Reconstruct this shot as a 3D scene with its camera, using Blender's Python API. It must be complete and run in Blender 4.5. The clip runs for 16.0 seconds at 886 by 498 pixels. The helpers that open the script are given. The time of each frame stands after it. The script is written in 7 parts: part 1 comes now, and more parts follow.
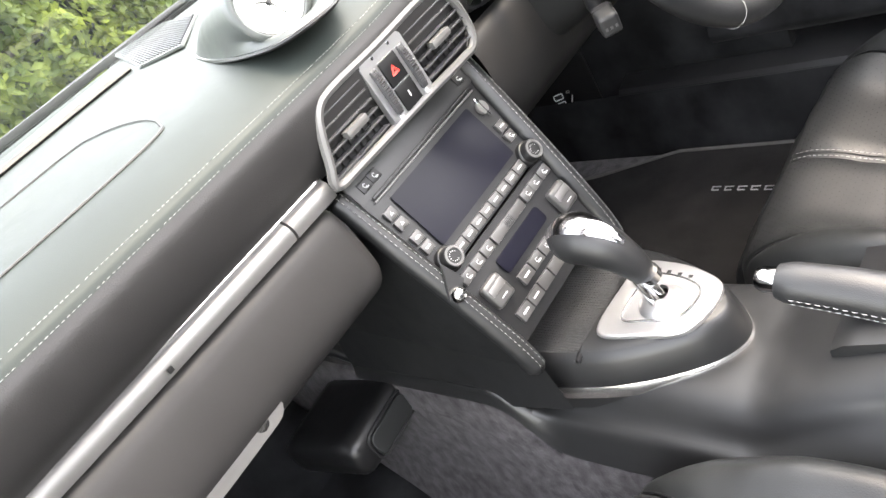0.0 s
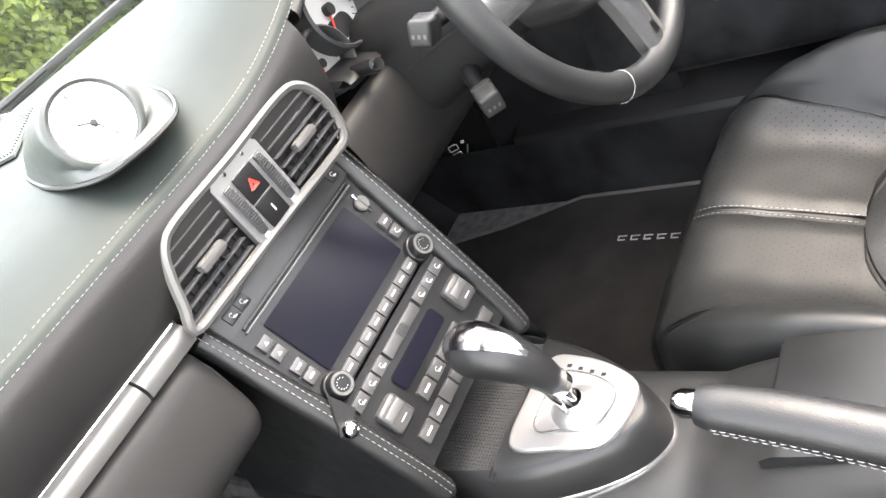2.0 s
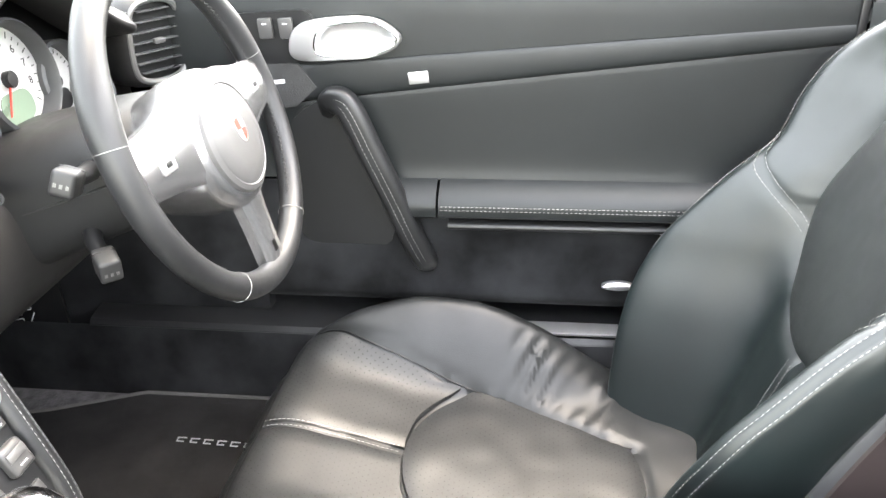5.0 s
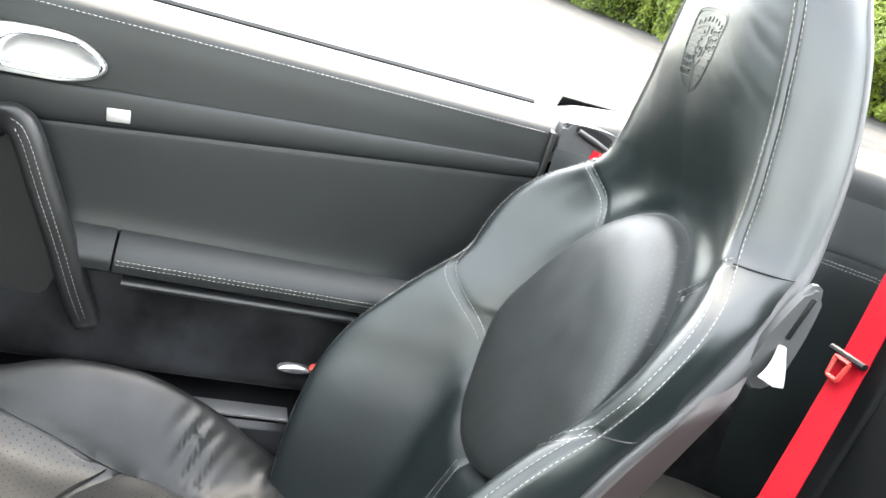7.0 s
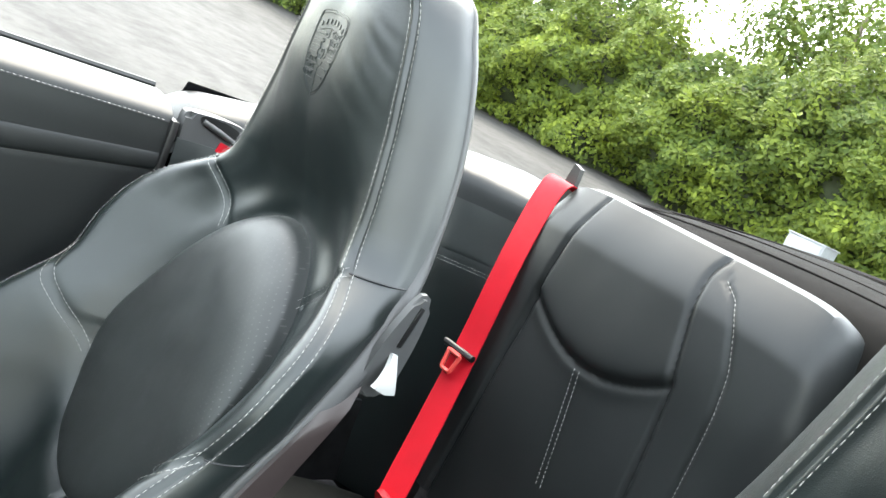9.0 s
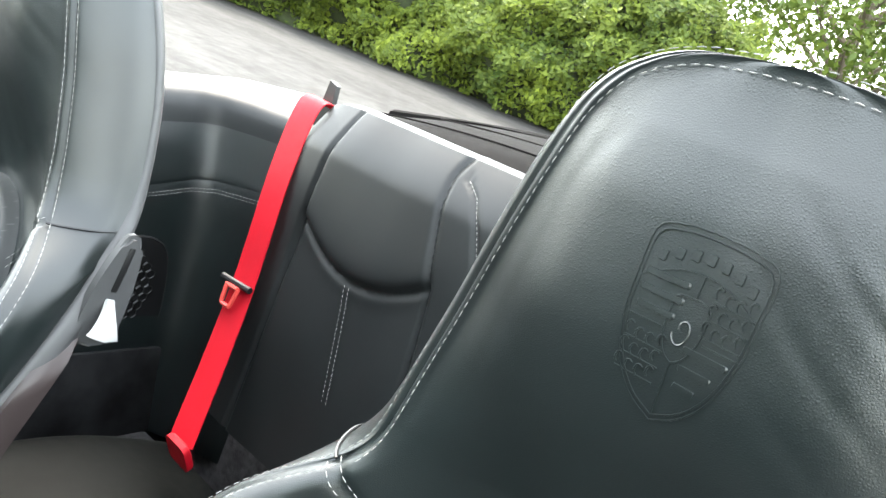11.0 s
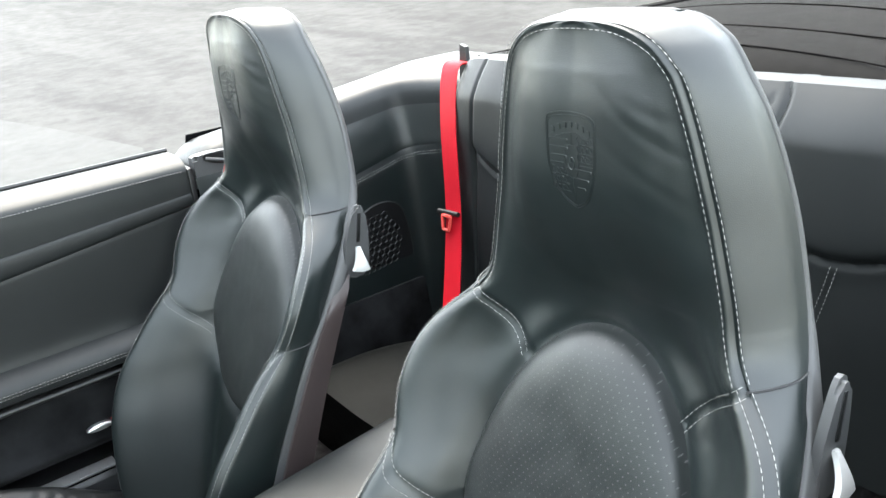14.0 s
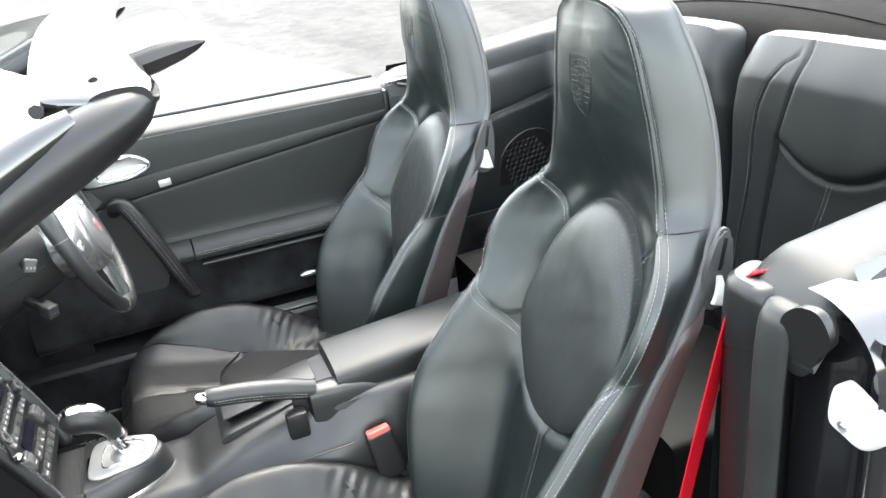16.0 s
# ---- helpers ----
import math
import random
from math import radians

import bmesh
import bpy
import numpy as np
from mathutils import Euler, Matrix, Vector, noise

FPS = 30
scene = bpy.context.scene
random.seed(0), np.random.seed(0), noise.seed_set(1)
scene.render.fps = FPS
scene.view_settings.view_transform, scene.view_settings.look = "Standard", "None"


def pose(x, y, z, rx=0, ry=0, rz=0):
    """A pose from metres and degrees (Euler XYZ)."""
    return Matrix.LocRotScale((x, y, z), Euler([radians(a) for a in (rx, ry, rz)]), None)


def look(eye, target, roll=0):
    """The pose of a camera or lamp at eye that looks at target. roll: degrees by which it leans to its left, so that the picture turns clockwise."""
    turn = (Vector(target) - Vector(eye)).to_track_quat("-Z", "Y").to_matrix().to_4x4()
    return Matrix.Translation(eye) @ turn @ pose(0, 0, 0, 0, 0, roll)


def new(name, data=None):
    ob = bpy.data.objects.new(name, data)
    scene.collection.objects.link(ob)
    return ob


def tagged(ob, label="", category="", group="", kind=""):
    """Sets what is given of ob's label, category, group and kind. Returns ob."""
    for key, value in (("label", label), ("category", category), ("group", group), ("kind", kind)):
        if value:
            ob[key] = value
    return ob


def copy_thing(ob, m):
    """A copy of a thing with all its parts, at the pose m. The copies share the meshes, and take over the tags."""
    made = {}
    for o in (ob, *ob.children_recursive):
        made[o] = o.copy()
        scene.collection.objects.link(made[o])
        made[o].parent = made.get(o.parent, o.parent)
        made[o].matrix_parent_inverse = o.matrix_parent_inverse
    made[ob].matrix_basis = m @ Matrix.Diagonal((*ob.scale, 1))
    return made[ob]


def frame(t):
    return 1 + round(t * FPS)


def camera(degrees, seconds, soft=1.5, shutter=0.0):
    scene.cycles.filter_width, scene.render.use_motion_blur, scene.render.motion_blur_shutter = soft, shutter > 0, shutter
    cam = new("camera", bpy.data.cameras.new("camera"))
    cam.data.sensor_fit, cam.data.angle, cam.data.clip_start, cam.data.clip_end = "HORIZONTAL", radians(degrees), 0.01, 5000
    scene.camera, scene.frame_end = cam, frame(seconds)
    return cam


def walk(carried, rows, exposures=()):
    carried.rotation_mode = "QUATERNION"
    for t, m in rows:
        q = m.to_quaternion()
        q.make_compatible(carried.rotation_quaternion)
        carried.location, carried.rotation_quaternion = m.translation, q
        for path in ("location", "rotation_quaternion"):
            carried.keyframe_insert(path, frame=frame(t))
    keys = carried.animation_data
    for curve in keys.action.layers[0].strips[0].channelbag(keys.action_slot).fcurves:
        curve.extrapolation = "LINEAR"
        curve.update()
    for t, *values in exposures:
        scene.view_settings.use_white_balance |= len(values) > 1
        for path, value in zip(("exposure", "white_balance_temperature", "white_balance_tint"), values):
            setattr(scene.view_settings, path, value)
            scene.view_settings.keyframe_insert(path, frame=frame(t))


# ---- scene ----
cam = camera(58.3, 16.0)
PATH = [
    (0, (-0.509, -0.595, 1.123), (0.498, 0.828, 0.143), -33.7),
    (0.5, (-0.438, -0.571, 1.12), (0.585, 0.821, 0.111), -36.6),
    (1, (-0.393, -0.564, 1.124), (0.641, 0.804, 0.095), -38.6),
    (1.5, (-0.378, -0.559, 1.131), (0.679, 0.778, 0.085), -38.5),
    (2, (-0.373, -0.561, 1.134), (0.746, 0.714, 0.074), -36.0),
    (2.5, (-0.364, -0.554, 1.146), (0.866, 0.606, 0.076), -30.7),
    (3, (-0.359, -0.55, 1.149), (0.993, 0.466, 0.08), -24.4),
    (3.5, (-0.363, -0.543, 1.152), (1.124, 0.288, 0.103), -17.6),
    (4, (-0.376, -0.521, 1.152), (1.232, 0.103, 0.138), -11.5),
    (4.5, (-0.405, -0.51, 1.157), (1.295, -0.08, 0.195), -6.5),
    (5, (-0.462, -0.532, 1.164), (1.301, -0.285, 0.252), -2.0),
    (7.5, (-0.398, -0.434, 1.159), (1.329, -1.275, 0.602), 21.1),
    (8, (-0.379, -0.438, 1.16), (1.269, -1.469, 0.687), 23.2),
    (8.5, (-0.38, -0.447, 1.168), (1.161, -1.655, 0.761), 24.2),
    (9, (-0.386, -0.49, 1.184), (1.025, -1.853, 0.801), 24.6),
    (9.5, (-0.404, -0.518, 1.196), (0.876, -2.006, 0.823), 24.9),
    (10, (-0.424, -0.551, 1.2), (0.751, -2.127, 0.832), 24.7),
    (12.5, (-0.629, -0.595, 1.315), (0.591, -2.047, 0.68), 6.3),
    (13, (-0.694, -0.56, 1.34), (0.623, -1.902, 0.658), 0.7),
    (13.5, (-0.771, -0.494, 1.358), (0.657, -1.705, 0.655), -4.0),
    (14, (-0.866, -0.429, 1.356), (0.643, -1.523, 0.629), -6.2),
    (14.5, (-0.936, -0.395, 1.347), (0.644, -1.363, 0.595), -7.4),
    (15, (-1.044, -0.387, 1.359), (0.602, -1.215, 0.582), -8.2),
    (15.5, (-1.232, -0.386, 1.391), (0.473, -1.085, 0.614), -8.0),
    (16, (-1.373, -0.36, 1.414), (0.367, -0.951, 0.625), -7.1),
]
EXPOSURE = [(0, 4.6, 7750, 12), (2.5, 4.7, 7750, 12), (5, 5.2, 7800, 10), (7.5, 4.5, 7500, 6), (9, 4.1, 7300, 3), (10, 4.2, 7200, 3), (12.5, 4.45, 7600, 6), (14, 3.97, 7150, 4), (16, 4.2, 7250, 5)]
walk(cam, [(t, look(eye, target, roll)) for t, eye, target, roll in PATH], EXPOSURE)

# ---- light ----
SUN_UP, SUN_ROUND = radians(63), radians(118)
world = bpy.data.worlds.new("sky")
world.use_nodes = True
scene.world = world
sky = world.node_tree.nodes.new("ShaderNodeTexSky")
sky.sky_type, sky.sun_disc = "NISHITA", False
sky.sun_elevation, sky.sun_rotation = SUN_UP, SUN_ROUND
sky.air_density, sky.dust_density, sky.ozone_density = 1.0, 1.6, 1.0
back = world.node_tree.nodes["Background"]
back.inputs["Strength"].default_value = 0.15
haze = world.node_tree.nodes.new("ShaderNodeHueSaturation")
haze.inputs["Saturation"].default_value = 0.5
world.node_tree.links.new(sky.outputs["Color"], haze.inputs["Color"])
world.node_tree.links.new(haze.outputs["Color"], back.inputs["Color"])
sun = new("sun", bpy.data.lights.new("sun", "SUN"))
sun.data.energy, sun.data.angle, sun.data.color = 0.10, radians(30), (1.0, 0.985, 0.96)
# the sky's rotation turns clockwise from +y
sun_from = Vector((math.sin(SUN_ROUND) * math.cos(SUN_UP), math.cos(SUN_ROUND) * math.cos(SUN_UP), math.sin(SUN_UP)))
sun.matrix_world = look(sun_from * 20, (0, 0, 0))

# ---- helpers of this scene ----
from collections import defaultdict


def mesh_ob(name, bm, material, parent=None, label="", smooth=True):
    me = bpy.data.meshes.new(name)
    bmesh.ops.recalc_face_normals(bm, faces=bm.faces)
    bm.to_mesh(me)
    bm.free()
    if smooth:
        me.polygons.foreach_set("use_smooth", [True] * len(me.polygons))
        me.set_sharp_from_angle(angle=radians(38))
    me.materials.append(material)
    ob = new(name, me)
    if parent:
        ob.parent = parent
    if label:
        ob["label"] = label
    if name == "stitching":
        ob["kind"] = "stuff"
    return ob


def part(name, bm, material, parent, label="", smooth=True):
    return mesh_ob(name, bm, material, parent, label, smooth)


def thing(name, label, category, group="", kind=""):
    return tagged(new(name), label, category, group, kind)


def solo(name, bm, material, label, category, group="", kind="", smooth=True):
    return tagged(mesh_ob(name, bm, material, None, "", smooth), label, category, group, kind)


def curve_at(xs, ys, x):
    """Smooth interpolation through the knots (Hermite with limited slopes)."""
    xs, ys = np.asarray(xs, float), np.asarray(ys, float)
    d = np.diff(ys) / np.diff(xs)
    m = np.zeros_like(ys)
    m[0], m[-1] = d[0], d[-1]
    for i in range(1, len(xs) - 1):
        m[i] = 0 if d[i - 1] * d[i] <= 0 else 2 * d[i - 1] * d[i] / (d[i - 1] + d[i])
    x = np.clip(x, xs[0], xs[-1])
    i = np.clip(np.searchsorted(xs, x) - 1, 0, len(xs) - 2)
    h = xs[i + 1] - xs[i]
    s = (x - xs[i]) / h
    return ((2 * s**3 - 3 * s**2 + 1) * ys[i] + (s**3 - 2 * s**2 + s) * h * m[i]
            + (-2 * s**3 + 3 * s**2) * ys[i + 1] + (s**3 - s**2) * h * m[i + 1])


def spline(points, n):
    """n points, evenly spaced by index, on a Catmull-Rom curve through the points."""
    p = np.asarray(points, float)
    q = np.vstack([2 * p[0] - p[1], p, 2 * p[-1] - p[-2]])
    out = []
    for u in np.linspace(0, len(p) - 1, n):
        i = min(int(u), len(p) - 2)
        s = u - i
        a, b, c, d = q[i], q[i + 1], q[i + 2], q[i + 3]
        out.append(0.5 * (2 * b + (c - a) * s + (2 * a - 5 * b + 4 * c - d) * s * s + (3 * b - a - 3 * c + d) * s**3))
    return np.array(out)


def even(points, step):
    """The polyline's points resampled at an even step."""
    p = np.asarray(points, float)
    seg = np.linalg.norm(np.diff(p, axis=0), axis=1)
    at = np.r_[0, np.cumsum(seg)]
    s = np.arange(0, at[-1], step)
    return np.stack([np.interp(s, at, p[:, k]) for k in range(p.shape[1])], 1)


def loft(rings, closed=True, caps=(False, False), bm=None):
    """A skin over rings of equally many points."""
    bm = bm or bmesh.new()
    vs = [[bm.verts.new(p) for p in ring] for ring in rings]
    n = len(vs[0])
    for a, b in zip(vs, vs[1:]):
        for i in range(n if closed else n - 1):
            j = (i + 1) % n
            bm.faces.new((a[i], a[j], b[j], b[i]))
    if caps[0]:
        bm.faces.new(vs[0][::-1])
    if caps[1]:
        bm.faces.new(vs[-1])
    return bm


def tube(points, r, sides=8, closed=False, bm=None, caps=True, flat=1.0):
    """A round rod along points; r may be one radius or one for each point."""
    p = np.asarray(points, float)
    n = len(p)
    rs = np.full(n, r) if np.isscalar(r) else np.asarray(r, float)
    t = np.gradient(p, axis=0)
    if closed:
        t = np.roll(p, -1, 0) - np.roll(p, 1, 0)
    t /= np.linalg.norm(t, axis=1)[:, None] + 1e-12
    a = np.cross(t[0], (0, 0, 1.0))
    if np.linalg.norm(a) < 0.1:
        a = np.cross(t[0], (1.0, 0, 0))
    rings = []
    for i in range(n):
        a = a - t[i] * (a @ t[i])
        a /= np.linalg.norm(a)
        b = np.cross(t[i], a)
        ang = np.arange(sides) * 2 * np.pi / sides
        rings.append(p[i] + rs[i] * (np.cos(ang)[:, None] * a + flat * np.sin(ang)[:, None] * b))
    if closed:
        rings.append(rings[0])
        bm = loft(rings, bm=bm)
        bmesh.ops.remove_doubles(bm, verts=bm.verts, dist=1e-6)
        return bm
    return loft(rings, caps=(caps, caps), bm=bm)


def box(size, at=(0, 0, 0), bevel=0.003, m=None, segments=2, bm=None):
    """A box with rounded edges, sized x, y, z about its centre."""
    one = bmesh.new()
    bmesh.ops.create_cube(one, size=1.0, matrix=Matrix.Diagonal((*size, 1)))
    if bevel:
        bmesh.ops.bevel(one, geom=one.edges[:], offset=min(bevel, min(size) * 0.45), segments=segments, affect="EDGES", profile=0.6)
    one.transform((m or Matrix()) @ Matrix.Translation(at))
    if bm is None:
        return one
    me = bpy.data.meshes.new("t")
    one.to_mesh(me)
    one.free()
    bm.from_mesh(me)
    bpy.data.meshes.remove(me)
    return bm


def prism(outline, depth, m=None, bevel=0.002, segments=2):
    """A plate: the outline in the local x, y plane, from z = 0 to z = depth, its upper rim rounded."""
    bm = bmesh.new()
    lo = [bm.verts.new((x, y, 0)) for x, y in outline]
    hi = [bm.verts.new((x, y, depth)) for x, y in outline]
    n = len(lo)
    bm.faces.new(lo[::-1])
    top = bm.faces.new(hi)
    for i in range(n):
        j = (i + 1) % n
        bm.faces.new((lo[i], lo[j], hi[j], hi[i]))
    if bevel:
        bmesh.ops.bevel(bm, geom=list(top.edges), offset=bevel, segments=segments, affect="EDGES")
    bm.transform(m or Matrix())
    return bm


def pillow(outline, depth, m=None, r=0.006, n=6):
    """A plate like prism(), its upper rim rounded by shrinking rings; keeps smooth on dense outlines."""
    o = np.asarray(outline, float)
    c = o.mean(0)
    size = np.linalg.norm(o - c, axis=1).mean()
    rings = [[(x, y, 0) for x, y in o]]
    for a in np.linspace(0, math.pi / 2, n):
        k = 1 - r * (1 - math.cos(a)) / size
        rings.append([(*(c + (p - c) * k), depth - r + r * math.sin(a)) for p in o])
    for k in (0.7, 0.35):
        rings.append([(*(c + (p - c) * k * (1 - r / size)), depth) for p in o])
    bm = loft(rings, caps=(True, True))
    bm.transform(m or Matrix())
    return bm


def disc(r, depth, m=None, sides=32, bevel=0.001):
    return prism([(r * math.cos(a), r * math.sin(a)) for a in np.arange(sides) * 2 * math.pi / sides], depth, m, bevel)


def lathe(profile, m=None, sides=40):
    """A turned body: the profile's (radius, height) about the local z."""
    rings = [[(r * math.cos(a), r * math.sin(a), h) for a in np.arange(sides) * 2 * math.pi / sides] for r, h in profile]
    bm = loft(rings)
    bmesh.ops.remove_doubles(bm, verts=bm.verts, dist=1e-5)
    bm.transform(m or Matrix())
    return bm


def rounded(w, h, r, n=5):
    """The outline of a rounded rectangle about the origin."""
    r = min(r, w / 2 - 1e-4, h / 2 - 1e-4)
    out = []
    for cx, cy, a0 in ((w / 2 - r, h / 2 - r, 0), (-w / 2 + r, h / 2 - r, 90), (-w / 2 + r, -h / 2 + r, 180), (w / 2 - r, -h / 2 + r, 270)):
        for k in range(n + 1):
            a = radians(a0 + 90 * k / n)
            out.append((cx + r * math.cos(a), cy + r * math.sin(a)))
    return out


def smooth_loop(points, n):
    """A closed smooth outline through the points."""
    p = list(points)
    q = spline(p[-2:] + p + p[:3], 8 * (len(p) + 4) + 1)
    lo, hi = 16, 16 + 8 * len(p)
    return even(np.vstack([q[lo:hi + 1]]), np.linalg.norm(np.diff(q[lo:hi + 1], axis=0), axis=1).sum() / n)[:n]


def plane(origin, ex, ey):
    """The pose whose local x and y run along ex and ey (made square)."""
    ex = Vector(ex).normalized()
    ez = ex.cross(Vector(ey)).normalized()
    m = Matrix((ex, ez.cross(ex), ez)).transposed().to_4x4()
    return Matrix.Translation(origin) @ m


def sewn(lines, normals=None, length=0.0042, gap=0.0026, r=0.0007, lift=0.0006):
    """Thread along each line of points: many short rounded stitches in one mesh. normals: one for each line."""
    bm = bmesh.new()
    for k, line in enumerate(lines):
        nrm = np.asarray(normals[k] if normals is not None else (0, 0, 1.0), float)
        p = even(line, length + gap)
        for a, b in zip(p, p[1:]):
            d = (b - a) / (np.linalg.norm(b - a) + 1e-9)
            side = np.cross(nrm, d)
            side /= np.linalg.norm(side) + 1e-9
            n2 = np.cross(d, side)
            e = a + d * length
            quad = []
            for q, s in ((a, 0.6), (0.5 * (a + e) + n2 * r * 0.8, 1.0), (e, 0.6)):
                quad.append([bm.verts.new(q + n2 * lift + side * r * s), bm.verts.new(q + n2 * (lift + r)), bm.verts.new(q + n2 * lift - side * r * s)])
            for u, v in zip(quad, quad[1:]):
                bm.faces.new((u[0], u[1], v[1], v[0]))
                bm.faces.new((u[1], u[2], v[2], v[1]))
    return bm


# ---- materials ----
def material(name, color, rough=0.5, metal=0.0, vary=0.15, scale=6.0, bump=0.0, bump_scale=400.0, rough_vary=0.1, spec=0.5, coat=0.0, cells=False, sheen=0.0, crease=0.0):
    m = bpy.data.materials.new(name)
    m.use_nodes = True
    t = m.node_tree
    n, l = t.nodes, t.links
    b = n["Principled BSDF"]
    b.inputs["Metallic"].default_value = metal
    b.inputs["Specular IOR Level"].default_value = spec
    b.inputs["Coat Weight"].default_value = coat
    b.inputs["Coat Roughness"].default_value = 0.05
    b.inputs["Sheen Weight"].default_value = sheen
    co = n.new("ShaderNodeTexCoord")
    big = n.new("ShaderNodeTexNoise")
    big.inputs["Scale"].default_value, big.inputs["Detail"].default_value = scale, 5
    l.new(co.outputs["Object"], big.inputs["Vector"])
    ramp = n.new("ShaderNodeMix")
    ramp.data_type = "RGBA"
    ramp.inputs["A"].default_value = (*[c * (1 - vary) for c in color], 1)
    ramp.inputs["B"].default_value = (*[min(1, c * (1 + vary)) for c in color], 1)
    spread = n.new("ShaderNodeMapRange")
    spread.inputs["From Min"].default_value, spread.inputs["From Max"].default_value = 0.33, 0.67
    l.new(big.outputs["Fac"], spread.inputs["Value"])
    l.new(spread.outputs["Result"], ramp.inputs["Factor"])
    l.new(ramp.outputs["Result"], b.inputs["Base Color"])
    fine = n.new("ShaderNodeTexNoise")
    fine.inputs["Scale"].default_value, fine.inputs["Detail"].default_value = scale * 7, 4
    l.new(co.outputs["Object"], fine.inputs["Vector"])
    mr = n.new("ShaderNodeMapRange")
    mr.inputs["To Min"].default_value, mr.inputs["To Max"].default_value = max(0.02, rough - rough_vary), min(1, rough + rough_vary)
    l.new(fine.outputs["Fac"], mr.inputs["Value"])
    l.new(mr.outputs["Result"], b.inputs["Roughness"])
    if bump:
        if cells:
            tex = n.new("ShaderNodeTexVoronoi")
            tex.feature = "DISTANCE_TO_EDGE"
            out = tex.outputs["Distance"]
        else:
            tex = n.new("ShaderNodeTexNoise")
            tex.inputs["Detail"].default_value = 3
            out = tex.outputs["Fac"]
        tex.inputs["Scale"].default_value = bump_scale
        l.new(co.outputs["Object"], tex.inputs["Vector"])
        bp = n.new("ShaderNodeBump")
        bp.inputs["Strength"].default_value, bp.inputs["Distance"].default_value = bump, 0.0006 if cells else 0.001
        l.new(out, bp.inputs["Height"])
        l.new(bp.outputs["Normal"], b.inputs["Normal"])
        if crease:
            # worn creases, irregular and branching
            warp = n.new("ShaderNodeTexNoise")
            warp.inputs["Scale"].default_value, warp.inputs["Detail"].default_value = 18, 4
            l.new(co.outputs["Object"], warp.inputs["Vector"])
            mixv = n.new("ShaderNodeVectorMath")
            mixv.operation = "MULTIPLY_ADD"
            mixv.inputs[1].default_value = (0.05, 0.05, 0.05)
            l.new(warp.outputs["Color"], mixv.inputs[0])
            l.new(co.outputs["Object"], mixv.inputs[2])
            net = n.new("ShaderNodeTexNoise")
            net.noise_type = "RIDGED_MULTIFRACTAL"
            net.inputs["Scale"].default_value, net.inputs["Detail"].default_value = 22, 5
            l.new(mixv.outputs["Vector"], net.inputs["Vector"])
            cut = n.new("ShaderNodeMapRange")
            cut.inputs["From Max"].default_value = 2.0
            l.new(net.outputs["Fac"], cut.inputs["Value"])
            b2 = n.new("ShaderNodeBump")
            b2.inputs["Strength"].default_value, b2.inputs["Distance"].default_value = crease, 0.0012
            l.new(cut.outputs["Result"], b2.inputs["Height"])
            l.new(b2.outputs["Normal"], bp.inputs["Normal"])
    return m


def perforate(m, axis_a, axis_b, pitch, floor=0.085, wide=0.062):
    """Staggered rows of pin holes across two object axes; floor: the grey at their bottom."""
    t = m.node_tree
    n, l = t.nodes, t.links
    b = n["Principled BSDF"]
    co = n.new("ShaderNodeTexCoord")
    sep = n.new("ShaderNodeSeparateXYZ")
    l.new(co.outputs["Object"], sep.inputs["Vector"])

    def calc(op, a, c=None):
        k = n.new("ShaderNodeMath")
        k.operation = op
        for i, v in enumerate((a, c)):
            if v is None:
                continue
            if isinstance(v, (int, float)):
                k.inputs[i].default_value = v
            else:
                l.new(v, k.inputs[i])
        return k.outputs[0]
    u = calc("DIVIDE", sep.outputs[axis_a], pitch)
    v = calc("DIVIDE", sep.outputs[axis_b], pitch * 0.62)
    shift = calc("MULTIPLY", calc("MODULO", calc("ADD", calc("FLOOR", v), 1000.0), 2.0), 0.5)
    fu = calc("SUBTRACT", calc("FRACT", calc("ADD", calc("ADD", u, 1000.0), shift)), 0.5)
    fv = calc("MULTIPLY", calc("SUBTRACT", calc("FRACT", calc("ADD", v, 1000.0)), 0.5), 0.62)
    r = calc("SQRT", calc("ADD", calc("MULTIPLY", fu, fu), calc("MULTIPLY", fv, fv)))
    hole = calc("LESS_THAN", r, wide)
    old = b.inputs["Base Color"].links[0].from_socket
    mix = n.new("ShaderNodeMix")
    mix.data_type = "RGBA"
    mix.inputs["B"].default_value = (floor, floor, floor, 1)
    l.new(hole, mix.inputs["Factor"])
    l.new(old, mix.inputs["A"])
    l.new(mix.outputs["Result"], b.inputs["Base Color"])
    # no gloss inside the holes
    gloss = n.new("ShaderNodeMapRange")
    gloss.inputs["To Min"].default_value, gloss.inputs["To Max"].default_value = b.inputs["Specular IOR Level"].default_value, 0.0
    l.new(hole, gloss.inputs["Value"])
    l.new(gloss.outputs["Result"], b.inputs["Specular IOR Level"])
    return m


LEATHER = material("black_leather", (0.0056, 0.0090, 0.0091), 0.36, spec=0.62, vary=0.2, scale=9, bump=0.30, bump_scale=760, cells=True, rough_vary=0.07)
DOOR_LEATHER = material("door_leather", (0.0080, 0.0095, 0.0098), 0.46, spec=0.34, vary=0.12, scale=7, bump=0.25, bump_scale=700, cells=True, rough_vary=0.05)
# seat leather with gloss and colour cut, standing for shade on the rear cushions
REAR_LEATHER = material("shaded_rear_leather", (0.0050, 0.0056, 0.0056), 0.50, spec=0.07, vary=0.2, scale=9, bump=0.2, bump_scale=650, cells=True)
LEATHER_SOFT = material("soft_creased_leather", (0.0105, 0.0112, 0.0113), 0.40, spec=0.36, crease=0.42, vary=0.25, scale=14, bump=0.3, bump_scale=420, cells=True, rough_vary=0.09)
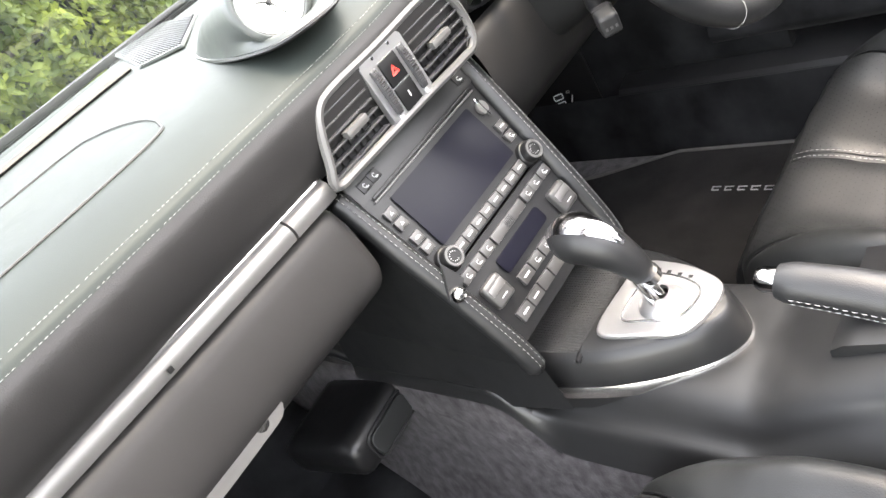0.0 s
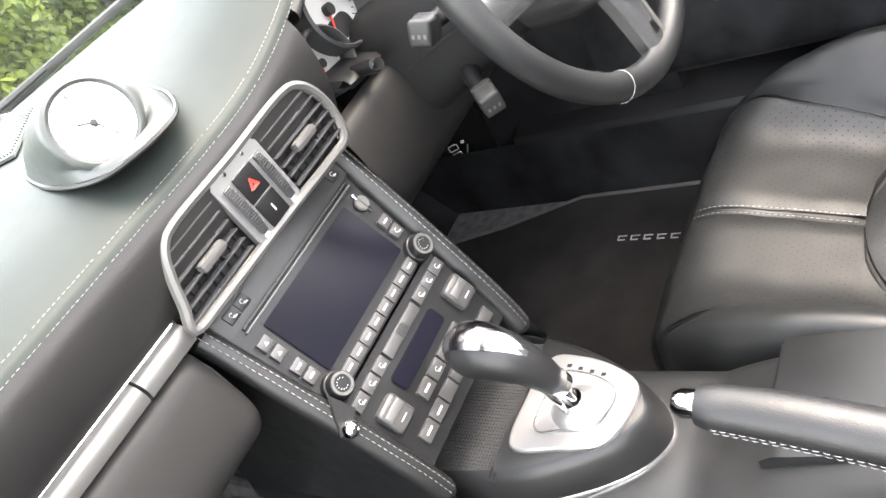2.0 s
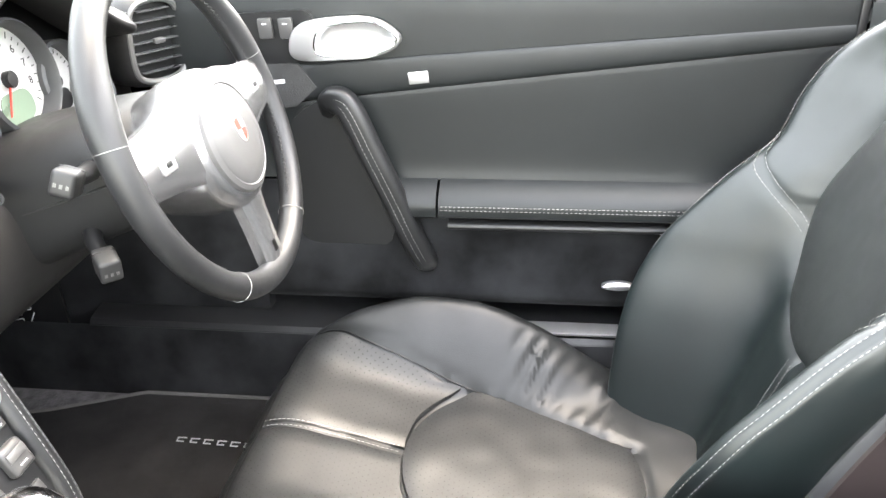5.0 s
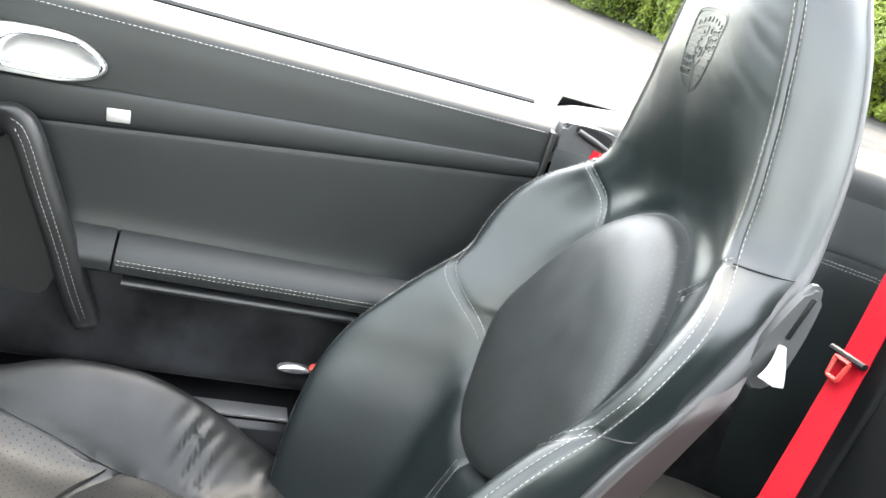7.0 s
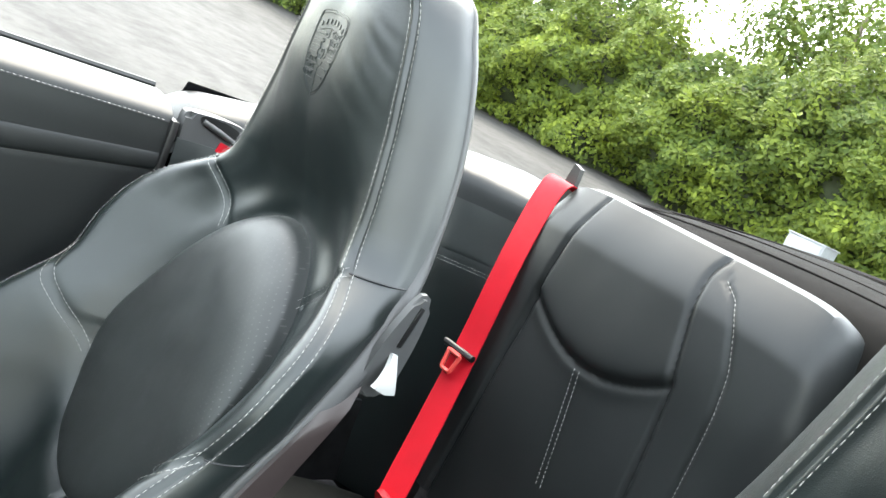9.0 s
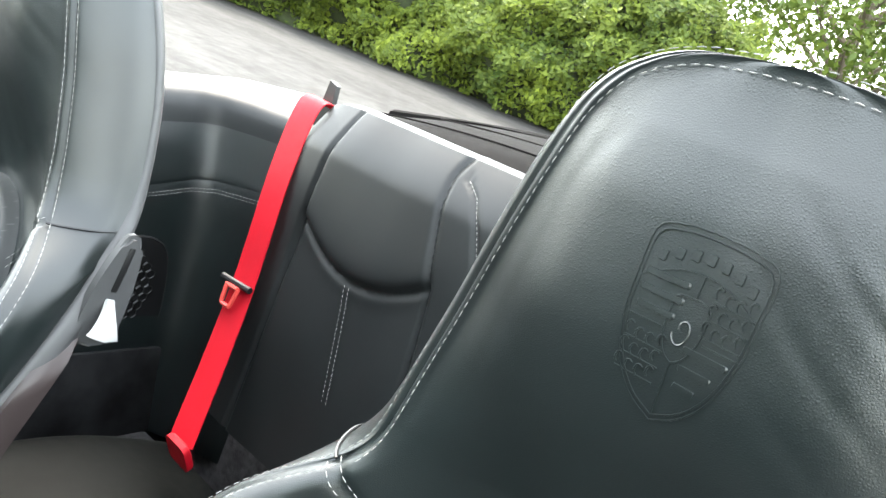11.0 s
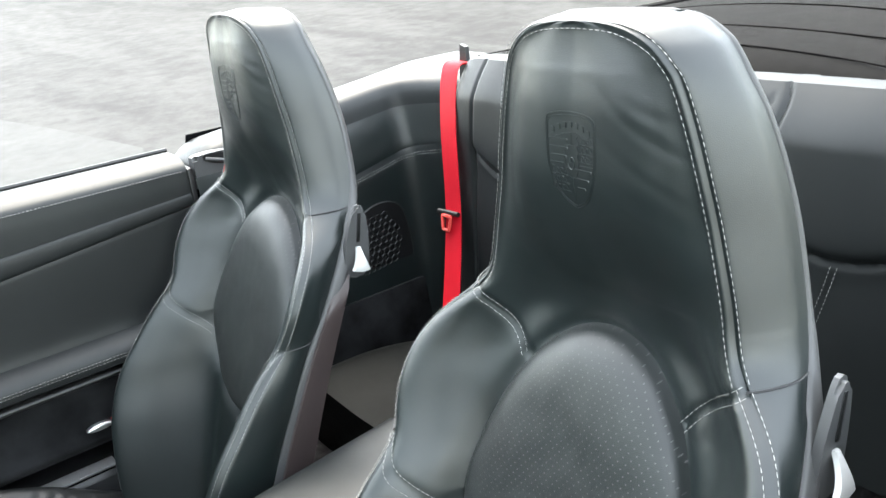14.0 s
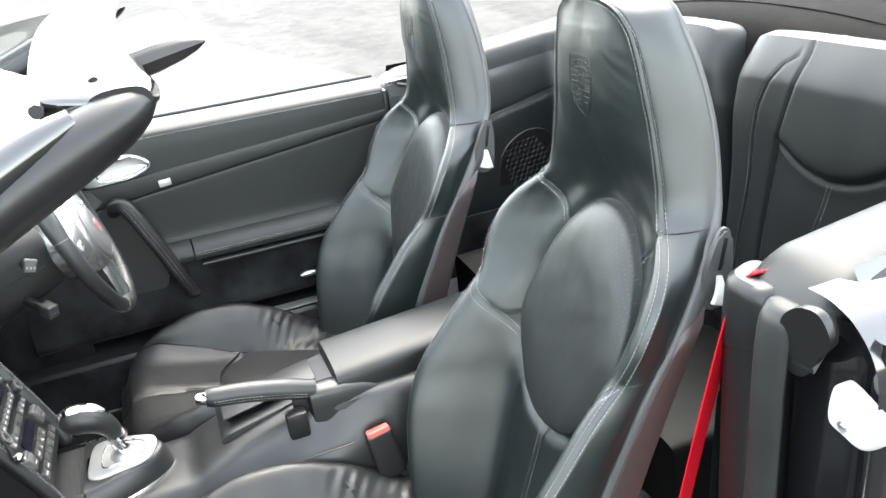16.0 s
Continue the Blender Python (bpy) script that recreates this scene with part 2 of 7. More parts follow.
PERF_BACK = perforate(material("perforated_back_leather", (0.0082, 0.0105, 0.0102), 0.44, spec=0.52, vary=0.2, scale=9, bump=0.32, bump_scale=520, cells=True), 0, 2, 0.0092, 0.085, wide=0.085)
PERF_SEAT = perforate(material("perforated_seat_leather", (0.0125, 0.0131, 0.0134), 0.42, spec=0.35, crease=0.32, vary=0.25, scale=9, bump=0.25, bump_scale=500, cells=True), 0, 1, 0.0105, 0.003)
# dark leather like the face; the sky's sheen is mixed into its paler colour
DASH = material("sky_sheen_dash_leather", (0.0225, 0.0272, 0.0250), 0.5, spec=0.16, vary=0.1, scale=5, bump=0.28, bump_scale=600, cells=True, rough_vary=0.05)
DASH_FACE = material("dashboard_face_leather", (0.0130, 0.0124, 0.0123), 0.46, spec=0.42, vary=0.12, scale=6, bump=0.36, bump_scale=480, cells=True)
PLASTIC = material("satin_grey_plastic", (0.0110, 0.0113, 0.0117), 0.37, spec=0.42, vary=0.1, scale=7, bump=0.08, bump_scale=900)
PANEL_PLASTIC = material("warm_grey_panel_plastic", (0.0200, 0.0192, 0.0188), 0.46, spec=0.17, vary=0.08, scale=7, bump=0.06, bump_scale=900)
BLACK_PLASTIC = material("black_plastic", (0.0075, 0.0076, 0.0080), 0.36, spec=0.38, vary=0.2, scale=8, bump=0.06, bump_scale=900)
SHELL = material("grey_seat_shell", (0.040, 0.041, 0.042), 0.48, vary=0.06, scale=6, bump=0.05, bump_scale=900)
TRIM = material("grey_metallic_trim", (0.112, 0.110, 0.107), 0.36, metal=0.4, vary=0.06, scale=5)
SILVER = material("silver_paint", (0.52, 0.52, 0.52), 0.24, metal=0.95, vary=0.04, scale=5, rough_vary=0.03)
CHROME = material("chrome", (0.62, 0.62, 0.62), 0.09, metal=1.0, vary=0.03, scale=5, rough_vary=0.03)
ALUMINIUM = material("brushed_aluminium", (0.58, 0.58, 0.58), 0.34, metal=0.9, vary=0.03, scale=6, rough_vary=0.02)
# chrome darkened in colour, for the grey surroundings it would mirror
KNOB_CHROME = material("grey_reflecting_chrome", (0.36, 0.36, 0.37), 0.16, metal=1.0, vary=0.03, scale=5, rough_vary=0.03)
BUTTON = material("grey_button", (0.048, 0.047, 0.046), 0.32, spec=0.5, vary=0.08, scale=20)
MARK = material("white_print", (0.4930, 0.4930, 0.4930), 0.5, vary=0.02)
THREAD = material("pale_grey_thread", (0.26, 0.257, 0.245), 0.7, vary=0.15, scale=60)
RED_MARK = material("red_print", (0.6, 0.03, 0.02), 0.5, vary=0.05)
SCREEN = material("dark_screen", (0.006, 0.006, 0.010), 0.22, vary=0.05, scale=4, rough_vary=0.04, spec=0.12)
SUEDE = material("black_suede", (0.0095, 0.0098, 0.0105), 0.9, vary=0.75, scale=11, bump=0.5, bump_scale=900, sheen=0.03, spec=0.12)
CARPET = material("dark_carpet", (0.040, 0.037, 0.039), 0.95, vary=0.5, scale=60, bump=1.0, bump_scale=260, sheen=0.12, spec=0.12)
MAT = material("charcoal_floor_mat", (0.0070, 0.0066, 0.0067), 0.95, vary=0.45, scale=14, bump=0.8, bump_scale=700, sheen=0.02, spec=0.12)
RUBBER = material("black_rubber", (0.0159, 0.0167, 0.0167), 0.46, spec=0.35, vary=0.2, scale=9, bump=0.1, bump_scale=600)
PAINT = material("gloss_black_paint", (0.006, 0.006, 0.007), 0.12, vary=0.1, coat=1.0, rough_vary=0.03)
ROOF = material("black_fabric_roof", (0.0055, 0.0050, 0.0046), 0.9, spec=0.08, vary=0.15, scale=8, bump=0.5, bump_scale=900)
BELT = material("red_webbing", (0.38, 0.003, 0.012), 0.6, spec=0.2, vary=0.1, scale=12, bump=0.4, bump_scale=900)
RED_PLASTIC = material("red_plastic", (0.55, 0.06, 0.05), 0.4, vary=0.1)
DIAL = material("silver_dial_face", (0.36, 0.36, 0.35), 0.4, metal=0.2, vary=0.04)
LCD = material("green_grey_display", (0.10, 0.14, 0.10), 0.3, vary=0.05)
COLUMN = material("matt_column_plastic", (0.010, 0.0102, 0.0105), 0.55, spec=0.25, vary=0.1, scale=9, bump=0.1, bump_scale=900)
STALK = material("stalk_grey_plastic", (0.022, 0.022, 0.022), 0.42, spec=0.35, vary=0.1, scale=20)
WRAP = material("dark_wrapped_leather", (0.0115, 0.0118, 0.0122), 0.42, spec=0.42, vary=0.2, scale=14, bump=0.3, bump_scale=520, cells=True)
POD = material("grey_pod_plastic", (0.036, 0.041, 0.039), 0.42, vary=0.06, scale=7, bump=0.05, bump_scale=900)
SLAT = material("satin_vent_slat", (0.0435, 0.0435, 0.0449), 0.3, vary=0.08, scale=9)
CLOCK_FACE = material("white_clock_face", (0.62, 0.62, 0.60), 0.35, vary=0.03)
SIDE_TRIM = material("brown_grey_side_trim", (0.028, 0.0205, 0.020), 0.45, vary=0.08, scale=9, bump=0.06, bump_scale=900)
HUB_GREY = material("satin_grey_hub", (0.060, 0.059, 0.058), 0.45, vary=0.05, scale=8)
GREY_MESH = material("woven_grey_rubber", (0.028, 0.028, 0.028), 0.5, vary=0.15, scale=30, bump=0.8, bump_scale=350)


def glass_material():
    m = bpy.data.materials.new("clear_glass")
    m.use_nodes = True
    t = m.node_tree
    t.nodes.clear()
    out = t.nodes.new("ShaderNodeOutputMaterial")
    mix = t.nodes.new("ShaderNodeMixShader")
    lw = t.nodes.new("ShaderNodeLayerWeight")
    lw.inputs["Blend"].default_value = 0.55
    po = t.nodes.new("ShaderNodeMath")
    po.operation = "POWER"
    po.inputs[1].default_value = 4.5
    t.links.new(lw.outputs["Facing"], po.inputs[0])
    fr = t.nodes.new("ShaderNodeMath")
    fr.operation = "MULTIPLY_ADD"
    fr.inputs[1].default_value, fr.inputs[2].default_value = 0.9, 0.05
    t.links.new(po.outputs[0], fr.inputs[0])
    clear = t.nodes.new("ShaderNodeBsdfTransparent")
    clear.inputs["Color"].default_value = (0.93, 0.96, 0.94, 1)
    gl = t.nodes.new("ShaderNodeBsdfGlossy")
    gl.inputs["Roughness"].default_value = 0.02
    t.links.new(fr.outputs[0], mix.inputs[0])
    t.links.new(clear.outputs[0], mix.inputs[1])
    t.links.new(gl.outputs[0], mix.inputs[2])
    t.links.new(mix.outputs[0], out.inputs["Surface"])
    return m


GLASS = glass_material()

# ---- the ground and what grows round the car park ----
SLOPE_X, SLOPE_Y = 0.05, -0.04


def ground_z(x, y):
    return SLOPE_X * x + SLOPE_Y * y


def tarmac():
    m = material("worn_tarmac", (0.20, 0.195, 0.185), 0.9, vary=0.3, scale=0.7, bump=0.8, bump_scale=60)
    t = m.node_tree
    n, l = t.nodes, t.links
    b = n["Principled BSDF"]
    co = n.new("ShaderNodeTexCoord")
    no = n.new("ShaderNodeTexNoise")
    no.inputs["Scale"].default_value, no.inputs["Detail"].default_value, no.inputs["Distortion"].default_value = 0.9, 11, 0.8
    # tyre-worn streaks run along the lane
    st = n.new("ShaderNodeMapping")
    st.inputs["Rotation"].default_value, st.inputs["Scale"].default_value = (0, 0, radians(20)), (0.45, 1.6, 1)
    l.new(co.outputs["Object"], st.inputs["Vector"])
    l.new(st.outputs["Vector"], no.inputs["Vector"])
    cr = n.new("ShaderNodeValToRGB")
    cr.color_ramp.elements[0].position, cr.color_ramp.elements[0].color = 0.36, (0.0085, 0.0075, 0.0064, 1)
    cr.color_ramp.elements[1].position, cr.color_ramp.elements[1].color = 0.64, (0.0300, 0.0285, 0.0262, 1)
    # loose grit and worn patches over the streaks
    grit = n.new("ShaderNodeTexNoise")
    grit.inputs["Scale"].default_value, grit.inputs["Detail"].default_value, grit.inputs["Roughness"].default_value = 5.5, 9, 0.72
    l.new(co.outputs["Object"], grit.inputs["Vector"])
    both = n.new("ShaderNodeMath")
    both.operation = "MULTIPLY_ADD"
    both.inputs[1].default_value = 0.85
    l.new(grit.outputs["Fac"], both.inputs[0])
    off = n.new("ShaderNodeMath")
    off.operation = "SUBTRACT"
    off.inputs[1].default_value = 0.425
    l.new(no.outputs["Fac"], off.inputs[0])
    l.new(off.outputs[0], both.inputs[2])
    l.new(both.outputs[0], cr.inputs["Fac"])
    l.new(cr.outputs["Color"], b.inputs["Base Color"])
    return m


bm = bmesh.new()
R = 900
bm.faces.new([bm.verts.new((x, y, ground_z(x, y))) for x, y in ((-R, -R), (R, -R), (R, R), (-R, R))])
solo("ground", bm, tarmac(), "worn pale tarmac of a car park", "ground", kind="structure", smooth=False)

CONCRETE = material("pale_concrete", (0.0300, 0.0295, 0.0275), 0.85, vary=0.12, scale=1.5, bump=0.5, bump_scale=80)
# a cast slab beside the car
slab = [(1.2, 4.6), (1.2, -1.15), (4.3, -1.9), (5.4, -1.65), (7.0, -1.2), (9.5, -0.6), (9.5, 4.6)]
bm = bmesh.new()
lo = [bm.verts.new((x, y, ground_z(x, y) - 0.02)) for x, y in slab]
hi = [bm.verts.new((x, y, ground_z(x, y) + 0.012)) for x, y in slab]
bm.faces.new(hi)
for i in range(len(slab)):
    j = (i + 1) % len(slab)
    bm.faces.new((lo[i], lo[j], hi[j], hi[i]))
solo("pavement", bm, CONCRETE, "pale concrete slab beside the car", "pavement", kind="structure", smooth=False)


def leaf_material(name, a, b, shine=0.45):
    m = bpy.data.materials.new(name)
    m.use_nodes = True
    t = m.node_tree
    n, l = t.nodes, t.links
    p = n["Principled BSDF"]
    geo = n.new("ShaderNodeNewGeometry")
    cr = n.new("ShaderNodeValToRGB")
    cr.color_ramp.elements[0].color, cr.color_ramp.elements[1].color = (*a, 1), (*b, 1)
    mid = cr.color_ramp.elements.new(0.6)
    mid.color = (*[0.5 * (x + y) * 0.9 for x, y in zip(a, b)], 1)
    co = n.new("ShaderNodeTexCoord")
    no = n.new("ShaderNodeTexNoise")
    no.inputs["Scale"].default_value, no.inputs["Detail"].default_value = 0.9, 3
    l.new(co.outputs["Object"], no.inputs["Vector"])
    mixv = n.new("ShaderNodeMath")
    mixv.operation = "MULTIPLY_ADD"
    mixv.inputs[1].default_value, mixv.inputs[2].default_value = 0.45, -0.35
    addv = n.new("ShaderNodeMath")
    addv.operation = "MULTIPLY_ADD"
    addv.inputs[1].default_value = 1.25
    l.new(geo.outputs["Random Per Island"], mixv.inputs[0])
    l.new(no.outputs["Fac"], addv.inputs[0])
    l.new(mixv.outputs[0], addv.inputs[2])
    l.new(addv.outputs[0], cr.inputs["Fac"])
    l.new(cr.outputs["Color"], p.inputs["Base Color"])
    p.inputs["Roughness"].default_value = shine
    p.inputs["Specular IOR Level"].default_value = 0.25
    tr = n.new("ShaderNodeBsdfTranslucent")
    l.new(cr.outputs["Color"], tr.inputs["Color"])
    mx = n.new("ShaderNodeMixShader")
    mx.inputs[0].default_value = 0.35
    out = n["Material Output"]
    l.new(p.outputs[0], mx.inputs[1])
    l.new(tr.outputs[0], mx.inputs[2])
    l.new(mx.outputs[0], out.inputs["Surface"])
    return m


LEAF = leaf_material("hedge_leaves", (0.018, 0.044, 0.007), (0.19, 0.24, 0.026), 0.6)
LEAF_DARK = leaf_material("tree_leaves", (0.032, 0.060, 0.012), (0.13, 0.17, 0.028), 0.6)
BARK = material("bark", (0.10, 0.08, 0.06), 0.9, vary=0.3, scale=8, bump=0.6, bump_scale=40)


def leaves(name, centres, outward, size, mat, label, category, seed, parent=None):
    """Many folded leaves, each of four triangles, in one mesh."""
    rng = np.random.default_rng(seed)
    n = len(centres)
    d = outward + rng.normal(0, 0.38, (n, 3)) + np.array([0, 0, 0.25])
    d /= np.linalg.norm(d, axis=1)[:, None]
    a = np.cross(d, rng.normal(0, 1, (n, 3)))
    a /= np.linalg.norm(a, axis=1)[:, None]
    b = np.cross(d, a)
    s = size * rng.uniform(0.6, 1.35, n)[:, None]
    tip, base = centres + a * s, centres - a * s
    l, r = centres + b * s * 0.48 + d * s * 0.18, centres - b * s * 0.48 + d * s * 0.18
    v = np.stack([base, l, tip, r], 1).reshape(-1, 3)
    me = bpy.data.meshes.new(name)
    me.vertices.add(4 * n)
    me.vertices.foreach_set("co", v.ravel())
    k = 4 * np.arange(n)[:, None]
    tri = np.hstack([k, k + 1, k + 2, k, k + 2, k + 3]).ravel()
    me.loops.add(6 * n)
    me.loops.foreach_set("vertex_index", tri)
    me.polygons.add(2 * n)
    me.polygons.foreach_set("loop_start", np.arange(2 * n) * 3)
    me.update(calc_edges=True)
    me.validate()
    me.materials.append(mat)
    ob = new(name, me)
    if parent:
        ob.parent = parent
        return ob
    return tagged(ob, label, category, kind="stuff")


def lumpy(x, h, k):
    return 0.75 * (noise.noise((x * 0.7, h * 0.8, k)) + 0.8 * noise.noise((x * 1.9, h * 1.9, k + 7)) + 0.35 * noise.noise((x * 4.1, h * 4.0, k + 3)))


def hedge(name, line, height, count, size, label, seed, bulge=0.9):
    """A wild hedge along a line of (x, y): its face leans back and swells in clumps; leaves lie in a thick layer on it."""
    rng = np.random.default_rng(seed)
    p = even(spline(line, 60), 0.02)
    seg = np.gradient(p, axis=0)
    seg /= np.linalg.norm(seg, axis=1)[:, None]
    face = np.stack([seg[:, 1], -seg[:, 0]], 1)
    if (face @ -p.mean(0)).mean() < 0:
        face = -face
    i = rng.integers(0, len(p), count)
    f = rng.uniform(0, 1, count) ** 0.8
    top = np.array([height * (0.85 + 0.45 * noise.noise((q * 0.008, seed, 1.3)) + 0.22 * noise.noise((q * 0.04, seed, 5.0))) for q in range(len(p))])
    h = f * top[i]
    lump = np.array([lumpy(a * 0.02, b, seed) for a, b in zip(i, h)])
    deep = np.abs(rng.normal(0, 0.22, count))
    out = bulge * (0.55 * np.sin(np.clip(f, 0, 1) * 2.3) + 1.0 * lump) - deep - 0.9 * f**3
    c = np.zeros((count, 3))
    c[:, :2] = p[i] + face[i] * out[:, None]
    c[:, 2] = h + ground_z(c[:, 0], c[:, 1]) + 0.03
    normal = np.concatenate([face[i], 0.5 * f[:, None]], 1)
    leaves(name, c, normal, size, LEAF, label, "hedge", seed)
    # a dark sheet behind the leaves, coloured as the shade inside the hedge
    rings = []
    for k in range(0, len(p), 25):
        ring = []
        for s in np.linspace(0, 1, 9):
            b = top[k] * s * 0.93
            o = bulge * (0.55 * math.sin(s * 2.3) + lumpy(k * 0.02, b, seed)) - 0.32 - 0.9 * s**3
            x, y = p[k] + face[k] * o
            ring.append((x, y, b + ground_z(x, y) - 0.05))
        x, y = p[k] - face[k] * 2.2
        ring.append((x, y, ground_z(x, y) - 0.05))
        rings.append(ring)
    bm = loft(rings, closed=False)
    solo(name + "_core", bm, HEDGE_SHADE, "dark sheet standing for the shade inside the wild hedge", "hedge", kind="stuff")


HEDGE_SHADE = material("hedge_inner_shade", (0.020, 0.028, 0.008), 0.9, vary=0.5, scale=4, bump=1.0, bump_scale=30)
hedge("hedge", [(-9, -13.2), (-3, -12.6), (2.0, -12.3), (4.6, -11.9), (8.5, -10.9), (13.0, -9.1), (17.5, -8.0), (24, -5.5)], 3.0, 150000, 0.054,
      "overgrown green hedge of brambles and hazel behind the car", 3)
hedge("front_hedge", [(-7.0, 5.2), (-3.5, 5.6), (0.0, 6.0), (4.0, 6.8), (9.0, 7.4)], 3.6, 75000, 0.056, "bright green hedge ahead of the windscreen", 8, bulge=0.7)


def tree(name, x, y, height, spread, count, seed):
    rng = np.random.default_rng(seed)
    z0 = ground_z(x, y)
    ob = thing(name, "tall leafy tree behind the hedge", "tree")
    ob.location = (x, y, z0)
    bm = tube([(0, 0, -0.1), (0.1, 0.05, height * 0.3), (0.0, 0.1, height * 0.6), (0.1, 0, height * 0.92)], [0.16, 0.13, 0.09, 0.02], 8)
    tips = []
    for k in range(14):
        a, h = rng.uniform(0, 6.28), height * rng.uniform(0.35, 0.9)
        r = spread * rng.uniform(0.5, 1.0) * (1.15 - h / height * 0.6)
        end = np.array([r * math.cos(a), r * math.sin(a), h + 0.25 * r])
        tube([(0, 0, h - 0.5 * r), 0.5 * end + np.array([0, 0, 0.5 * (h - 0.4 * r)]), end], [0.06, 0.04, 0.01], 6, bm=bm)
        tips.append(end)
    part("trunk", bm, BARK, ob)
    c = np.array(tips)[rng.integers(0, len(tips), count)]
    off = rng.normal(0, 1, (count, 3)) * spread * 0.26
    leaves("crown", c + off, off / (np.linalg.norm(off, axis=1)[:, None] + 0.01), 0.075, LEAF_DARK, "", "", seed + 1, parent=ob)


tree("tree", 3.2, -15.5, 6.5, 2.3, 9000, 21)
tree("tree", 7.5, -16.0, 5.2, 2.2, 8000, 23)
tree("tree", -1.5, -16.5, 5.5, 2.4, 8000, 25)
tree("tree", 12.0, -14.0, 4.8, 2.2, 8000, 27)

# a leaning pole in the hedge and a pale cabinet before it
pole = thing("lamp_post", "slim grey metal lamp post in the hedge", "lamp post")
gz = ground_z(4.7, -13.0)
part("post", tube([(4.7, -13.0, gz - 0.1), (4.7, -13.0, gz + 3.0), (4.7, -13.0, gz + 6.5)], [0.055, 0.05, 0.04], 12), SILVER, pole)
part("base_collar", tube([(4.7, -13.0, gz - 0.1), (4.7, -13.0, gz + 0.9)], 0.075, 12), SILVER, pole)

cab = thing("utility_cabinet", "pale grey metal cabinet standing before the hedge", "cabinet")
gz = ground_z(4.5, -11.0)
CABINET_GREY = material("pale_grey_enamel", (0.20, 0.21, 0.215), 0.5, vary=0.12, scale=3)
WHITE_METAL = material("white_enamel", (0.45, 0.45, 0.44), 0.45, vary=0.06, scale=4)
part("body", box((0.52, 0.45, 0.58), (4.24, -11.1, gz + 0.30), 0.012), CABINET_GREY, cab)
part("door", box((0.47, 0.015, 0.50), (4.24, -10.867, gz + 0.32), 0.006), CABINET_GREY, cab)
part("plinth", box((0.49, 0.42, 0.05), (4.24, -11.1, gz + 0.005), 0.004), PLASTIC, cab)
part("lid", box((0.55, 0.48, 0.025), (4.24, -11.1, gz + 0.60), 0.008), CABINET_GREY, cab)
hose = spline([(3.9, -11.2, gz + 0.02), (3.7, -11.1, gz + 0.12), (3.5, -11.15, gz + 0.17), (3.2, -11.2, gz + 0.06), (2.9, -11.1, gz + 0.03), (2.2, -11.2, gz + 0.0)], 40)
solo("hose", tube(hose, 0.016, 6), material("pale_blue_hose", (0.16, 0.20, 0.25), 0.5), "pale blue hose lying by the cabinet", "hose")

# ---- front seats: built about x = 0, then set in place ----
Z_KNOTS = (0.36, 0.47, 0.56, 0.65, 0.70, 0.75, 0.785, 0.806, 0.83, 0.86, 0.90, 0.94, 0.962, 0.978, 1.00, 1.05, 1.10, 1.15, 1.20, 1.235, 1.245, 1.257, 1.2655, 1.2725, 1.2772, 1.279)
W_SEAM = (0.170, 0.198, 0.218, 0.232, 0.231, 0.228, 0.225, 0.226, 0.233, 0.239, 0.236, 0.217, 0.193, 0.172, 0.156, 0.146, 0.135, 0.124, 0.111, 0.0990, 0.0930, 0.083, 0.071, 0.0560, 0.0370, 0.012)
W_EDGE = (0.205, 0.218, 0.225, 0.227, 0.229, 0.231, 0.231, 0.231, 0.231, 0.228, 0.221, 0.210, 0.201, 0.195, 0.187, 0.174, 0.163, 0.151, 0.136, 0.119, 0.113, 0.104, 0.093, 0.082, 0.070, 0.062)
Y_MID = (-0.745, -0.788, -0.820, -0.853, -0.871, -0.890, -0.904, -0.913, -0.922, -0.933, -0.952, -0.971, -0.980, -0.984, -0.981, -0.961, -0.944, -0.936, -0.937, -0.941, -0.943, -0.945, -0.946, -0.9465, -0.946, -0.945)
Y_SEAM = (-0.640, -0.650, -0.668, -0.709, -0.748, -0.789, -0.825, -0.845, -0.855, -0.868, -0.890, -0.919, -0.938, -0.951, -0.960, -0.963, -0.963, -0.960, -0.957, -0.954, -0.952, -0.950, -0.948, -0.946, -0.945, -0.945)
Y_EDGE = (-0.700, -0.742, -0.775, -0.813, -0.837, -0.861, -0.880, -0.893, -0.909, -0.929, -0.956, -0.982, -0.996, -1.008, -1.022, -1.033, -1.035, -1.031, -1.023, -1.018, -1.018, -1.018, -1.018, -1.017, -1.015, -1.013)
Y_BACK = (-0.790, -0.832, -0.865, -0.897, -0.915, -0.934, -0.949, -0.958, -0.968, -0.981, -0.999, -1.020, -1.032, -1.040, -1.051, -1.060, -1.062, -1.058, -1.050, -1.043, -1.041, -1.039, -1.036, -1.032, -1.028, -1.025)
# the egg-shaped insert stands proud of the hollow below the headrest
INSERT_Z = (0.36, 0.47, 0.56, 0.65, 0.75, 0.85, 0.90, 0.94, 0.97, 1.00)
INSERT_Y = (-0.745, -0.788, -0.820, -0.853, -0.890, -0.925, -0.941, -0.954, -0.964, -0.978)


ROW_Z = np.arange(0.30, 1.3401, 0.002)


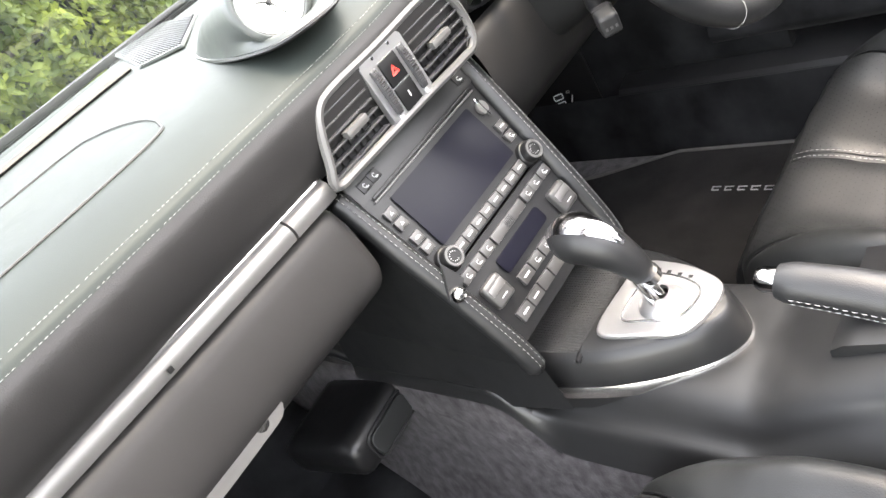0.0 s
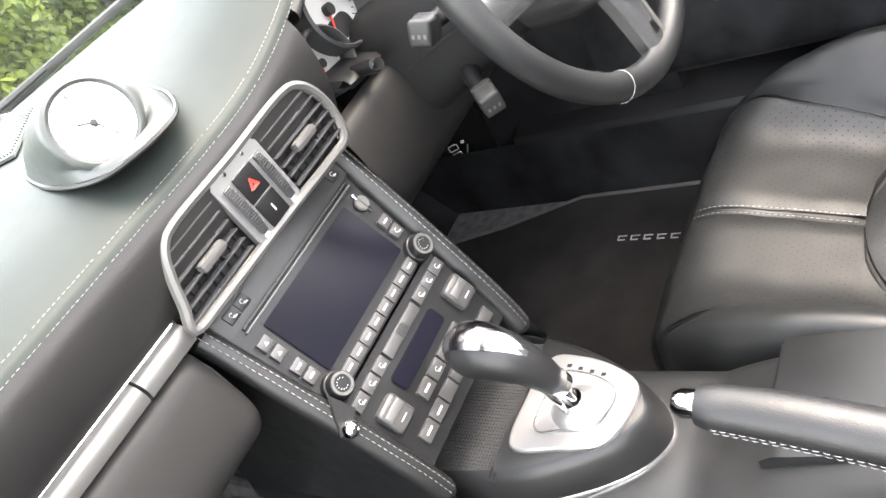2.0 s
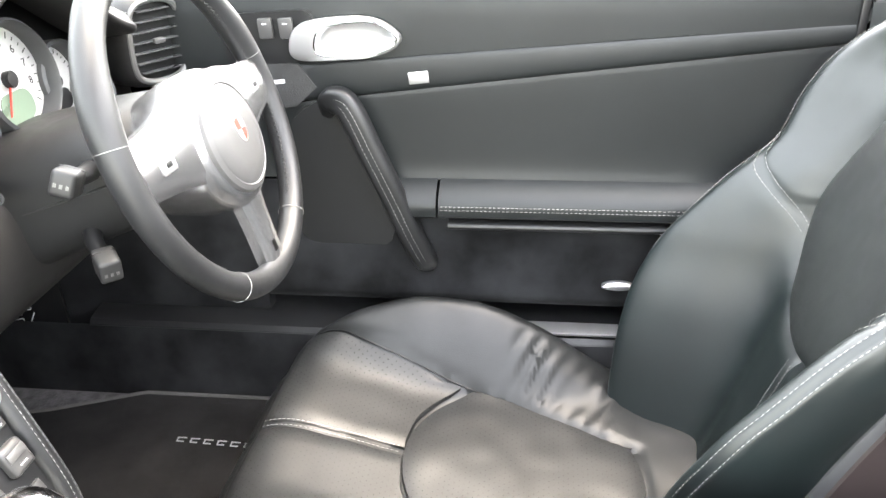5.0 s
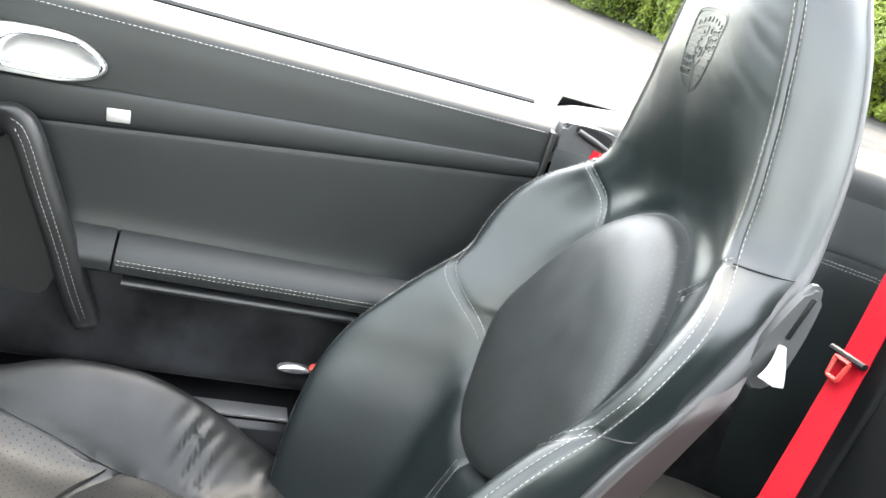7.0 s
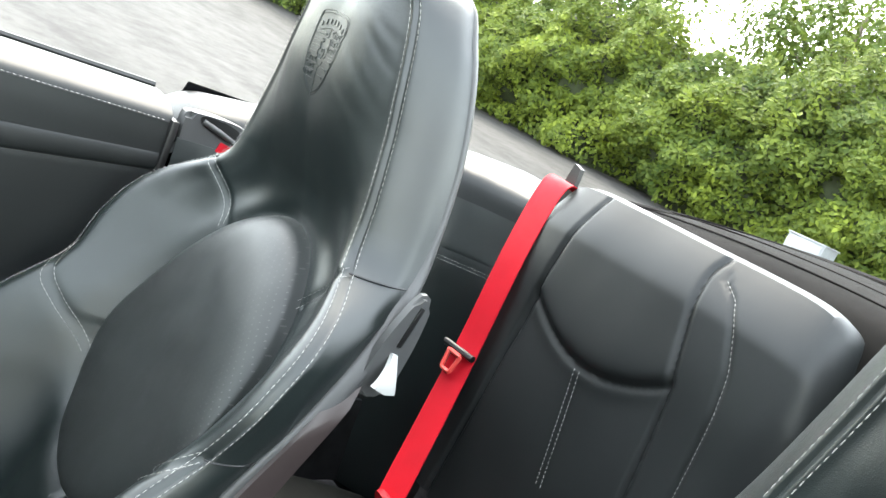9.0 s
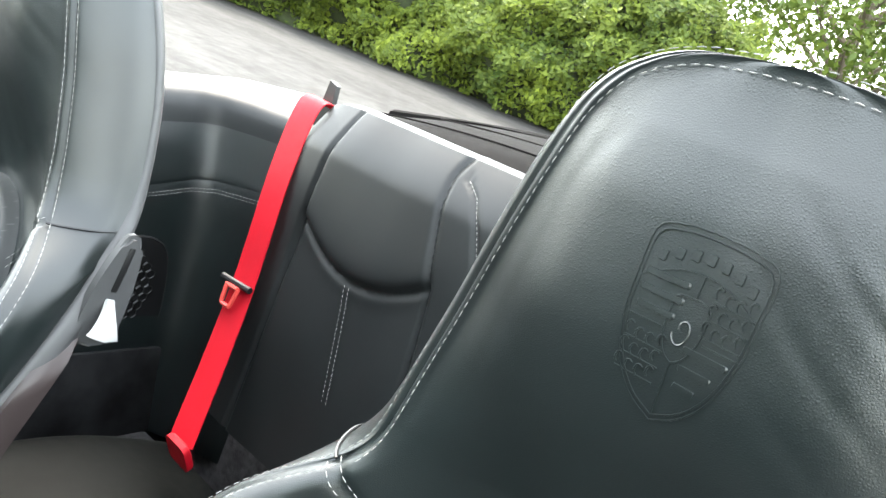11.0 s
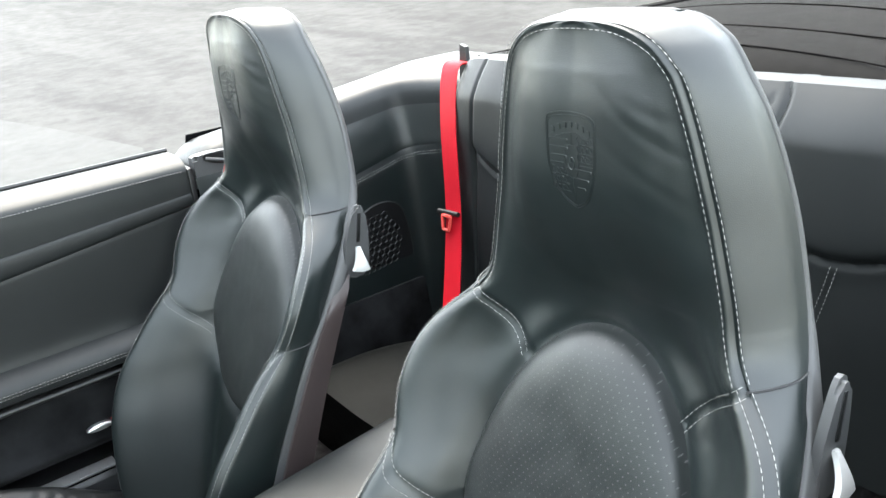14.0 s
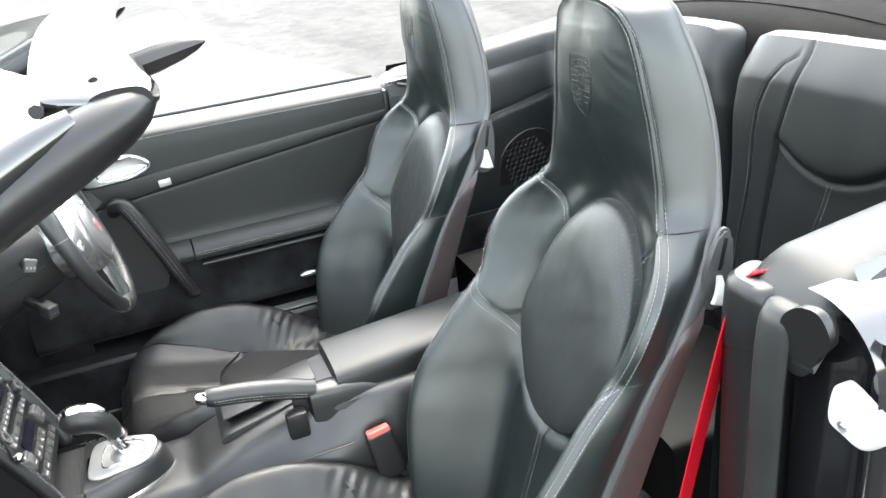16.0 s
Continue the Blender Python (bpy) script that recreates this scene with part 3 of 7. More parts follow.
def evened(knots, sigma=5.0):
    """The curve through the knots, softened below the headrest's arch."""
    raw = curve_at(Z_KNOTS, knots, ROW_Z)
    raw = raw + np.where(ROW_Z < Z_KNOTS[0], (ROW_Z - Z_KNOTS[0]) * (knots[1] - knots[0]) / (Z_KNOTS[1] - Z_KNOTS[0]), 0)
    w = np.exp(-0.5 * (np.arange(-15, 16) / sigma) ** 2)
    soft = np.convolve(np.pad(raw, 15, mode="edge"), w / w.sum(), "valid")
    f = np.clip((1.20 - ROW_Z) / 0.03, 0, 1)
    return raw + (soft - raw) * f


ROWS = [evened(k) for k in (W_SEAM, W_EDGE, Y_MID, Y_SEAM, Y_EDGE, Y_BACK)]


def seat_row(z):
    if z > 1.2:
        return [float(curve_at(Z_KNOTS, k, np.array([z]))[0]) for k in (W_SEAM, W_EDGE, Y_MID, Y_SEAM, Y_EDGE, Y_BACK)]
    return [float(np.interp(z, ROW_Z, r)) for r in ROWS]


def half_front(z):
    """Points (x, y) from the middle over the bolster and its seam to the shell's edge."""
    ws, we, ym, ys, ye, yb = seat_row(z)
    k = float(np.clip((1.03 - z) / 0.12, 0, 1))
    return [(0, ym), (0.30 * ws, ym + 0.001), (0.57 * ws, ym + (ys - ym) * (0.16 - 0.14 * k)), (0.77 * ws, ym + (ys - ym) * (0.62 - 0.04 * k)),
            (0.91 * ws, ys + 0.003 * k), (ws, ys), (ws + 0.35 * (we - ws) + 0.005, ys + 0.30 * (ye - ys) + 0.003), (ws + 0.75 * (we - ws) + 0.006, ys + 0.66 * (ye - ys)), (we, ye)]


def beside_seam(z, off):
    """The point on the cover at a height, off metres outwards from its seam."""
    h = spline(half_front(z), 121)
    at = np.r_[0, np.cumsum(np.linalg.norm(np.diff(h, axis=0), axis=1))]
    q = at[75] + off
    return float(np.interp(q, at, h[:, 0])), float(np.interp(q, at, h[:, 1]))


def front_y(x, z):
    p = spline(half_front(z), 60)
    k = int(np.argmax(p[:, 0] >= seat_row(z)[0])) or len(p)
    return float(np.interp(abs(x), p[:k, 0], p[:k, 1]))


def front_point(x, z, lift=0.0):
    y, e = front_y(x, z), 0.004
    nx, nz = -(front_y(x + e, z) - front_y(x - e, z)) / (2 * e), -(front_y(x, z + e) - front_y(x, z - e)) / (2 * e)
    n = np.array([nx, 1.0, nz])
    n /= np.linalg.norm(n)
    return np.array([x, y, z]) + lift * n, n


def seam_x(z):
    return seat_row(z)[0]


def oval(a):
    """The rim of the egg-shaped insert at the angle a: (x, z)."""
    s, c = math.sin(a), math.cos(a)
    return 0.142 * c * (1 - 0.09 * s), 0.782 + (0.184 if s > 0 else 0.176) * s


OVAL_RIM = np.array([oval(a) for a in np.linspace(-1.57, 1.57, 120)])
NECK = [(0.172, 0.980), (0.146, 0.957), (0.120, 0.930), (0.104, 0.908)]
CROSS = [(0.225, 0.806), (0.199, 0.772), (0.162, 0.735), (0.130, 0.700)]
FOLDS = [[(-0.020, 1.232), (-0.052, 1.205), (-0.085, 1.180), (-0.112, 1.165)], [(-0.012, 1.205), (-0.045, 1.172), (-0.078, 1.148), (-0.118, 1.120)], [(-0.045, 1.222), (-0.075, 1.205), (-0.098, 1.197)], [(-0.028, 1.150), (-0.060, 1.128), (-0.100, 1.108)], [(0.060, 1.238), (0.078, 1.215), (0.092, 1.180)]]


def near(line, x, z, mirror=True):
    p = np.asarray(line)
    a, b = p[:-1], p[1:]
    q = np.array([abs(x) if mirror else x, z])
    t = np.clip(((q - a) * (b - a)).sum(1) / ((b - a) ** 2).sum(1), 0, 1)
    return np.linalg.norm(a + t[:, None] * (b - a) - q, axis=1).min()


NECK_S, CROSS_S = spline(NECK, 16), spline(CROSS, 16)
FOLD_S = [spline(f, 14) for f in FOLDS]


def seat_back_cover():
    """Bolsters, neck and lower panel: one leather skin with sunken seams and soft creases."""
    rings = []
    zs = np.r_[np.linspace(0.36, 0.76, 76), np.linspace(0.764, 1.225, 150), np.linspace(1.228, 1.2765, 26), 1.2778, 1.2786, 1.279]
    for z in zs:
        h = spline(half_front(z), 81)
        row = np.vstack([h[::-1] * (-1, 1), h[1:]])
        ring = []
        ws = seam_x(z)
        for x, y in row:
            d = 0.0
            if abs(x) < ws + 0.002:
                d -= 0.0035 * math.exp(-((near(NECK_S, x, z) / 0.005) ** 2))
                d -= 0.0035 * math.exp(-((near(CROSS_S, x, z) / 0.005) ** 2))
                e = float(np.hypot(abs(x) - OVAL_RIM[:, 0], z - OVAL_RIM[:, 1]).min())
                d -= (0.009 + 0.005 * (z < 0.74)) * math.exp(-((e / 0.014) ** 2))
            d -= 0.0042 * math.exp(-(((abs(x) - ws) / 0.0028) ** 2)) * min(1, ws / 0.03)
            # slack folds of worn leather
            calm = 0.25 if z > 1.02 else 0.8
            d += calm * (0.0022 * noise.noise((x * 9, z * 6, 1.7)) + 0.0008 * noise.noise((x * 30, z * 22, 4.1)))
            if z > 1.06 and abs(x) < ws:
                for m, f in enumerate(FOLD_S):
                    away = np.hypot(f[:, 0] - x, f[:, 1] - z)
                    e = near(f, x, z, False)
                    if e < 0.03:
                        fade = math.sin(math.pi * (int(away.argmin()) + 0.5) / len(f)) ** 0.7 * min(1, (z - 1.06) / 0.05) * min(1, (ws - abs(x)) / 0.008 + 0.2)
                        d += fade * (0.0002 * math.exp(-(((e - 0.009) / 0.006) ** 2)) - (0.00036 - 0.00005 * m) * math.exp(-((e / 0.0042) ** 2)))
            if z < 0.66 and abs(x) < 0.008:
                d -= 0.004 * math.exp(-((x / 0.004) ** 2))
            ring.append((x, y + d, z))
        rings.append(ring)
    top = rings[-1]
    for k, z in ((0.25, 1.2800), (0.6, 1.2812), (1.0, 1.2818)):
        rings.append([(x * (1 - 0.45 * k * k), y + (-0.992 - y) * k, z) for x, y, _ in top])
    return loft(rings, closed=False)


def seat_shell():
    rings = []
    for z in np.r_[np.linspace(0.36, 1.225, 60), np.linspace(1.230, 1.2765, 14), 1.279]:
        ws, we, ym, ys, ye, yb = seat_row(z)
        k = float(np.clip((z - 0.95) / 0.08, 0, 1))
        h = [(we - 0.002, ye + 0.002), (we + 0.005 - 0.003 * k, ye - 0.003), (we + 0.006 - 0.012 * k, ye - 0.5 * (ye - yb)), (we * (0.93 - 0.10 * k), yb + 0.006), (we * (0.7 - 0.06 * k), yb - 0.004), (0, yb - 0.008)]
        h = spline(h, 22)
        rings.append([(x, y, z) for x, y in np.vstack([h, h[::-1][1:] * (-1, 1)])])
    last = rings[-1]
    for k, z in ((0.25, 1.2800), (0.6, 1.2812), (1.0, 1.2818)):
        rings.append([(x * (1 - 0.45 * k * k), y + (-0.992 - y) * k, z) for x, y, _ in last])
    return loft(rings, closed=False)


def back_insert():
    rings = []
    for r in np.r_[np.linspace(0.02, 0.80, 16), 0.85, 0.89, 0.925, 0.95, 0.97, 0.985, 0.995, 1.0]:
        ring, edge_y = [], []
        for a in np.linspace(0, 2 * math.pi, 72, endpoint=False):
            ox, oz = oval(a)
            x, z = ox * r, 0.782 + (oz - 0.782) * r
            f = min(1, abs(x) / 0.14)
            y = float(curve_at(INSERT_Z, INSERT_Y, np.array([z]))[0]) + 0.010 * f * f
            y += 0.011 + 0.0012 * noise.noise((x * 25, z * 25, 3.3)) + 0.0008 * noise.noise((x * 60, z * 40, 1.3))
            rim = front_y(ox, oz) - 0.004
            drop = max(0.006, float(curve_at(INSERT_Z, INSERT_Y, np.array([oz]))[0]) + 0.010 * min(1, abs(ox) / 0.14) ** 2 + 0.011 - rim)
            ring.append((x, y - drop * (1 - (1 - r**6) ** 0.5), z))
            edge_y.append(rim - 0.006)
        rings.append(ring)
    # the rim runs back to the cover
    rings.append([(x * 1.012, min(y - 0.004, e), 0.782 + (z - 0.782) * 1.012) for (x, y, z), e in zip(rings[-1], edge_y)])
    return loft(rings, caps=(True, False))


def shield(w, h):
    """The rim of a plain heater shield about its middle."""
    half = [(0, 0.5), (0.25, 0.49), (0.46, 0.43), (0.475, 0.2), (0.455, -0.05), (0.36, -0.27), (0.2, -0.42), (0, -0.5)]
    s = spline(half, 28)
    s[:, 0], s[:, 1] = s[:, 0] * w, s[:, 1] * h
    return np.vstack([s, s[::-1][1:-1] * (-1, 1)])


def embossed():
    """A plain embossed shield: rim, lettering band of bars, quarters of bars and leafy curls, a small inner shield."""
    w, h, z0 = 0.062, 0.092, 1.156
    bm = bmesh.new()
    lines, slabs = [], []
    for k in (1.0, 0.94):
        s = shield(w * k, h * k)
        lines.append((np.vstack([s, s[:1]]), 0.00045))
    band = [(x, 0.295 * h - 0.9 * x * x / w) for x in np.linspace(-0.455 * w, 0.455 * w, 14)]
    lines.append((np.array(band), 0.00045))
    inner = shield(w * 0.30, h * 0.34)
    lines.append((np.vstack([inner, inner[:1]]), 0.0005))
    for a, b in (((0, 0.29), (0, 0.17)), ((0, -0.17), (0, -0.47)), ((-0.46, -0.02), (-0.15, -0.02)), ((0.15, -0.02), (0.46, -0.02))):
        lines.append((np.array([(a[0] * w, a[1] * h), (b[0] * w, b[1] * h)]), 0.00045))
    # seven upright bars with feet in the top band
    for k in range(7):
        x = (-0.345 + 0.115 * k) * w
        zc = 0.375 * h - 0.8 * x * x / w
        slabs.append((x, zc, 0.065 * w, 0.062 * h))
    # broad bars in two quarters
    for k in range(3):
        slabs.append((0.245 * w, (0.215 - 0.085 * k) * h, (0.36 - 0.05 * (k > 1)) * w, 0.036 * h))
        slabs.append(((-0.225 + 0.03 * k) * w, (-0.075 - 0.095 * k) * h, (0.36 - 0.09 * k) * w, 0.036 * h))
    # curls in the others
    for qx, qz in ((-0.27, 0.215), (0.24, -0.115)):
        for r in range(3):
            for c in range(4):
                x, z = (qx + 0.085 * (c - 1.5)) * w, (qz - 0.088 * r + 0.018 * abs(c - 1.5)) * h
                lines.append((np.array([(x + 0.030 * w * math.cos(a), z + 0.030 * h * math.sin(a)) for a in np.linspace(-1.2, 2.4, 9)]), 0.0006))
            lines.append((np.array([((qx - 0.17) * w, (qz - 0.088 * r - 0.025) * h), ((qx + 0.15) * w, (qz - 0.088 * r - 0.02) * h)]), 0.0004))
    lines.append((np.array([(0.03 * w * math.cos(a) * (1 + 0.25 * a), 0.035 * h * math.sin(a) * (1 + 0.25 * a)) for a in np.linspace(0, 6, 22)]), 0.0006))
    for ln, r in lines:
        p = even(np.vstack([ln, ln[-1:] + 1e-5]), 0.0018) if len(ln) < 8 else ln
        if len(p) > 1:
            tube([front_point(x, z0 + z, 0.0001)[0] for x, z in p], r, 5, bm=bm)
    for x, z, a, b in slabs:
        c = rounded(a, b, 0.0006, 1)
        top = [bm.verts.new(front_point(x + u * 0.9, z0 + z + v * 0.85, 0.0007)[0]) for u, v in c]
        low = [bm.verts.new(front_point(x + u, z0 + z + v, -0.0004)[0]) for u, v in c]
        bm.faces.new(top)
        for i in range(len(c)):
            j = (i + 1) % len(c)
            bm.faces.new((low[i], low[j], top[j], top[i]))
    return bm


def seat_stitch_lines():
    lines, normals = [], []
    for sx in (-1, 1):
        for line, offs in ((NECK_S, (-0.0045, 0.0045)), (CROSS_S, (-0.0045, 0.0045))):
            d = np.gradient(line, axis=0)
            d /= np.linalg.norm(d, axis=1)[:, None]
            perp = np.stack([-d[:, 1], d[:, 0]], 1)
            for o in offs:
                q = line + perp * o
                pts = [front_point(sx * x, z, 0.0004) for x, z in q]
                lines.append(np.array([p for p, _ in pts]))
                normals.append(np.mean([n for _, n in pts], 0))
        # along the crest of the bolster and round the headrest
        for off in (-0.0062, 0.0062):
            pts = []
            for z in np.linspace(0.40, 0.985, 90):
                x, y = beside_seam(z, off)
                pts.append((sx * x, y + 0.0008, z))
            lines.append(np.array(pts))
            normals.append((sx * 0.5, 0.85, 0.15))
    # two rows round the arch of the headrest
    za = np.r_[np.linspace(0.985, 1.235, 60), np.linspace(1.238, 1.279, 40)]
    arch = np.array([(seam_x(z), z) for z in za])
    d = np.gradient(arch, axis=0)
    d /= np.linalg.norm(d, axis=1)[:, None]
    out = np.stack([d[:, 1], -d[:, 0]], 1)
    inner, outer = [], []
    for (x, z), (ox, oz) in zip(arch, out):
        xi, zi = max(0.0, x - 0.0065 * ox), z - 0.0065 * oz
        inner.append((xi, front_y(xi, zi) + 0.0008, zi))
        bx_, by_ = beside_seam(min(z, 1.262), 0.0065)
        f = float(np.clip((z - 1.235) / 0.03, 0, 1))
        outer.append((bx_ * (1 - f) + (x + 0.004 * ox) * f, by_ * (1 - f) - 0.951 * f + 0.0008, z * (1 - f) + (z + 0.0022) * f))
    for row, up in ((inner, 0.25), (outer, 0.6)):
        row = np.array(row)
        lines.append(np.vstack([row * (-1, 1, 1), row[::-1]]))
        normals.append((0, 1, up))
    pts = [front_point(x, z, 0.0006)[0] for z in np.linspace(0.46, 0.60, 12) for x in (0.006,)]
    lines += [np.array(pts), np.array(pts) - (0.012, 0, 0)]
    normals += [(0, 1, 0.3), (0, 1, 0.3)]
    return sewn(lines, normals, length=0.0044, gap=0.0022, r=0.00037)


Y_C = (-0.80, -0.70, -0.62, -0.52, -0.42, -0.34, -0.26, -0.19, -0.155, -0.135)
ZC_MID = (0.388, 0.385, 0.384, 0.390, 0.402, 0.420, 0.442, 0.455, 0.448, 0.42)
ZC_SIDE = (0.372, 0.385, 0.425, 0.487, 0.522, 0.527, 0.510, 0.478, 0.452, 0.42)
WC = (0.205, 0.222, 0.234, 0.240, 0.242, 0.240, 0.232, 0.215, 0.195, 0.165)


def cushion_row(y):
    return [float(curve_at(Y_C, k, np.array([y]))[0]) for k in (ZC_MID, ZC_SIDE, WC)]


def half_cushion(y):
    zm, zs, w = cushion_row(y)
    return [(0, zm), (0.35 * w, zm + 0.002), (0.60 * w, zm + 0.004 + 0.10 * (zs - zm)), (0.80 * w, zm + 0.68 * (zs - zm)), (0.95 * w, zs - 0.002), (1.04 * w, zs - 0.012),
            (1.09 * w, zs - 0.05), (1.08 * w, 0.5 * (zs + 0.30)), (1.04 * w, 0.29)]


def cushion_z(x, y):
    p = spline(half_cushion(y), 60)
    k = int(np.argmax(p[:, 0] >= 0.97 * cushion_row(y)[2])) or len(p)
    return float(np.interp(abs(x), p[:k, 0], p[:k, 1]))


SIDE_SEAM = spline([(0.205, -0.165), (0.196, -0.215), (0.176, -0.270), (0.162, -0.350), (0.151, -0.412), (0.138, -0.480), (0.108, -0.560), (0.080, -0.632), (0.070, -0.680)], 60)


def cushion_seam(y):
    return float(np.interp(y, SIDE_SEAM[::-1, 1], SIDE_SEAM[::-1, 0]))



def seat_oval(a):
    return 0.168 * math.cos(a), -0.515 + 0.165 * math.sin(a)


SEAT_RIM = np.array([seat_oval(a) for a in np.linspace(-1.57, 1.57, 120)])


def seat_cushion_cover():
    rings = []
    for y in np.r_[np.linspace(-0.80, -0.20, 104), np.linspace(-0.196, -0.137, 22)]:
        h = spline(half_cushion(y), 57)
        row = np.vstack([h[::-1] * (-1, 1), h[1:]])
        w = cushion_row(y)[2]
        ring = []
        for x, z in row:
            d = 0.0
            if z > 0.34:
                gone = near(SIDE_SEAM, x, y)
                d -= 0.005 * math.exp(-((gone / 0.005) ** 2))
                over = abs(x) > cushion_seam(y)
                if over and -0.68 < y:
                    # the side piece swells over the middle
                    d += 0.009 * (1 - math.exp(-gone / 0.010)) * max(0, min(1, (0.235 - abs(x)) / 0.06)) * min(1, (y + 0.68) / 0.05)
                if -0.345 < y:
                    d -= 0.004 * math.exp(-((x / 0.004) ** 2))
                e = float(np.hypot(abs(x) - SEAT_RIM[:, 0], y - SEAT_RIM[:, 1]).min())
                if abs(x) < 0.19 and not over:
                    d -= 0.006 * math.exp(-((e / 0.010) ** 2))
                d += 0.0022 * noise.noise((x * 10, y * 10, 6.1)) + 0.0009 * noise.noise((x * 34, y * 30, 2.1))
                # deep wrinkles on the sides towards the back
                if over and y < -0.46:
                    f = min(1, gone / 0.018) * max(0, min(1, (0.228 - abs(x)) / 0.03)) * min(1, (-0.46 - y) / 0.05) * max(0, min(1, (y + 0.67) / 0.04))
                    d += 0.0050 * f * max(0, 0.55 + 0.9 * noise.noise((x * 10, y * 15, 8.3))) * math.sin((y + x * 0.7) * 2 * math.pi / 0.027 + 3.2 * noise.noise((x * 12, y * 11, 0.3)))
            ring.append((x, y, z + d))
        rings.append(ring)
    front = rings[-1]
    for k in range(1, 6):
        s = k / 5
        rings.append([(x * (1 - 0.03 * s), -0.137 + 0.018 * math.sin(s * 1.57) if s < 1 else -0.125, 0.29 + (z - 0.29) * (1 - 0.20 * s) - 0.0 * s) for x, y, z in front])
    last = rings[-1]
    rings.append([(x, -0.128, 0.29) for x, y, z in last])
    return loft(rings, closed=False)


def cushion_insert():
    rings = []
    for r in np.r_[np.linspace(0.02, 0.86, 16), 0.92, 0.965, 0.99, 1.0]:
        ring = []
        for a in np.linspace(0, 2 * math.pi, 72, endpoint=False):
            ox, oy = seat_oval(a)
            y = -0.515 + (oy + 0.515) * r
            x = math.copysign(min(abs(ox * r), cushion_seam(y) - 0.002), ox)
            z = cushion_z(x, y)
            puff = 0.013 * (1 - r**6) - 0.005 * (r > 0.995) + 0.0018 * noise.noise((x * 22, y * 22, 5.3))
            ring.append((x, y, z + puff))
        rings.append(ring)
    return loft(rings, caps=(True, False))


def front_panel_perf():
    """The two perforated panels before the insert, a skin just above the cushion."""
    bm = bmesh.new()
    for sx in (-1, 1):
        rows = []
        for y in np.linspace(-0.415, -0.165, 40):
            xo = cushion_seam(y) - 0.005
            lim = 0.008
            if y < -0.352:
                c = max(-1.0, min(1.0, (y + 0.515) / 0.165))
                lim = max(lim, 0.168 * math.sqrt(max(0, 1 - c * c)) + 0.010)
            rows.append([(sx * x, y, cushion_z(x, y) + 0.004 - 0.0035 * (k in (0, 12)) + 0.0022 * noise.noise((sx * x * 10, y * 10, 6.1)) + 0.0012 * noise.noise((x * 34, y * 30, 2.1)))
                         for k, x in enumerate(np.linspace(lim, max(lim + 0.002, xo), 13))])
        loft(rows, closed=False, bm=bm)
    return bm


def front_seat(name, x, label):
    ob = thing(name, label, "car seat", "front seats")
    back = part("backrest", seat_back_cover(), LEATHER, ob)
    part("seat_shell", seat_shell(), SHELL, ob, "smooth grey seat shell")
    for sx in (-1, 1):
        rings = []
        for z in np.linspace(0.40, 0.865, 24):
            we, ye, yb = seat_row(z)[1], seat_row(z)[4], seat_row(z)[5]
            f = min(1, (0.868 - z) / 0.012)
            rings.append([(sx * (we + o * f), ye + (yb - ye) * k, z + 0.03 * k) for k, o in ((0.12, 0.004), (0.16, 0.0095), (0.5, 0.0105), (0.84, 0.008), (0.88, 0.0))])
        part("side_trim", loft(rings, closed=False), SIDE_TRIM, ob, "brown-grey plastic side trim")
    part("backrest_insert", back_insert(), PERF_BACK, ob, "egg-shaped perforated leather insert")
    for sx in (-1, 1):
        for z in (0.980, 0.806):
            h = spline(half_front(z), 61)[38:61]
            part("flank_seam", tube([(sx * x, y + 0.0003, z + 0.10 * (x - h[0, 0]) * (1 if z > 0.9 else -0.6)) for x, y in h], 0.0011, 5), BLACK_PLASTIC, back)
    part("embossed_shield", embossed(), LEATHER, back, "plain shield pressed into the leather")
    part("stitching", seat_stitch_lines(), THREAD, back, "double rows of pale grey stitching")
    cushion = part("seat_cushion", seat_cushion_cover(), LEATHER_SOFT, ob, "worn leather seat cushion with wrinkled sides")
    part("seat_insert", cushion_insert(), PERF_SEAT, ob, "perforated leather seat insert")
    part("front_panel", front_panel_perf(), PERF_SEAT, cushion, "perforated leather front panel")
    for sx in (-1, 1):
        part("side_seam", tube([(sx * x, y, cushion_z(x, y) - 0.0016) for x, y in SIDE_SEAM[2:58]], 0.0014, 6), BLACK_PLASTIC, cushion)
    lines, normals = [], []
    for s in (-0.006, 0.006):
        lines.append(np.array([(s, y, cushion_z(s, y) + 0.0045) for y in np.linspace(-0.345, -0.15, 20)]))
        normals.append((0, 0.15, 1))
    part("stitching", sewn(lines, normals, r=0.00042), THREAD, cushion, "pale grey stitching")
    part("seat_base", box((0.44, 0.46, 0.10), (0, -0.45, 0.265), 0.015), BLACK_PLASTIC, ob)
    for sx in (-1, 1):
        part("seat_rail", box((0.03, 0.50, 0.035), (sx * 0.19, -0.46, 0.205), 0.004), TRIM, ob)
        part("hinge_cover", box((0.030, 0.10, 0.11), (sx * 0.238, -0.70, 0.375), 0.014), BLACK_PLASTIC, ob)
    # folding lever on one flank of the backrest
    for sx in (-1,):
        we, ye = seat_row(0.93)[1], seat_row(0.93)[4]
        m = plane((sx * (we + 0.005), ye - 0.024, 0.935), (0, -0.20, 0.98), (0, 0.98, 0.20)) if sx < 0 else plane((sx * (we + 0.005), ye - 0.024, 0.935), (0, -0.20, 0.98), (0, -0.98, -0.20))
        plate = part("lever_plate", prism(smooth_loop([(-0.058, 0), (-0.050, 0.020), (0.0, 0.020), (0.048, 0.010), (0.057, 0), (0.048, -0.010), (0.0, -0.020), (-0.050, -0.020)], 40), 0.009, m, 0.004), SHELL, ob, "grey oval lever plate")
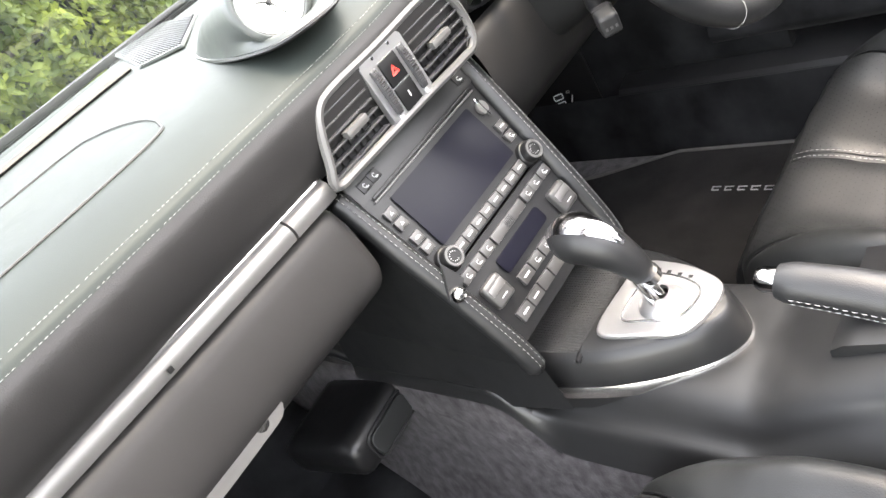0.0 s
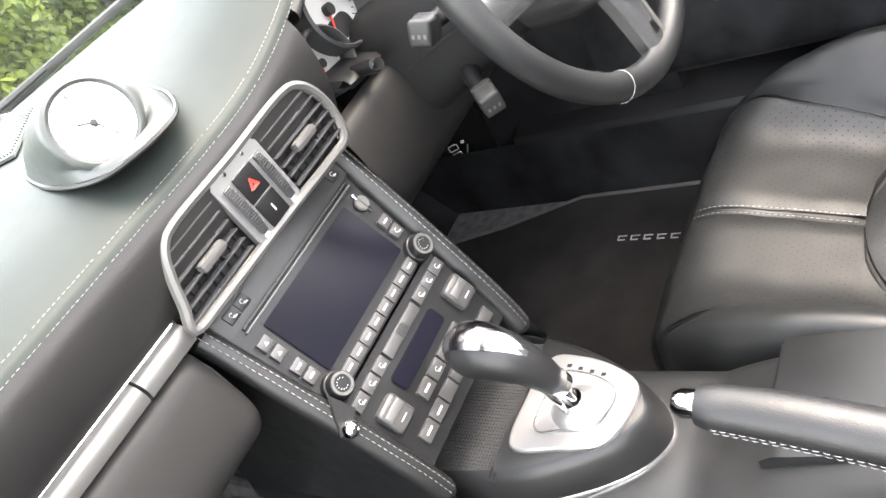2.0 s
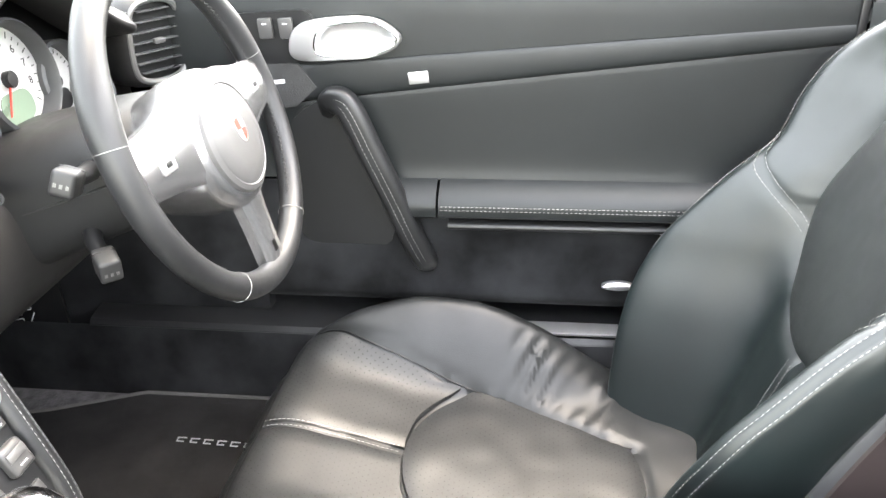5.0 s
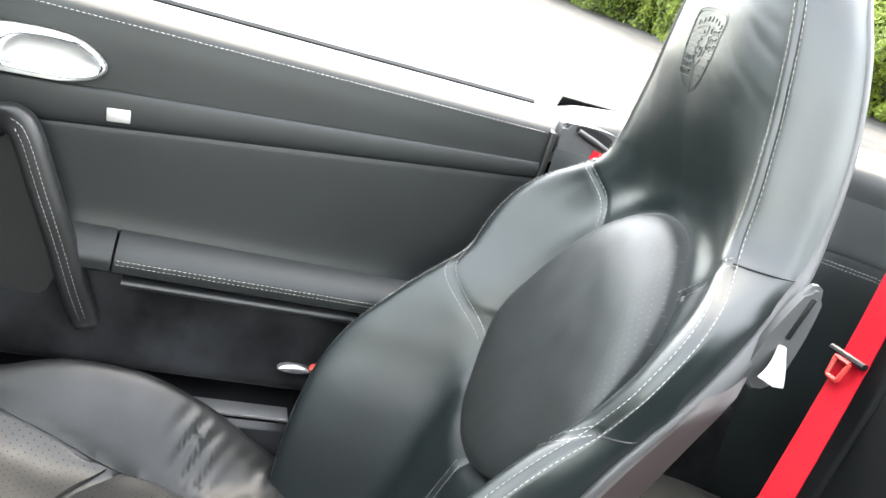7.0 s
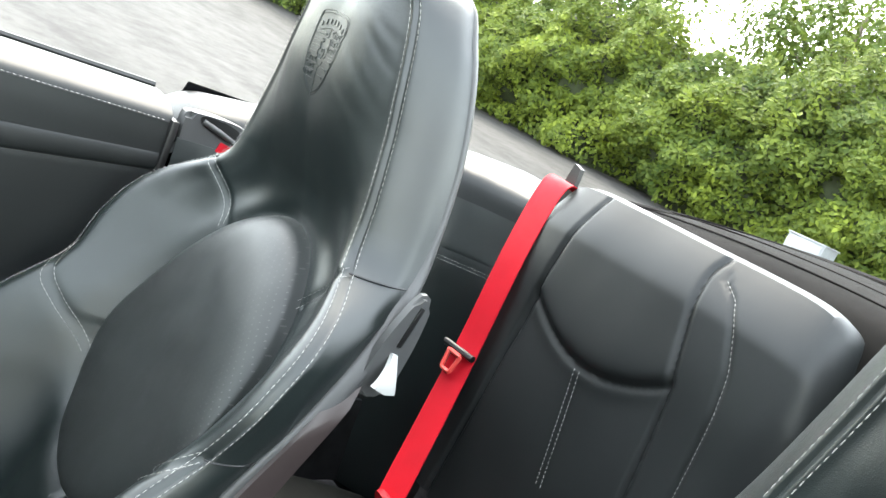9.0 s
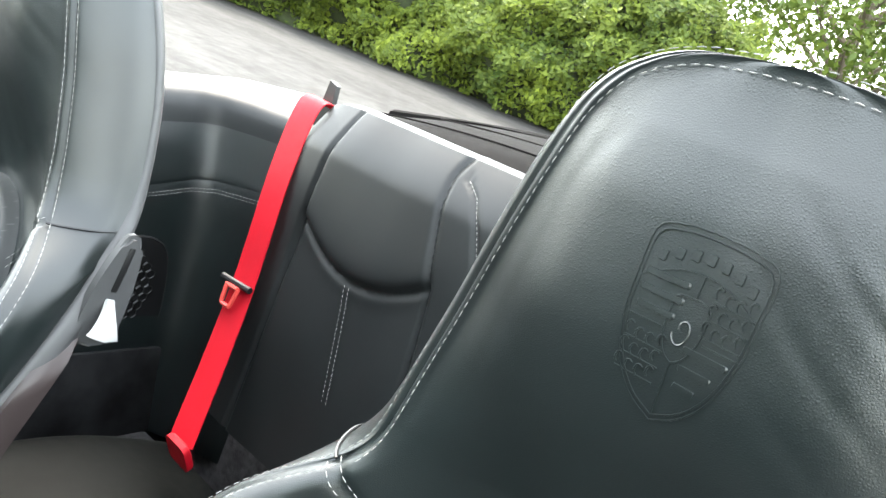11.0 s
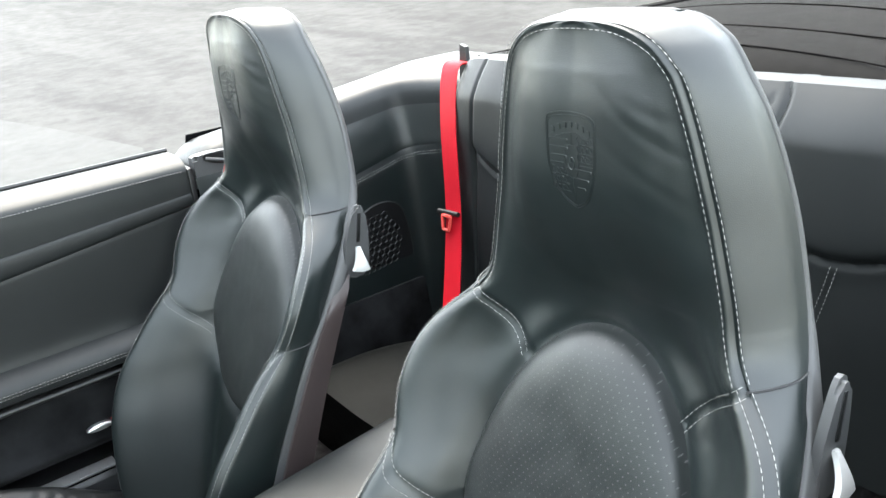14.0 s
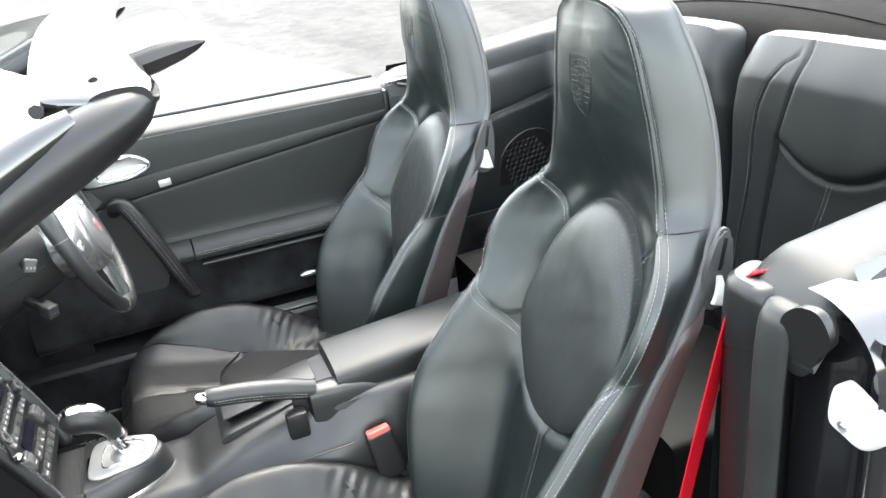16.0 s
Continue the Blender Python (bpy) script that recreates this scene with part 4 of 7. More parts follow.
        part("slot", box((0.045, 0.006, 0.002), (0.022, 0, 0.0092), 0.0008, m), BLACK_PLASTIC, plate)
        part("lever", loft([[(-0.008 - 0.034 * s + c, b * (0.004 + 0.012 * s**1.4), 0.007 + 0.014 * math.sin(s * 1.5) + e) for b, c, e in ((-1, 0, 0), (-0.5, 0.002 * s, -0.003 * s), (0, -0.002 * s, 0), (0.5, 0.002 * s, -0.003 * s), (1, 0, 0), (0.9, 0, 0.005), (0, -0.002 * s, 0.007), (-0.9, 0, 0.005))] for s in np.linspace(0, 1, 9)], caps=(True, True)), DIAL, plate, "small silver folding lever").matrix_parent_inverse = m
    ob.location = (x, 0, 0)
    return ob


driver_seat = front_seat("driver_seat", 0.368, "black leather sports seat with grey shell and pale stitching")
passenger_seat = copy_thing(driver_seat, pose(-0.378, 0, 0))
passenger_seat.name = "passenger_seat"

# ---- dashboard ----
def hood_lift(x):
    """How far the seam climbs over the instruments."""
    return 0.115 * math.exp(-(((x - 0.37) / 0.155) ** 2)) + 0.012 * (1 / (1 + math.exp(-(x - 0.1) / 0.03)))


dashboard = thing("dashboard", "black leather dashboard with stitched edge and grey trim strip", "dashboard")
XS = np.linspace(-0.73, 0.73, 120)


def set_back(x):
    """The outer end of the hood draws back behind the side vent."""
    return 0.10 * float(np.clip((x - 0.575) / 0.07, 0, 1)) ** 1.3


def pad_ring(x):
    h, k = hood_lift(x), set_back(x)
    bow = 0.10 * (x / 0.73) ** 2
    pts = [(0.70 - bow * 2.0, 0.955), (0.66 - bow * 1.9, 0.972), (0.50 - bow, 0.976), (0.36 - 0.4 * bow, 0.974 + 0.25 * h), (0.22, 0.972 + 0.75 * h), (0.12 + 0.7 * k, 0.966 + 1.0 * h), (0.065 + k, 0.953 + 1.0 * h), (0.033 + k, 0.9385 + h), (0.026 + k, 0.929 + h)]
    return [(x, y, z) for y, z in spline(pts, 30)]


part("top_pad", loft([pad_ring(x) for x in XS], closed=False), DASH, dashboard, "leather dash top with the sky's sheen in its colour")


def face_ring(x):
    h = hood_lift(x)
    pts = [(0.026, 0.929 + h), (0.022, 0.915 + 0.9 * h), (0.023, 0.890 + 0.75 * h), (0.030, 0.865 + 0.4 * h), (0.044, 0.848)]
    if x > 0.16:
        pts = [(0.026, 0.929 + h), (0.022, 0.922 + h), (0.028, 0.914 + h), (0.060, 0.910 + h), (0.10, 0.905 + h)]
    return [(x, y + set_back(x), z) for y, z in spline(pts, 16)]


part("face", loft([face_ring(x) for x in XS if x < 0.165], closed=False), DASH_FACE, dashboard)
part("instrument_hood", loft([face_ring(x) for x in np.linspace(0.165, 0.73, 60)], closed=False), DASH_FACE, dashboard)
rows = []
for dz in (0.0, 0.009):
    for a, b in zip(XS[::6], XS[6::6]):
        rows.append(np.array([(x, 0.0275 + set_back(x) + (0.005 if dz else -0.002), 0.9310 + hood_lift(x) + (0.0085 if dz else -0.001)) for x in np.linspace(a, b, 8)]))
part("stitching", sewn(rows, [(0, -0.7, 0.7)] * len(rows), length=0.0036, gap=0.0018, r=0.00034), THREAD, dashboard, "double row of pale stitching")

# airbag lid groove, defroster channel
groove = [(x, y, float(np.interp(y, [p[1] for p in pad_ring(x)][::-1], [p[2] for p in pad_ring(x)][::-1])) + 0.0005) for x, y in
          spline([(-0.60, 0.115), (-0.40, 0.112), (-0.22, 0.115), (-0.185, 0.14), (-0.175, 0.20), (-0.19, 0.27), (-0.23, 0.30), (-0.40, 0.30), (-0.58, 0.28)], 60)]
part("airbag_lid_rim", tube(groove, 0.0016, 6), DASH_FACE, dashboard)
chan = [(x, 0.47 - 0.10 * (x / 0.73) ** 2, float(np.interp(0.47 - 0.10 * (x / 0.73) ** 2, [p[1] for p in pad_ring(x)][::-1], [p[2] for p in pad_ring(x)][::-1])) + 0.003) for x in np.linspace(-0.62, -0.024, 40)]
part("defroster_strip", tube(chan, 0.009, 10, flat=0.55), DASH_FACE, dashboard)

# trim strip and lower panels
for a, b in ((-0.70, -0.199), (-0.196, -0.136)):
    rings = [[(x, y + 0.02 * (abs(x) / 0.73) ** 3, z) for y, z in ((0.055, 0.850), (0.040, 0.851), (0.032, 0.846), (0.029, 0.838), (0.031, 0.830), (0.040, 0.827), (0.055, 0.828))] for x in np.linspace(a, b, 20)]
    part("trim_strip", loft(rings, caps=(True, True)), TRIM, dashboard, "grey metallic trim strip")
part("trim_lip", tube([(x, 0.040 + 0.02 * (abs(x) / 0.73) ** 3, 0.8525) for x in np.linspace(-0.70, -0.136, 20)], 0.0022, 6), CHROME, dashboard)
part("strip_lock", box((0.006, 0.004, 0.005), (-0.365, 0.029, 0.838), 0.001), BLACK_PLASTIC, dashboard)


def lower_ring(x, z_low=0.722):
    return [(x, y, z) for y, z in spline([(0.055, 0.828), (0.034, 0.822), (0.022, 0.79), (0.016, 0.755), (0.022, z_low + 0.012), (0.040, z_low), (0.10, z_low - 0.004), (0.24, z_low + 0.01)], 24)]


rings = [lower_ring(x) for x in np.linspace(-0.70, -0.165, 24)]
for k in range(1, 6):
    s = k / 5 * math.pi / 2
    rings.append([(-0.165 + 0.022 * math.sin(s), 0.10 + (y - 0.10) * (1 - 0.25 * (1 - math.cos(s))), 0.775 + (z - 0.775) * (1 - 0.20 * (1 - math.cos(s)))) for _, y, z in rings[23]])
glove = part("glovebox_panel", loft(rings, closed=False), PANEL_PLASTIC, dashboard, "warm grey lower panel with glovebox")
part("panel_end", prism([(0.06, 0.73), (0.24, 0.73), (0.24, 0.83), (0.06, 0.83), (0.035, 0.80), (0.03, 0.76)], 0.003, plane((-0.147, 0, 0), (0, 1, 0), (0, 0, 1)), 0.001), PANEL_PLASTIC, glove)
m = plane((-0.345, 0.0185, 0.742), (-0.95, 0, -0.06), (0, 0.15, 1))
part("lock_surround", prism(smooth_loop([(-0.028, 0), (-0.02, 0.011), (0.0, 0.013), (0.09, 0.008), (0.11, 0), (0.09, -0.009), (0.0, -0.013), (-0.02, -0.011)], 50), 0.008, m, 0.003), TRIM, glove, "silver glovebox handle")
part("lock_ring", tube([m @ Vector((0.0125 * math.cos(a), 0.0125 * math.sin(a), 0.0085)) for a in np.linspace(0, 2 * math.pi, 32, endpoint=False)], 0.0034, 8, closed=True), CHROME, glove, "bright ring round the lock")
part("lock_cylinder", disc(0.0075, 0.0095, m), KNOB_CHROME, glove)
part("keyhole", box((0.0016, 0.007, 0.001), (0, 0, 0.0098), 0, m), BLACK_PLASTIC, glove)

# driver's knee panel
rings = [[(x, y, z) for y, z in spline([(0.06, 0.835), (0.040, 0.828), (0.030, 0.79), (0.034, 0.74), (0.055, 0.700), (0.12, 0.66), (0.25, 0.64)], 20)] for x in np.linspace(0.128, 0.60, 30)]
part("knee_panel", loft(rings, closed=False), PANEL_PLASTIC, dashboard, "warm grey panel below the instruments")

# ---- air vents in the middle ----
VM = plane((0, 0.026, 0.872), (1, 0, 0), (0, 0.06, 1))
VENT = [(-0.137, -0.031), (-0.128, -0.010), (-0.118, 0.012), (-0.104, 0.033), (-0.080, 0.041), (0.0, 0.041), (0.085, 0.043), (0.113, 0.034), (0.126, 0.010), (0.126, -0.020), (0.116, -0.037), (0.095, -0.039), (0.0, -0.036), (-0.10, -0.034)]
vent = thing("centre_air_vent", "twin air vent with grey frame, black slats and hazard switch", "air vent")
loop = smooth_loop(VENT, 96)
part("frame", tube([VM @ Vector((x, y, 0.004)) for x, y in loop], 0.0052, 8, closed=True), TRIM, vent, "grey metallic vent frame")
part("duct", prism(loop * 0.985, 0.001, VM @ pose(0, 0, -0.006), 0), BLACK_PLASTIC, vent, "dark duct behind the slats")


def vent_span(y, lo, hi):
    xs = [x + (y - y0) * (x1 - x) / (y1 - y0) for (x, y0), (x1, y1) in zip(loop, np.roll(loop, -1, 0)) if (y0 - y) * (y1 - y) < 0]
    a, b = (min(xs), max(xs)) if xs else (lo, hi)
    return max(a + 0.004, lo), min(b - 0.004, hi)


for lo, hi in ((-0.14, -0.043), (0.036, 0.14)):
    for y in (-0.027, -0.016, -0.005, 0.006, 0.017, 0.028):
        a, b = vent_span(y, lo, hi)
        if b - a > 0.015:
            part("slat", box((b - a, 0.0022, 0.010), ((a + b) / 2, y, 0.001), 0.0008, VM), SLAT, vent)
    for k in range(9):
        x = lo + (hi - lo) * (k + 0.7) / 9
        if -0.122 < x < 0.118:
            part("fin", box((0.0016, 0.060, 0.004), (x, 0.0, -0.004), 0.0004, VM), BLACK_PLASTIC, vent)
    mid = (lo + hi) / 2 + (0.012 if lo < 0 else -0.012)
    part("slider_tab", box((0.034, 0.010, 0.012), (mid, -0.002, 0.006), 0.004, VM), TRIM, vent, "grey slider tab")
plate = part("centre_plate", prism(rounded(0.070, 0.076, 0.006), 0.0075, VM @ pose(-0.003, 0.002, 0.0), 0.0015), ALUMINIUM, vent, "silver centre plate")
for sx in (-1, 1):
    rib = [(0.034 * math.sin(a), 0.004 + (0.0092 if k % 4 < 2 else 0.0072) * math.cos(a)) for k, a in enumerate(np.linspace(-0.9, 0.9, 88))] + [(0.02, 0.0), (-0.02, 0.0)]
    part("thumbwheel", loft([[VM @ Vector((sx * 0.0235 - 0.003 + o, y, z + 0.001)) for y, z in rib] for o in (-0.0042, 0.0042)], caps=(True, True)), SLAT, vent, "ribbed grey thumbwheel")
    part("pin", disc(0.0025, 0.001, VM @ pose(sx * 0.014 - 0.003, 0.035, 0.0075), 12), CHROME, plate)
    part("lamp_dot", box((0.005, 0.006, 0.002), (sx * 0.0235 - 0.003, -0.031, 0.008), 0.0008, VM), MARK, vent)
hz = part("hazard_switch", box((0.027, 0.030, 0.004), (-0.003, 0.012, 0.0080), 0.0012, VM), BLACK_PLASTIC, vent, "black switch with red triangle")
for r in (0.0065, 0.0035):
    tri = [VM @ Vector((-0.003 + r * math.sin(a), 0.010 + r * math.cos(a), 0.0104)) for a in np.arange(3) * 2 * math.pi / 3]
    part("triangle", tube(even([*tri, tri[0]], 0.0012), 0.0006, 5), RED_MARK, hz)
lk = part("lock_switch", box((0.027, 0.027, 0.004), (-0.003, -0.018, 0.0080), 0.0012, VM), BLACK_PLASTIC, vent, "black switch")
part("key_mark", box((0.0016, 0.007, 0.0006), (-0.003, -0.018, 0.0103), 0, VM), MARK, lk)

# ---- centre stack ----
SM = plane((0, 0.041, 0.778), (1, 0, 0), (0, 0.431, 0.902))


def at(u, v, lift=0.0):
    return SM @ pose(u, -v, lift)


stereo = thing("car_stereo", "dark car stereo with blank screen, two knobs and rows of keys", "car stereo")
part("fascia", prism([(-0.112, 0.046), (0.116, 0.046), (0.113, -0.10), (-0.110, -0.10)], 0.004, SM @ pose(0, 0, -0.006), 0.001), BLACK_PLASTIC, stereo)
part("top_bezel", prism([(-0.112, 0.044), (0.116, 0.044), (0.115, 0.016), (-0.111, 0.016)], 0.004, SM @ pose(0, 0, -0.002), 0.001), PLASTIC, stereo)
part("disc_slot", box((0.196, 0.0035, 0.003), (0.004, 0.0125, 0.0), 0.001, SM), BLACK_PLASTIC, stereo)
part("slot_lip", box((0.200, 0.0022, 0.005), (0.004, 0.0085, 0.0), 0.001, SM), TRIM, stereo)
screen = part("screen", prism(rounded(0.157, 0.076, 0.002), 0.002, at(0, 0.0375, -0.0012), 0.0005), SCREEN, stereo, "blank dark screen")


def key(parent, u, v, w=0.0145, h=0.012, mark="bar", lift=0.0, mat=None, name="key"):
    k = part(name, box((w, h, 0.005), (u, -v, lift), 0.0012, SM), mat or BUTTON, parent)
    if mark == "bar":
        part("legend", box((w * 0.5, h * 0.16, 0.0005), (u, -v, lift + 0.0026), 0, SM), MARK, k)
    elif mark == "up":
        part("legend", prism([(-0.0025, -0.0016), (0.0025, -0.0016), (0, 0.0018)], 0.0004, at(u, v, lift + 0.0025), 0), MARK, k)
    elif mark == "icon":
        part("legend", tube([at(u, v, lift + 0.0027) @ Vector((0.0022 * math.cos(a), 0.0022 * math.sin(a), 0)) for a in np.linspace(0.6, 5.6, 12)], 0.0004, 5), MARK, k)
        part("legend", box((w * 0.28, h * 0.10, 0.0005), (u + 0.002, -v - 0.003, lift + 0.0026), 0, SM), MARK, k)
    return k


for u, v, mk in ((-0.0905, -0.029, "icon"), (-0.0735, -0.029, "icon"), (0.100, -0.030, "icon")):
    key(stereo, u, v, 0.015, 0.013, mk, lift=0.001, mat=BLACK_PLASTIC)
for u, v, mk in ((-0.0935, 0.011, "up"), (-0.0935, 0.026, "up"), (-0.0935, 0.048, "bar"), (-0.0935, 0.063, "bar"), (0.0945, 0.044, "bar"), (0.0935, 0.0595, "icon")):
    key(stereo, u, v, 0.0145, 0.0125, mk, lift=0.0)
dialk = part("rocker_dial", disc(0.0085, 0.004, at(0.0955, 0.013, -0.001), 24), TRIM, stereo, "small round silver rocker")
part("rocker_bar", box((0.004, 0.027, 0.004), (0.0955, -0.013, 0.001), 0.0015, SM), CHROME, dialk)
for u in (-0.0885, 0.0915):
    kn = part("knob", lathe([(0.0, -0.004), (0.0155, -0.004), (0.0155, 0.004), (0.0145, 0.0055), (0.0135, 0.006), (0.0128, 0.014), (0.012, 0.0155), (0.0088, 0.0158), (0.0085, 0.0150), (0.0, 0.0150)], at(u, 0.089), 40), BLACK_PLASTIC, stereo, "round black knob with grey ring")
    part("ring", lathe([(0.0085, 0.0150), (0.0088, 0.0164), (0.0112, 0.0164), (0.0118, 0.0150)], at(u, 0.089), 40), TRIM, kn)
    bm = bmesh.new()
    for k in range(10):
        a = 0.5 + k * 0.5
        box((0.0012, 0.0006, 0.0003), (u + 0.0055 * math.cos(a), -0.089 + 0.0055 * math.sin(a), 0.0152), 0, SM, bm=bm)
    part("legend", bm, MARK, kn)
for k in range(8):
    key(stereo, -0.0655 + k * 0.01885, 0.0905, 0.0178, 0.0125, "bar", lift=0.001)

climate = thing("climate_panel", "dark climate control panel with small display and keys", "control panel")
part("fascia", prism([(-0.110, -0.103), (0.113, -0.103), (0.100, -0.213), (-0.100, -0.213)], 0.004, SM @ pose(0, 0, -0.006), 0.001), BLACK_PLASTIC, climate)
for u in (-0.088, -0.0665, -0.045, 0.047, 0.0665, 0.087):
    key(climate, u, 0.1165, 0.0195, 0.0130, "icon")
gr = part("speaker_strip", box((0.066, 0.013, 0.004), (0.001, -0.1175, 0.0), 0.0015, SM), BUTTON, climate)
bm = bmesh.new()
for k in range(6):
    box((0.014, 0.0009, 0.0006), (0.001, -0.1175 + (k - 2.5) * 0.0018, 0.0022), 0, SM, bm=bm)
part("slots", bm, BLACK_PLASTIC, gr)
part("display", prism(rounded(0.092, 0.021, 0.004), 0.003, at(-0.004, 0.1425, -0.0015), 0.0006), SCREEN, climate, "small dark display")
for sx in (-1, 1):
    u = sx * 0.078
    hump = part("fan_rocker", box((0.030, 0.032, 0.014), (u, -0.152, 0.001), 0.005, SM, 3), BUTTON, climate, "raised temperature rocker")
    part("ridge", box((0.026, 0.010, 0.004), (u, -0.148, 0.0075), 0.0018, SM), TRIM, hump)
    part("legend", box((0.010, 0.0012, 0.0005), (u, -0.160, 0.0082), 0, SM), MARK, hump)
for k in range(4):
    key(climate, -0.036 + k * 0.0235, 0.1695, 0.0215, 0.0145, "icon" if k else "bar")
for u, w in ((-0.072, 0.022), (-0.048, 0.022), (-0.024, 0.022), (0.0, 0.022), (0.024, 0.022), (0.048, 0.022), (0.072, 0.022)):
    key(climate, u, 0.1915, w, 0.0145, "bar" if u < -0.04 else "")
    
surround = thing("stack_surround", "stitched leather rails and side cheeks of the centre stack", "console")
for sx, u0, u1 in ((-1, -0.124, -0.108), (1, 0.128, 0.100)):
    path = [at(u0, -0.042, -0.004).translation, at(u0 + (u1 - u0) * 0.15, 0.0, -0.002).translation, at(u0 + (u1 - u0) * 0.5, 0.10, -0.001).translation, at(u0 + (u1 - u0) * 0.85, 0.20, -0.004).translation, at(u1, 0.245, -0.012).translation]
    path = spline([tuple(p) for p in path], 40)
    rail = part("rail", tube(path, [0.009] + [0.0125] * 37 + [0.0115, 0.008], 14), WRAP, surround, "padded leather rail")
    nrm = np.array(SM.to_3x3() @ Vector((0, 0, 1)))
    lines = [path + nrm * 0.0128 + np.array([o, 0, 0]) for o in (-0.0035, 0.0035)]
    part("stitching", sewn(lines, [nrm, nrm], r=0.00042, lift=0.0), THREAD, rail, "two rows of pale stitching")
    x0, x1 = u0 + sx * 0.004, u1 + sx * 0.004
    cheek = [[(x0 + (x1 - x0) * s, y, z) for y, z in ((0.30, 0.87 - 0.28 * s), (0.058 - 0.125 * s, 0.81 - 0.255 * s))] for s in np.linspace(0, 1, 12)]
    bm = loft(cheek, closed=False)
    loft([[(x1 + (x0 - x1) * 0.0, 0.30, 0.59), (x1, -0.067, 0.555)], [(x1 + sx * 0.015, 0.30, 0.44), (x1 + sx * 0.005, -0.08, 0.50)]], closed=False, bm=bm)
    part("cheek", bm, PLASTIC, surround, "dark side cheek of the stack")
# cord holder hooked on the stack's edge
hook = thing("key_hook", "small chrome ball on a black clip at the stack's edge", "hook")
part("clip", prism([(-0.016, -0.002), (0.010, 0.030), (0.016, 0.0), (0.0, -0.006)], 0.003, at(-0.116, 0.112, 0.012), 0.001), BLACK_PLASTIC, hook)
part("ball", lathe([(0.0, -0.009)] + [(0.009 * math.cos(a), 0.009 * math.sin(a)) for a in np.linspace(-1.4, 1.4, 12)] + [(0.0, 0.009)], at(-0.121, 0.117, 0.017), 24), CHROME, hook, "polished chrome ball")

# ---- dash clock ----
clock = thing("dash_clock", "round white-faced clock in a sloping grey pod on the dash", "clock")
CM = plane((-0.045, 0.075, 1.001), (0.97, -0.22, 0.0), (0.07, 0.36, 0.90))
foot = smooth_loop([(0.052, 0.12), (0.072, 0.22), (0.030, 0.32), (-0.030, 0.285), (-0.076, 0.17), (-0.088, 0.07), (-0.070, 0.030), (-0.010, 0.026)], 64)
rings = []
for r, lift in ((0.0345, 0.001), (0.0345, 0.005), (0.0365, 0.0065), (0.0395, 0.0055), (0.0415, 0.003)):
    rings.append([CM @ Vector((r * math.cos(a), r * math.sin(a), lift)) for a in np.arange(64) * 2 * math.pi / 64])
brow = rings[-1]
for s in np.linspace(0.08, 1, 12):
    k = 1 - (1 - s) ** 1.25
    rings.append([Vector(p).lerp(Vector((x, y, 0.9695)), k) + Vector((0, 0, 0.010 * math.sin(min(1, s * 1.15) * math.pi) * (s < 0.87))) for p, (x, y) in zip(brow, foot)])
part("pod", loft(rings), POD, clock, "grey moulded pod")
part("foot_rim", tube([(x, y, 0.9715) for x, y in foot], 0.0025, 6, closed=True), BLACK_PLASTIC, clock)
part("bezel", lathe([(0.0325, -0.002), (0.0325, 0.004), (0.0335, 0.0055), (0.0347, 0.0045), (0.0347, -0.001)], CM, 64), CHROME, clock, "bright round bezel")
face = part("dial", disc(0.0328, 0.002, CM @ pose(0, 0, -0.002), 48, 0), CLOCK_FACE, clock, "silver-white dial")
for k in range(12):
    part("hour_mark", box((0.0009 if k % 3 else 0.0016, 0.0045, 0.0004), (0, 0.0285, 0.0004), 0, CM @ pose(0, 0, 0, 0, 0, 30 * k)), TRIM, face)
part("sub_ring", tube([CM @ Vector((0.0095 * math.cos(a), -0.013 + 0.0095 * math.sin(a), 0.0004)) for a in np.arange(28) * 2 * math.pi / 28], 0.0004, 5, closed=True), TRIM, face)
part("hour_hand", box((0.0015, 0.014, 0.0006), (0, 0.006, 0.0012), 0, CM @ pose(0, 0, 0, 0, 0, 60)), PLASTIC, face)
part("minute_hand", box((0.0011, 0.022, 0.0006), (0, 0.010, 0.002), 0, CM @ pose(0, 0, 0, 0, 0, 200)), PLASTIC, face)
part("hub", disc(0.0030, 0.003, CM, 20), PLASTIC, face)
grille = thing("dash_grille", "fine ribbed grille in the dash top ahead of the clock", "grille")
GM = plane((0, 0, 0.976), (0.93, -0.36, 0), (0.36, 0.93, 0))
part("tray", prism([(-0.181, 0.388), (-0.127, 0.320), (-0.060, 0.492), (-0.060, 0.51), (-0.090, 0.645), (-0.181, 0.670)], 0.003, GM, 0.0015), POD, grille, "grey grille surround")
bm = bmesh.new()
for w in np.linspace(-0.176, -0.066, 30):
    lo = float(np.interp(w, [-0.176, -0.127, -0.065], [0.396, 0.333, 0.494]))
    hi = float(np.interp(w, [-0.176, -0.093, -0.065], [0.660, 0.636, 0.505]))
    box((0.0016, hi - lo, 0.003), (w, 0.5 * (lo + hi), 0.0038), 0.0005, GM, bm=bm)
ribs = part("ribs", bm, BLACK_PLASTIC, grille)
ribs["kind"] = "stuff"

# ---- instruments ----
def letters(text, size, m):
    """Raised characters, centred on m's origin and facing its z."""
    cu = bpy.data.curves.new("letters", "FONT")
    cu.body, cu.size, cu.extrude, cu.align_x, cu.align_y = text, size, 0.0002, "CENTER", "CENTER"
    ob = bpy.data.objects.new("letters", cu)
    me = bpy.data.meshes.new_from_object(ob)
    bm = bmesh.new()
    bm.from_mesh(me)
    bm.transform(m)
    bpy.data.objects.remove(ob)
    bpy.data.curves.remove(cu)
    bpy.data.meshes.remove(me)
    return bm


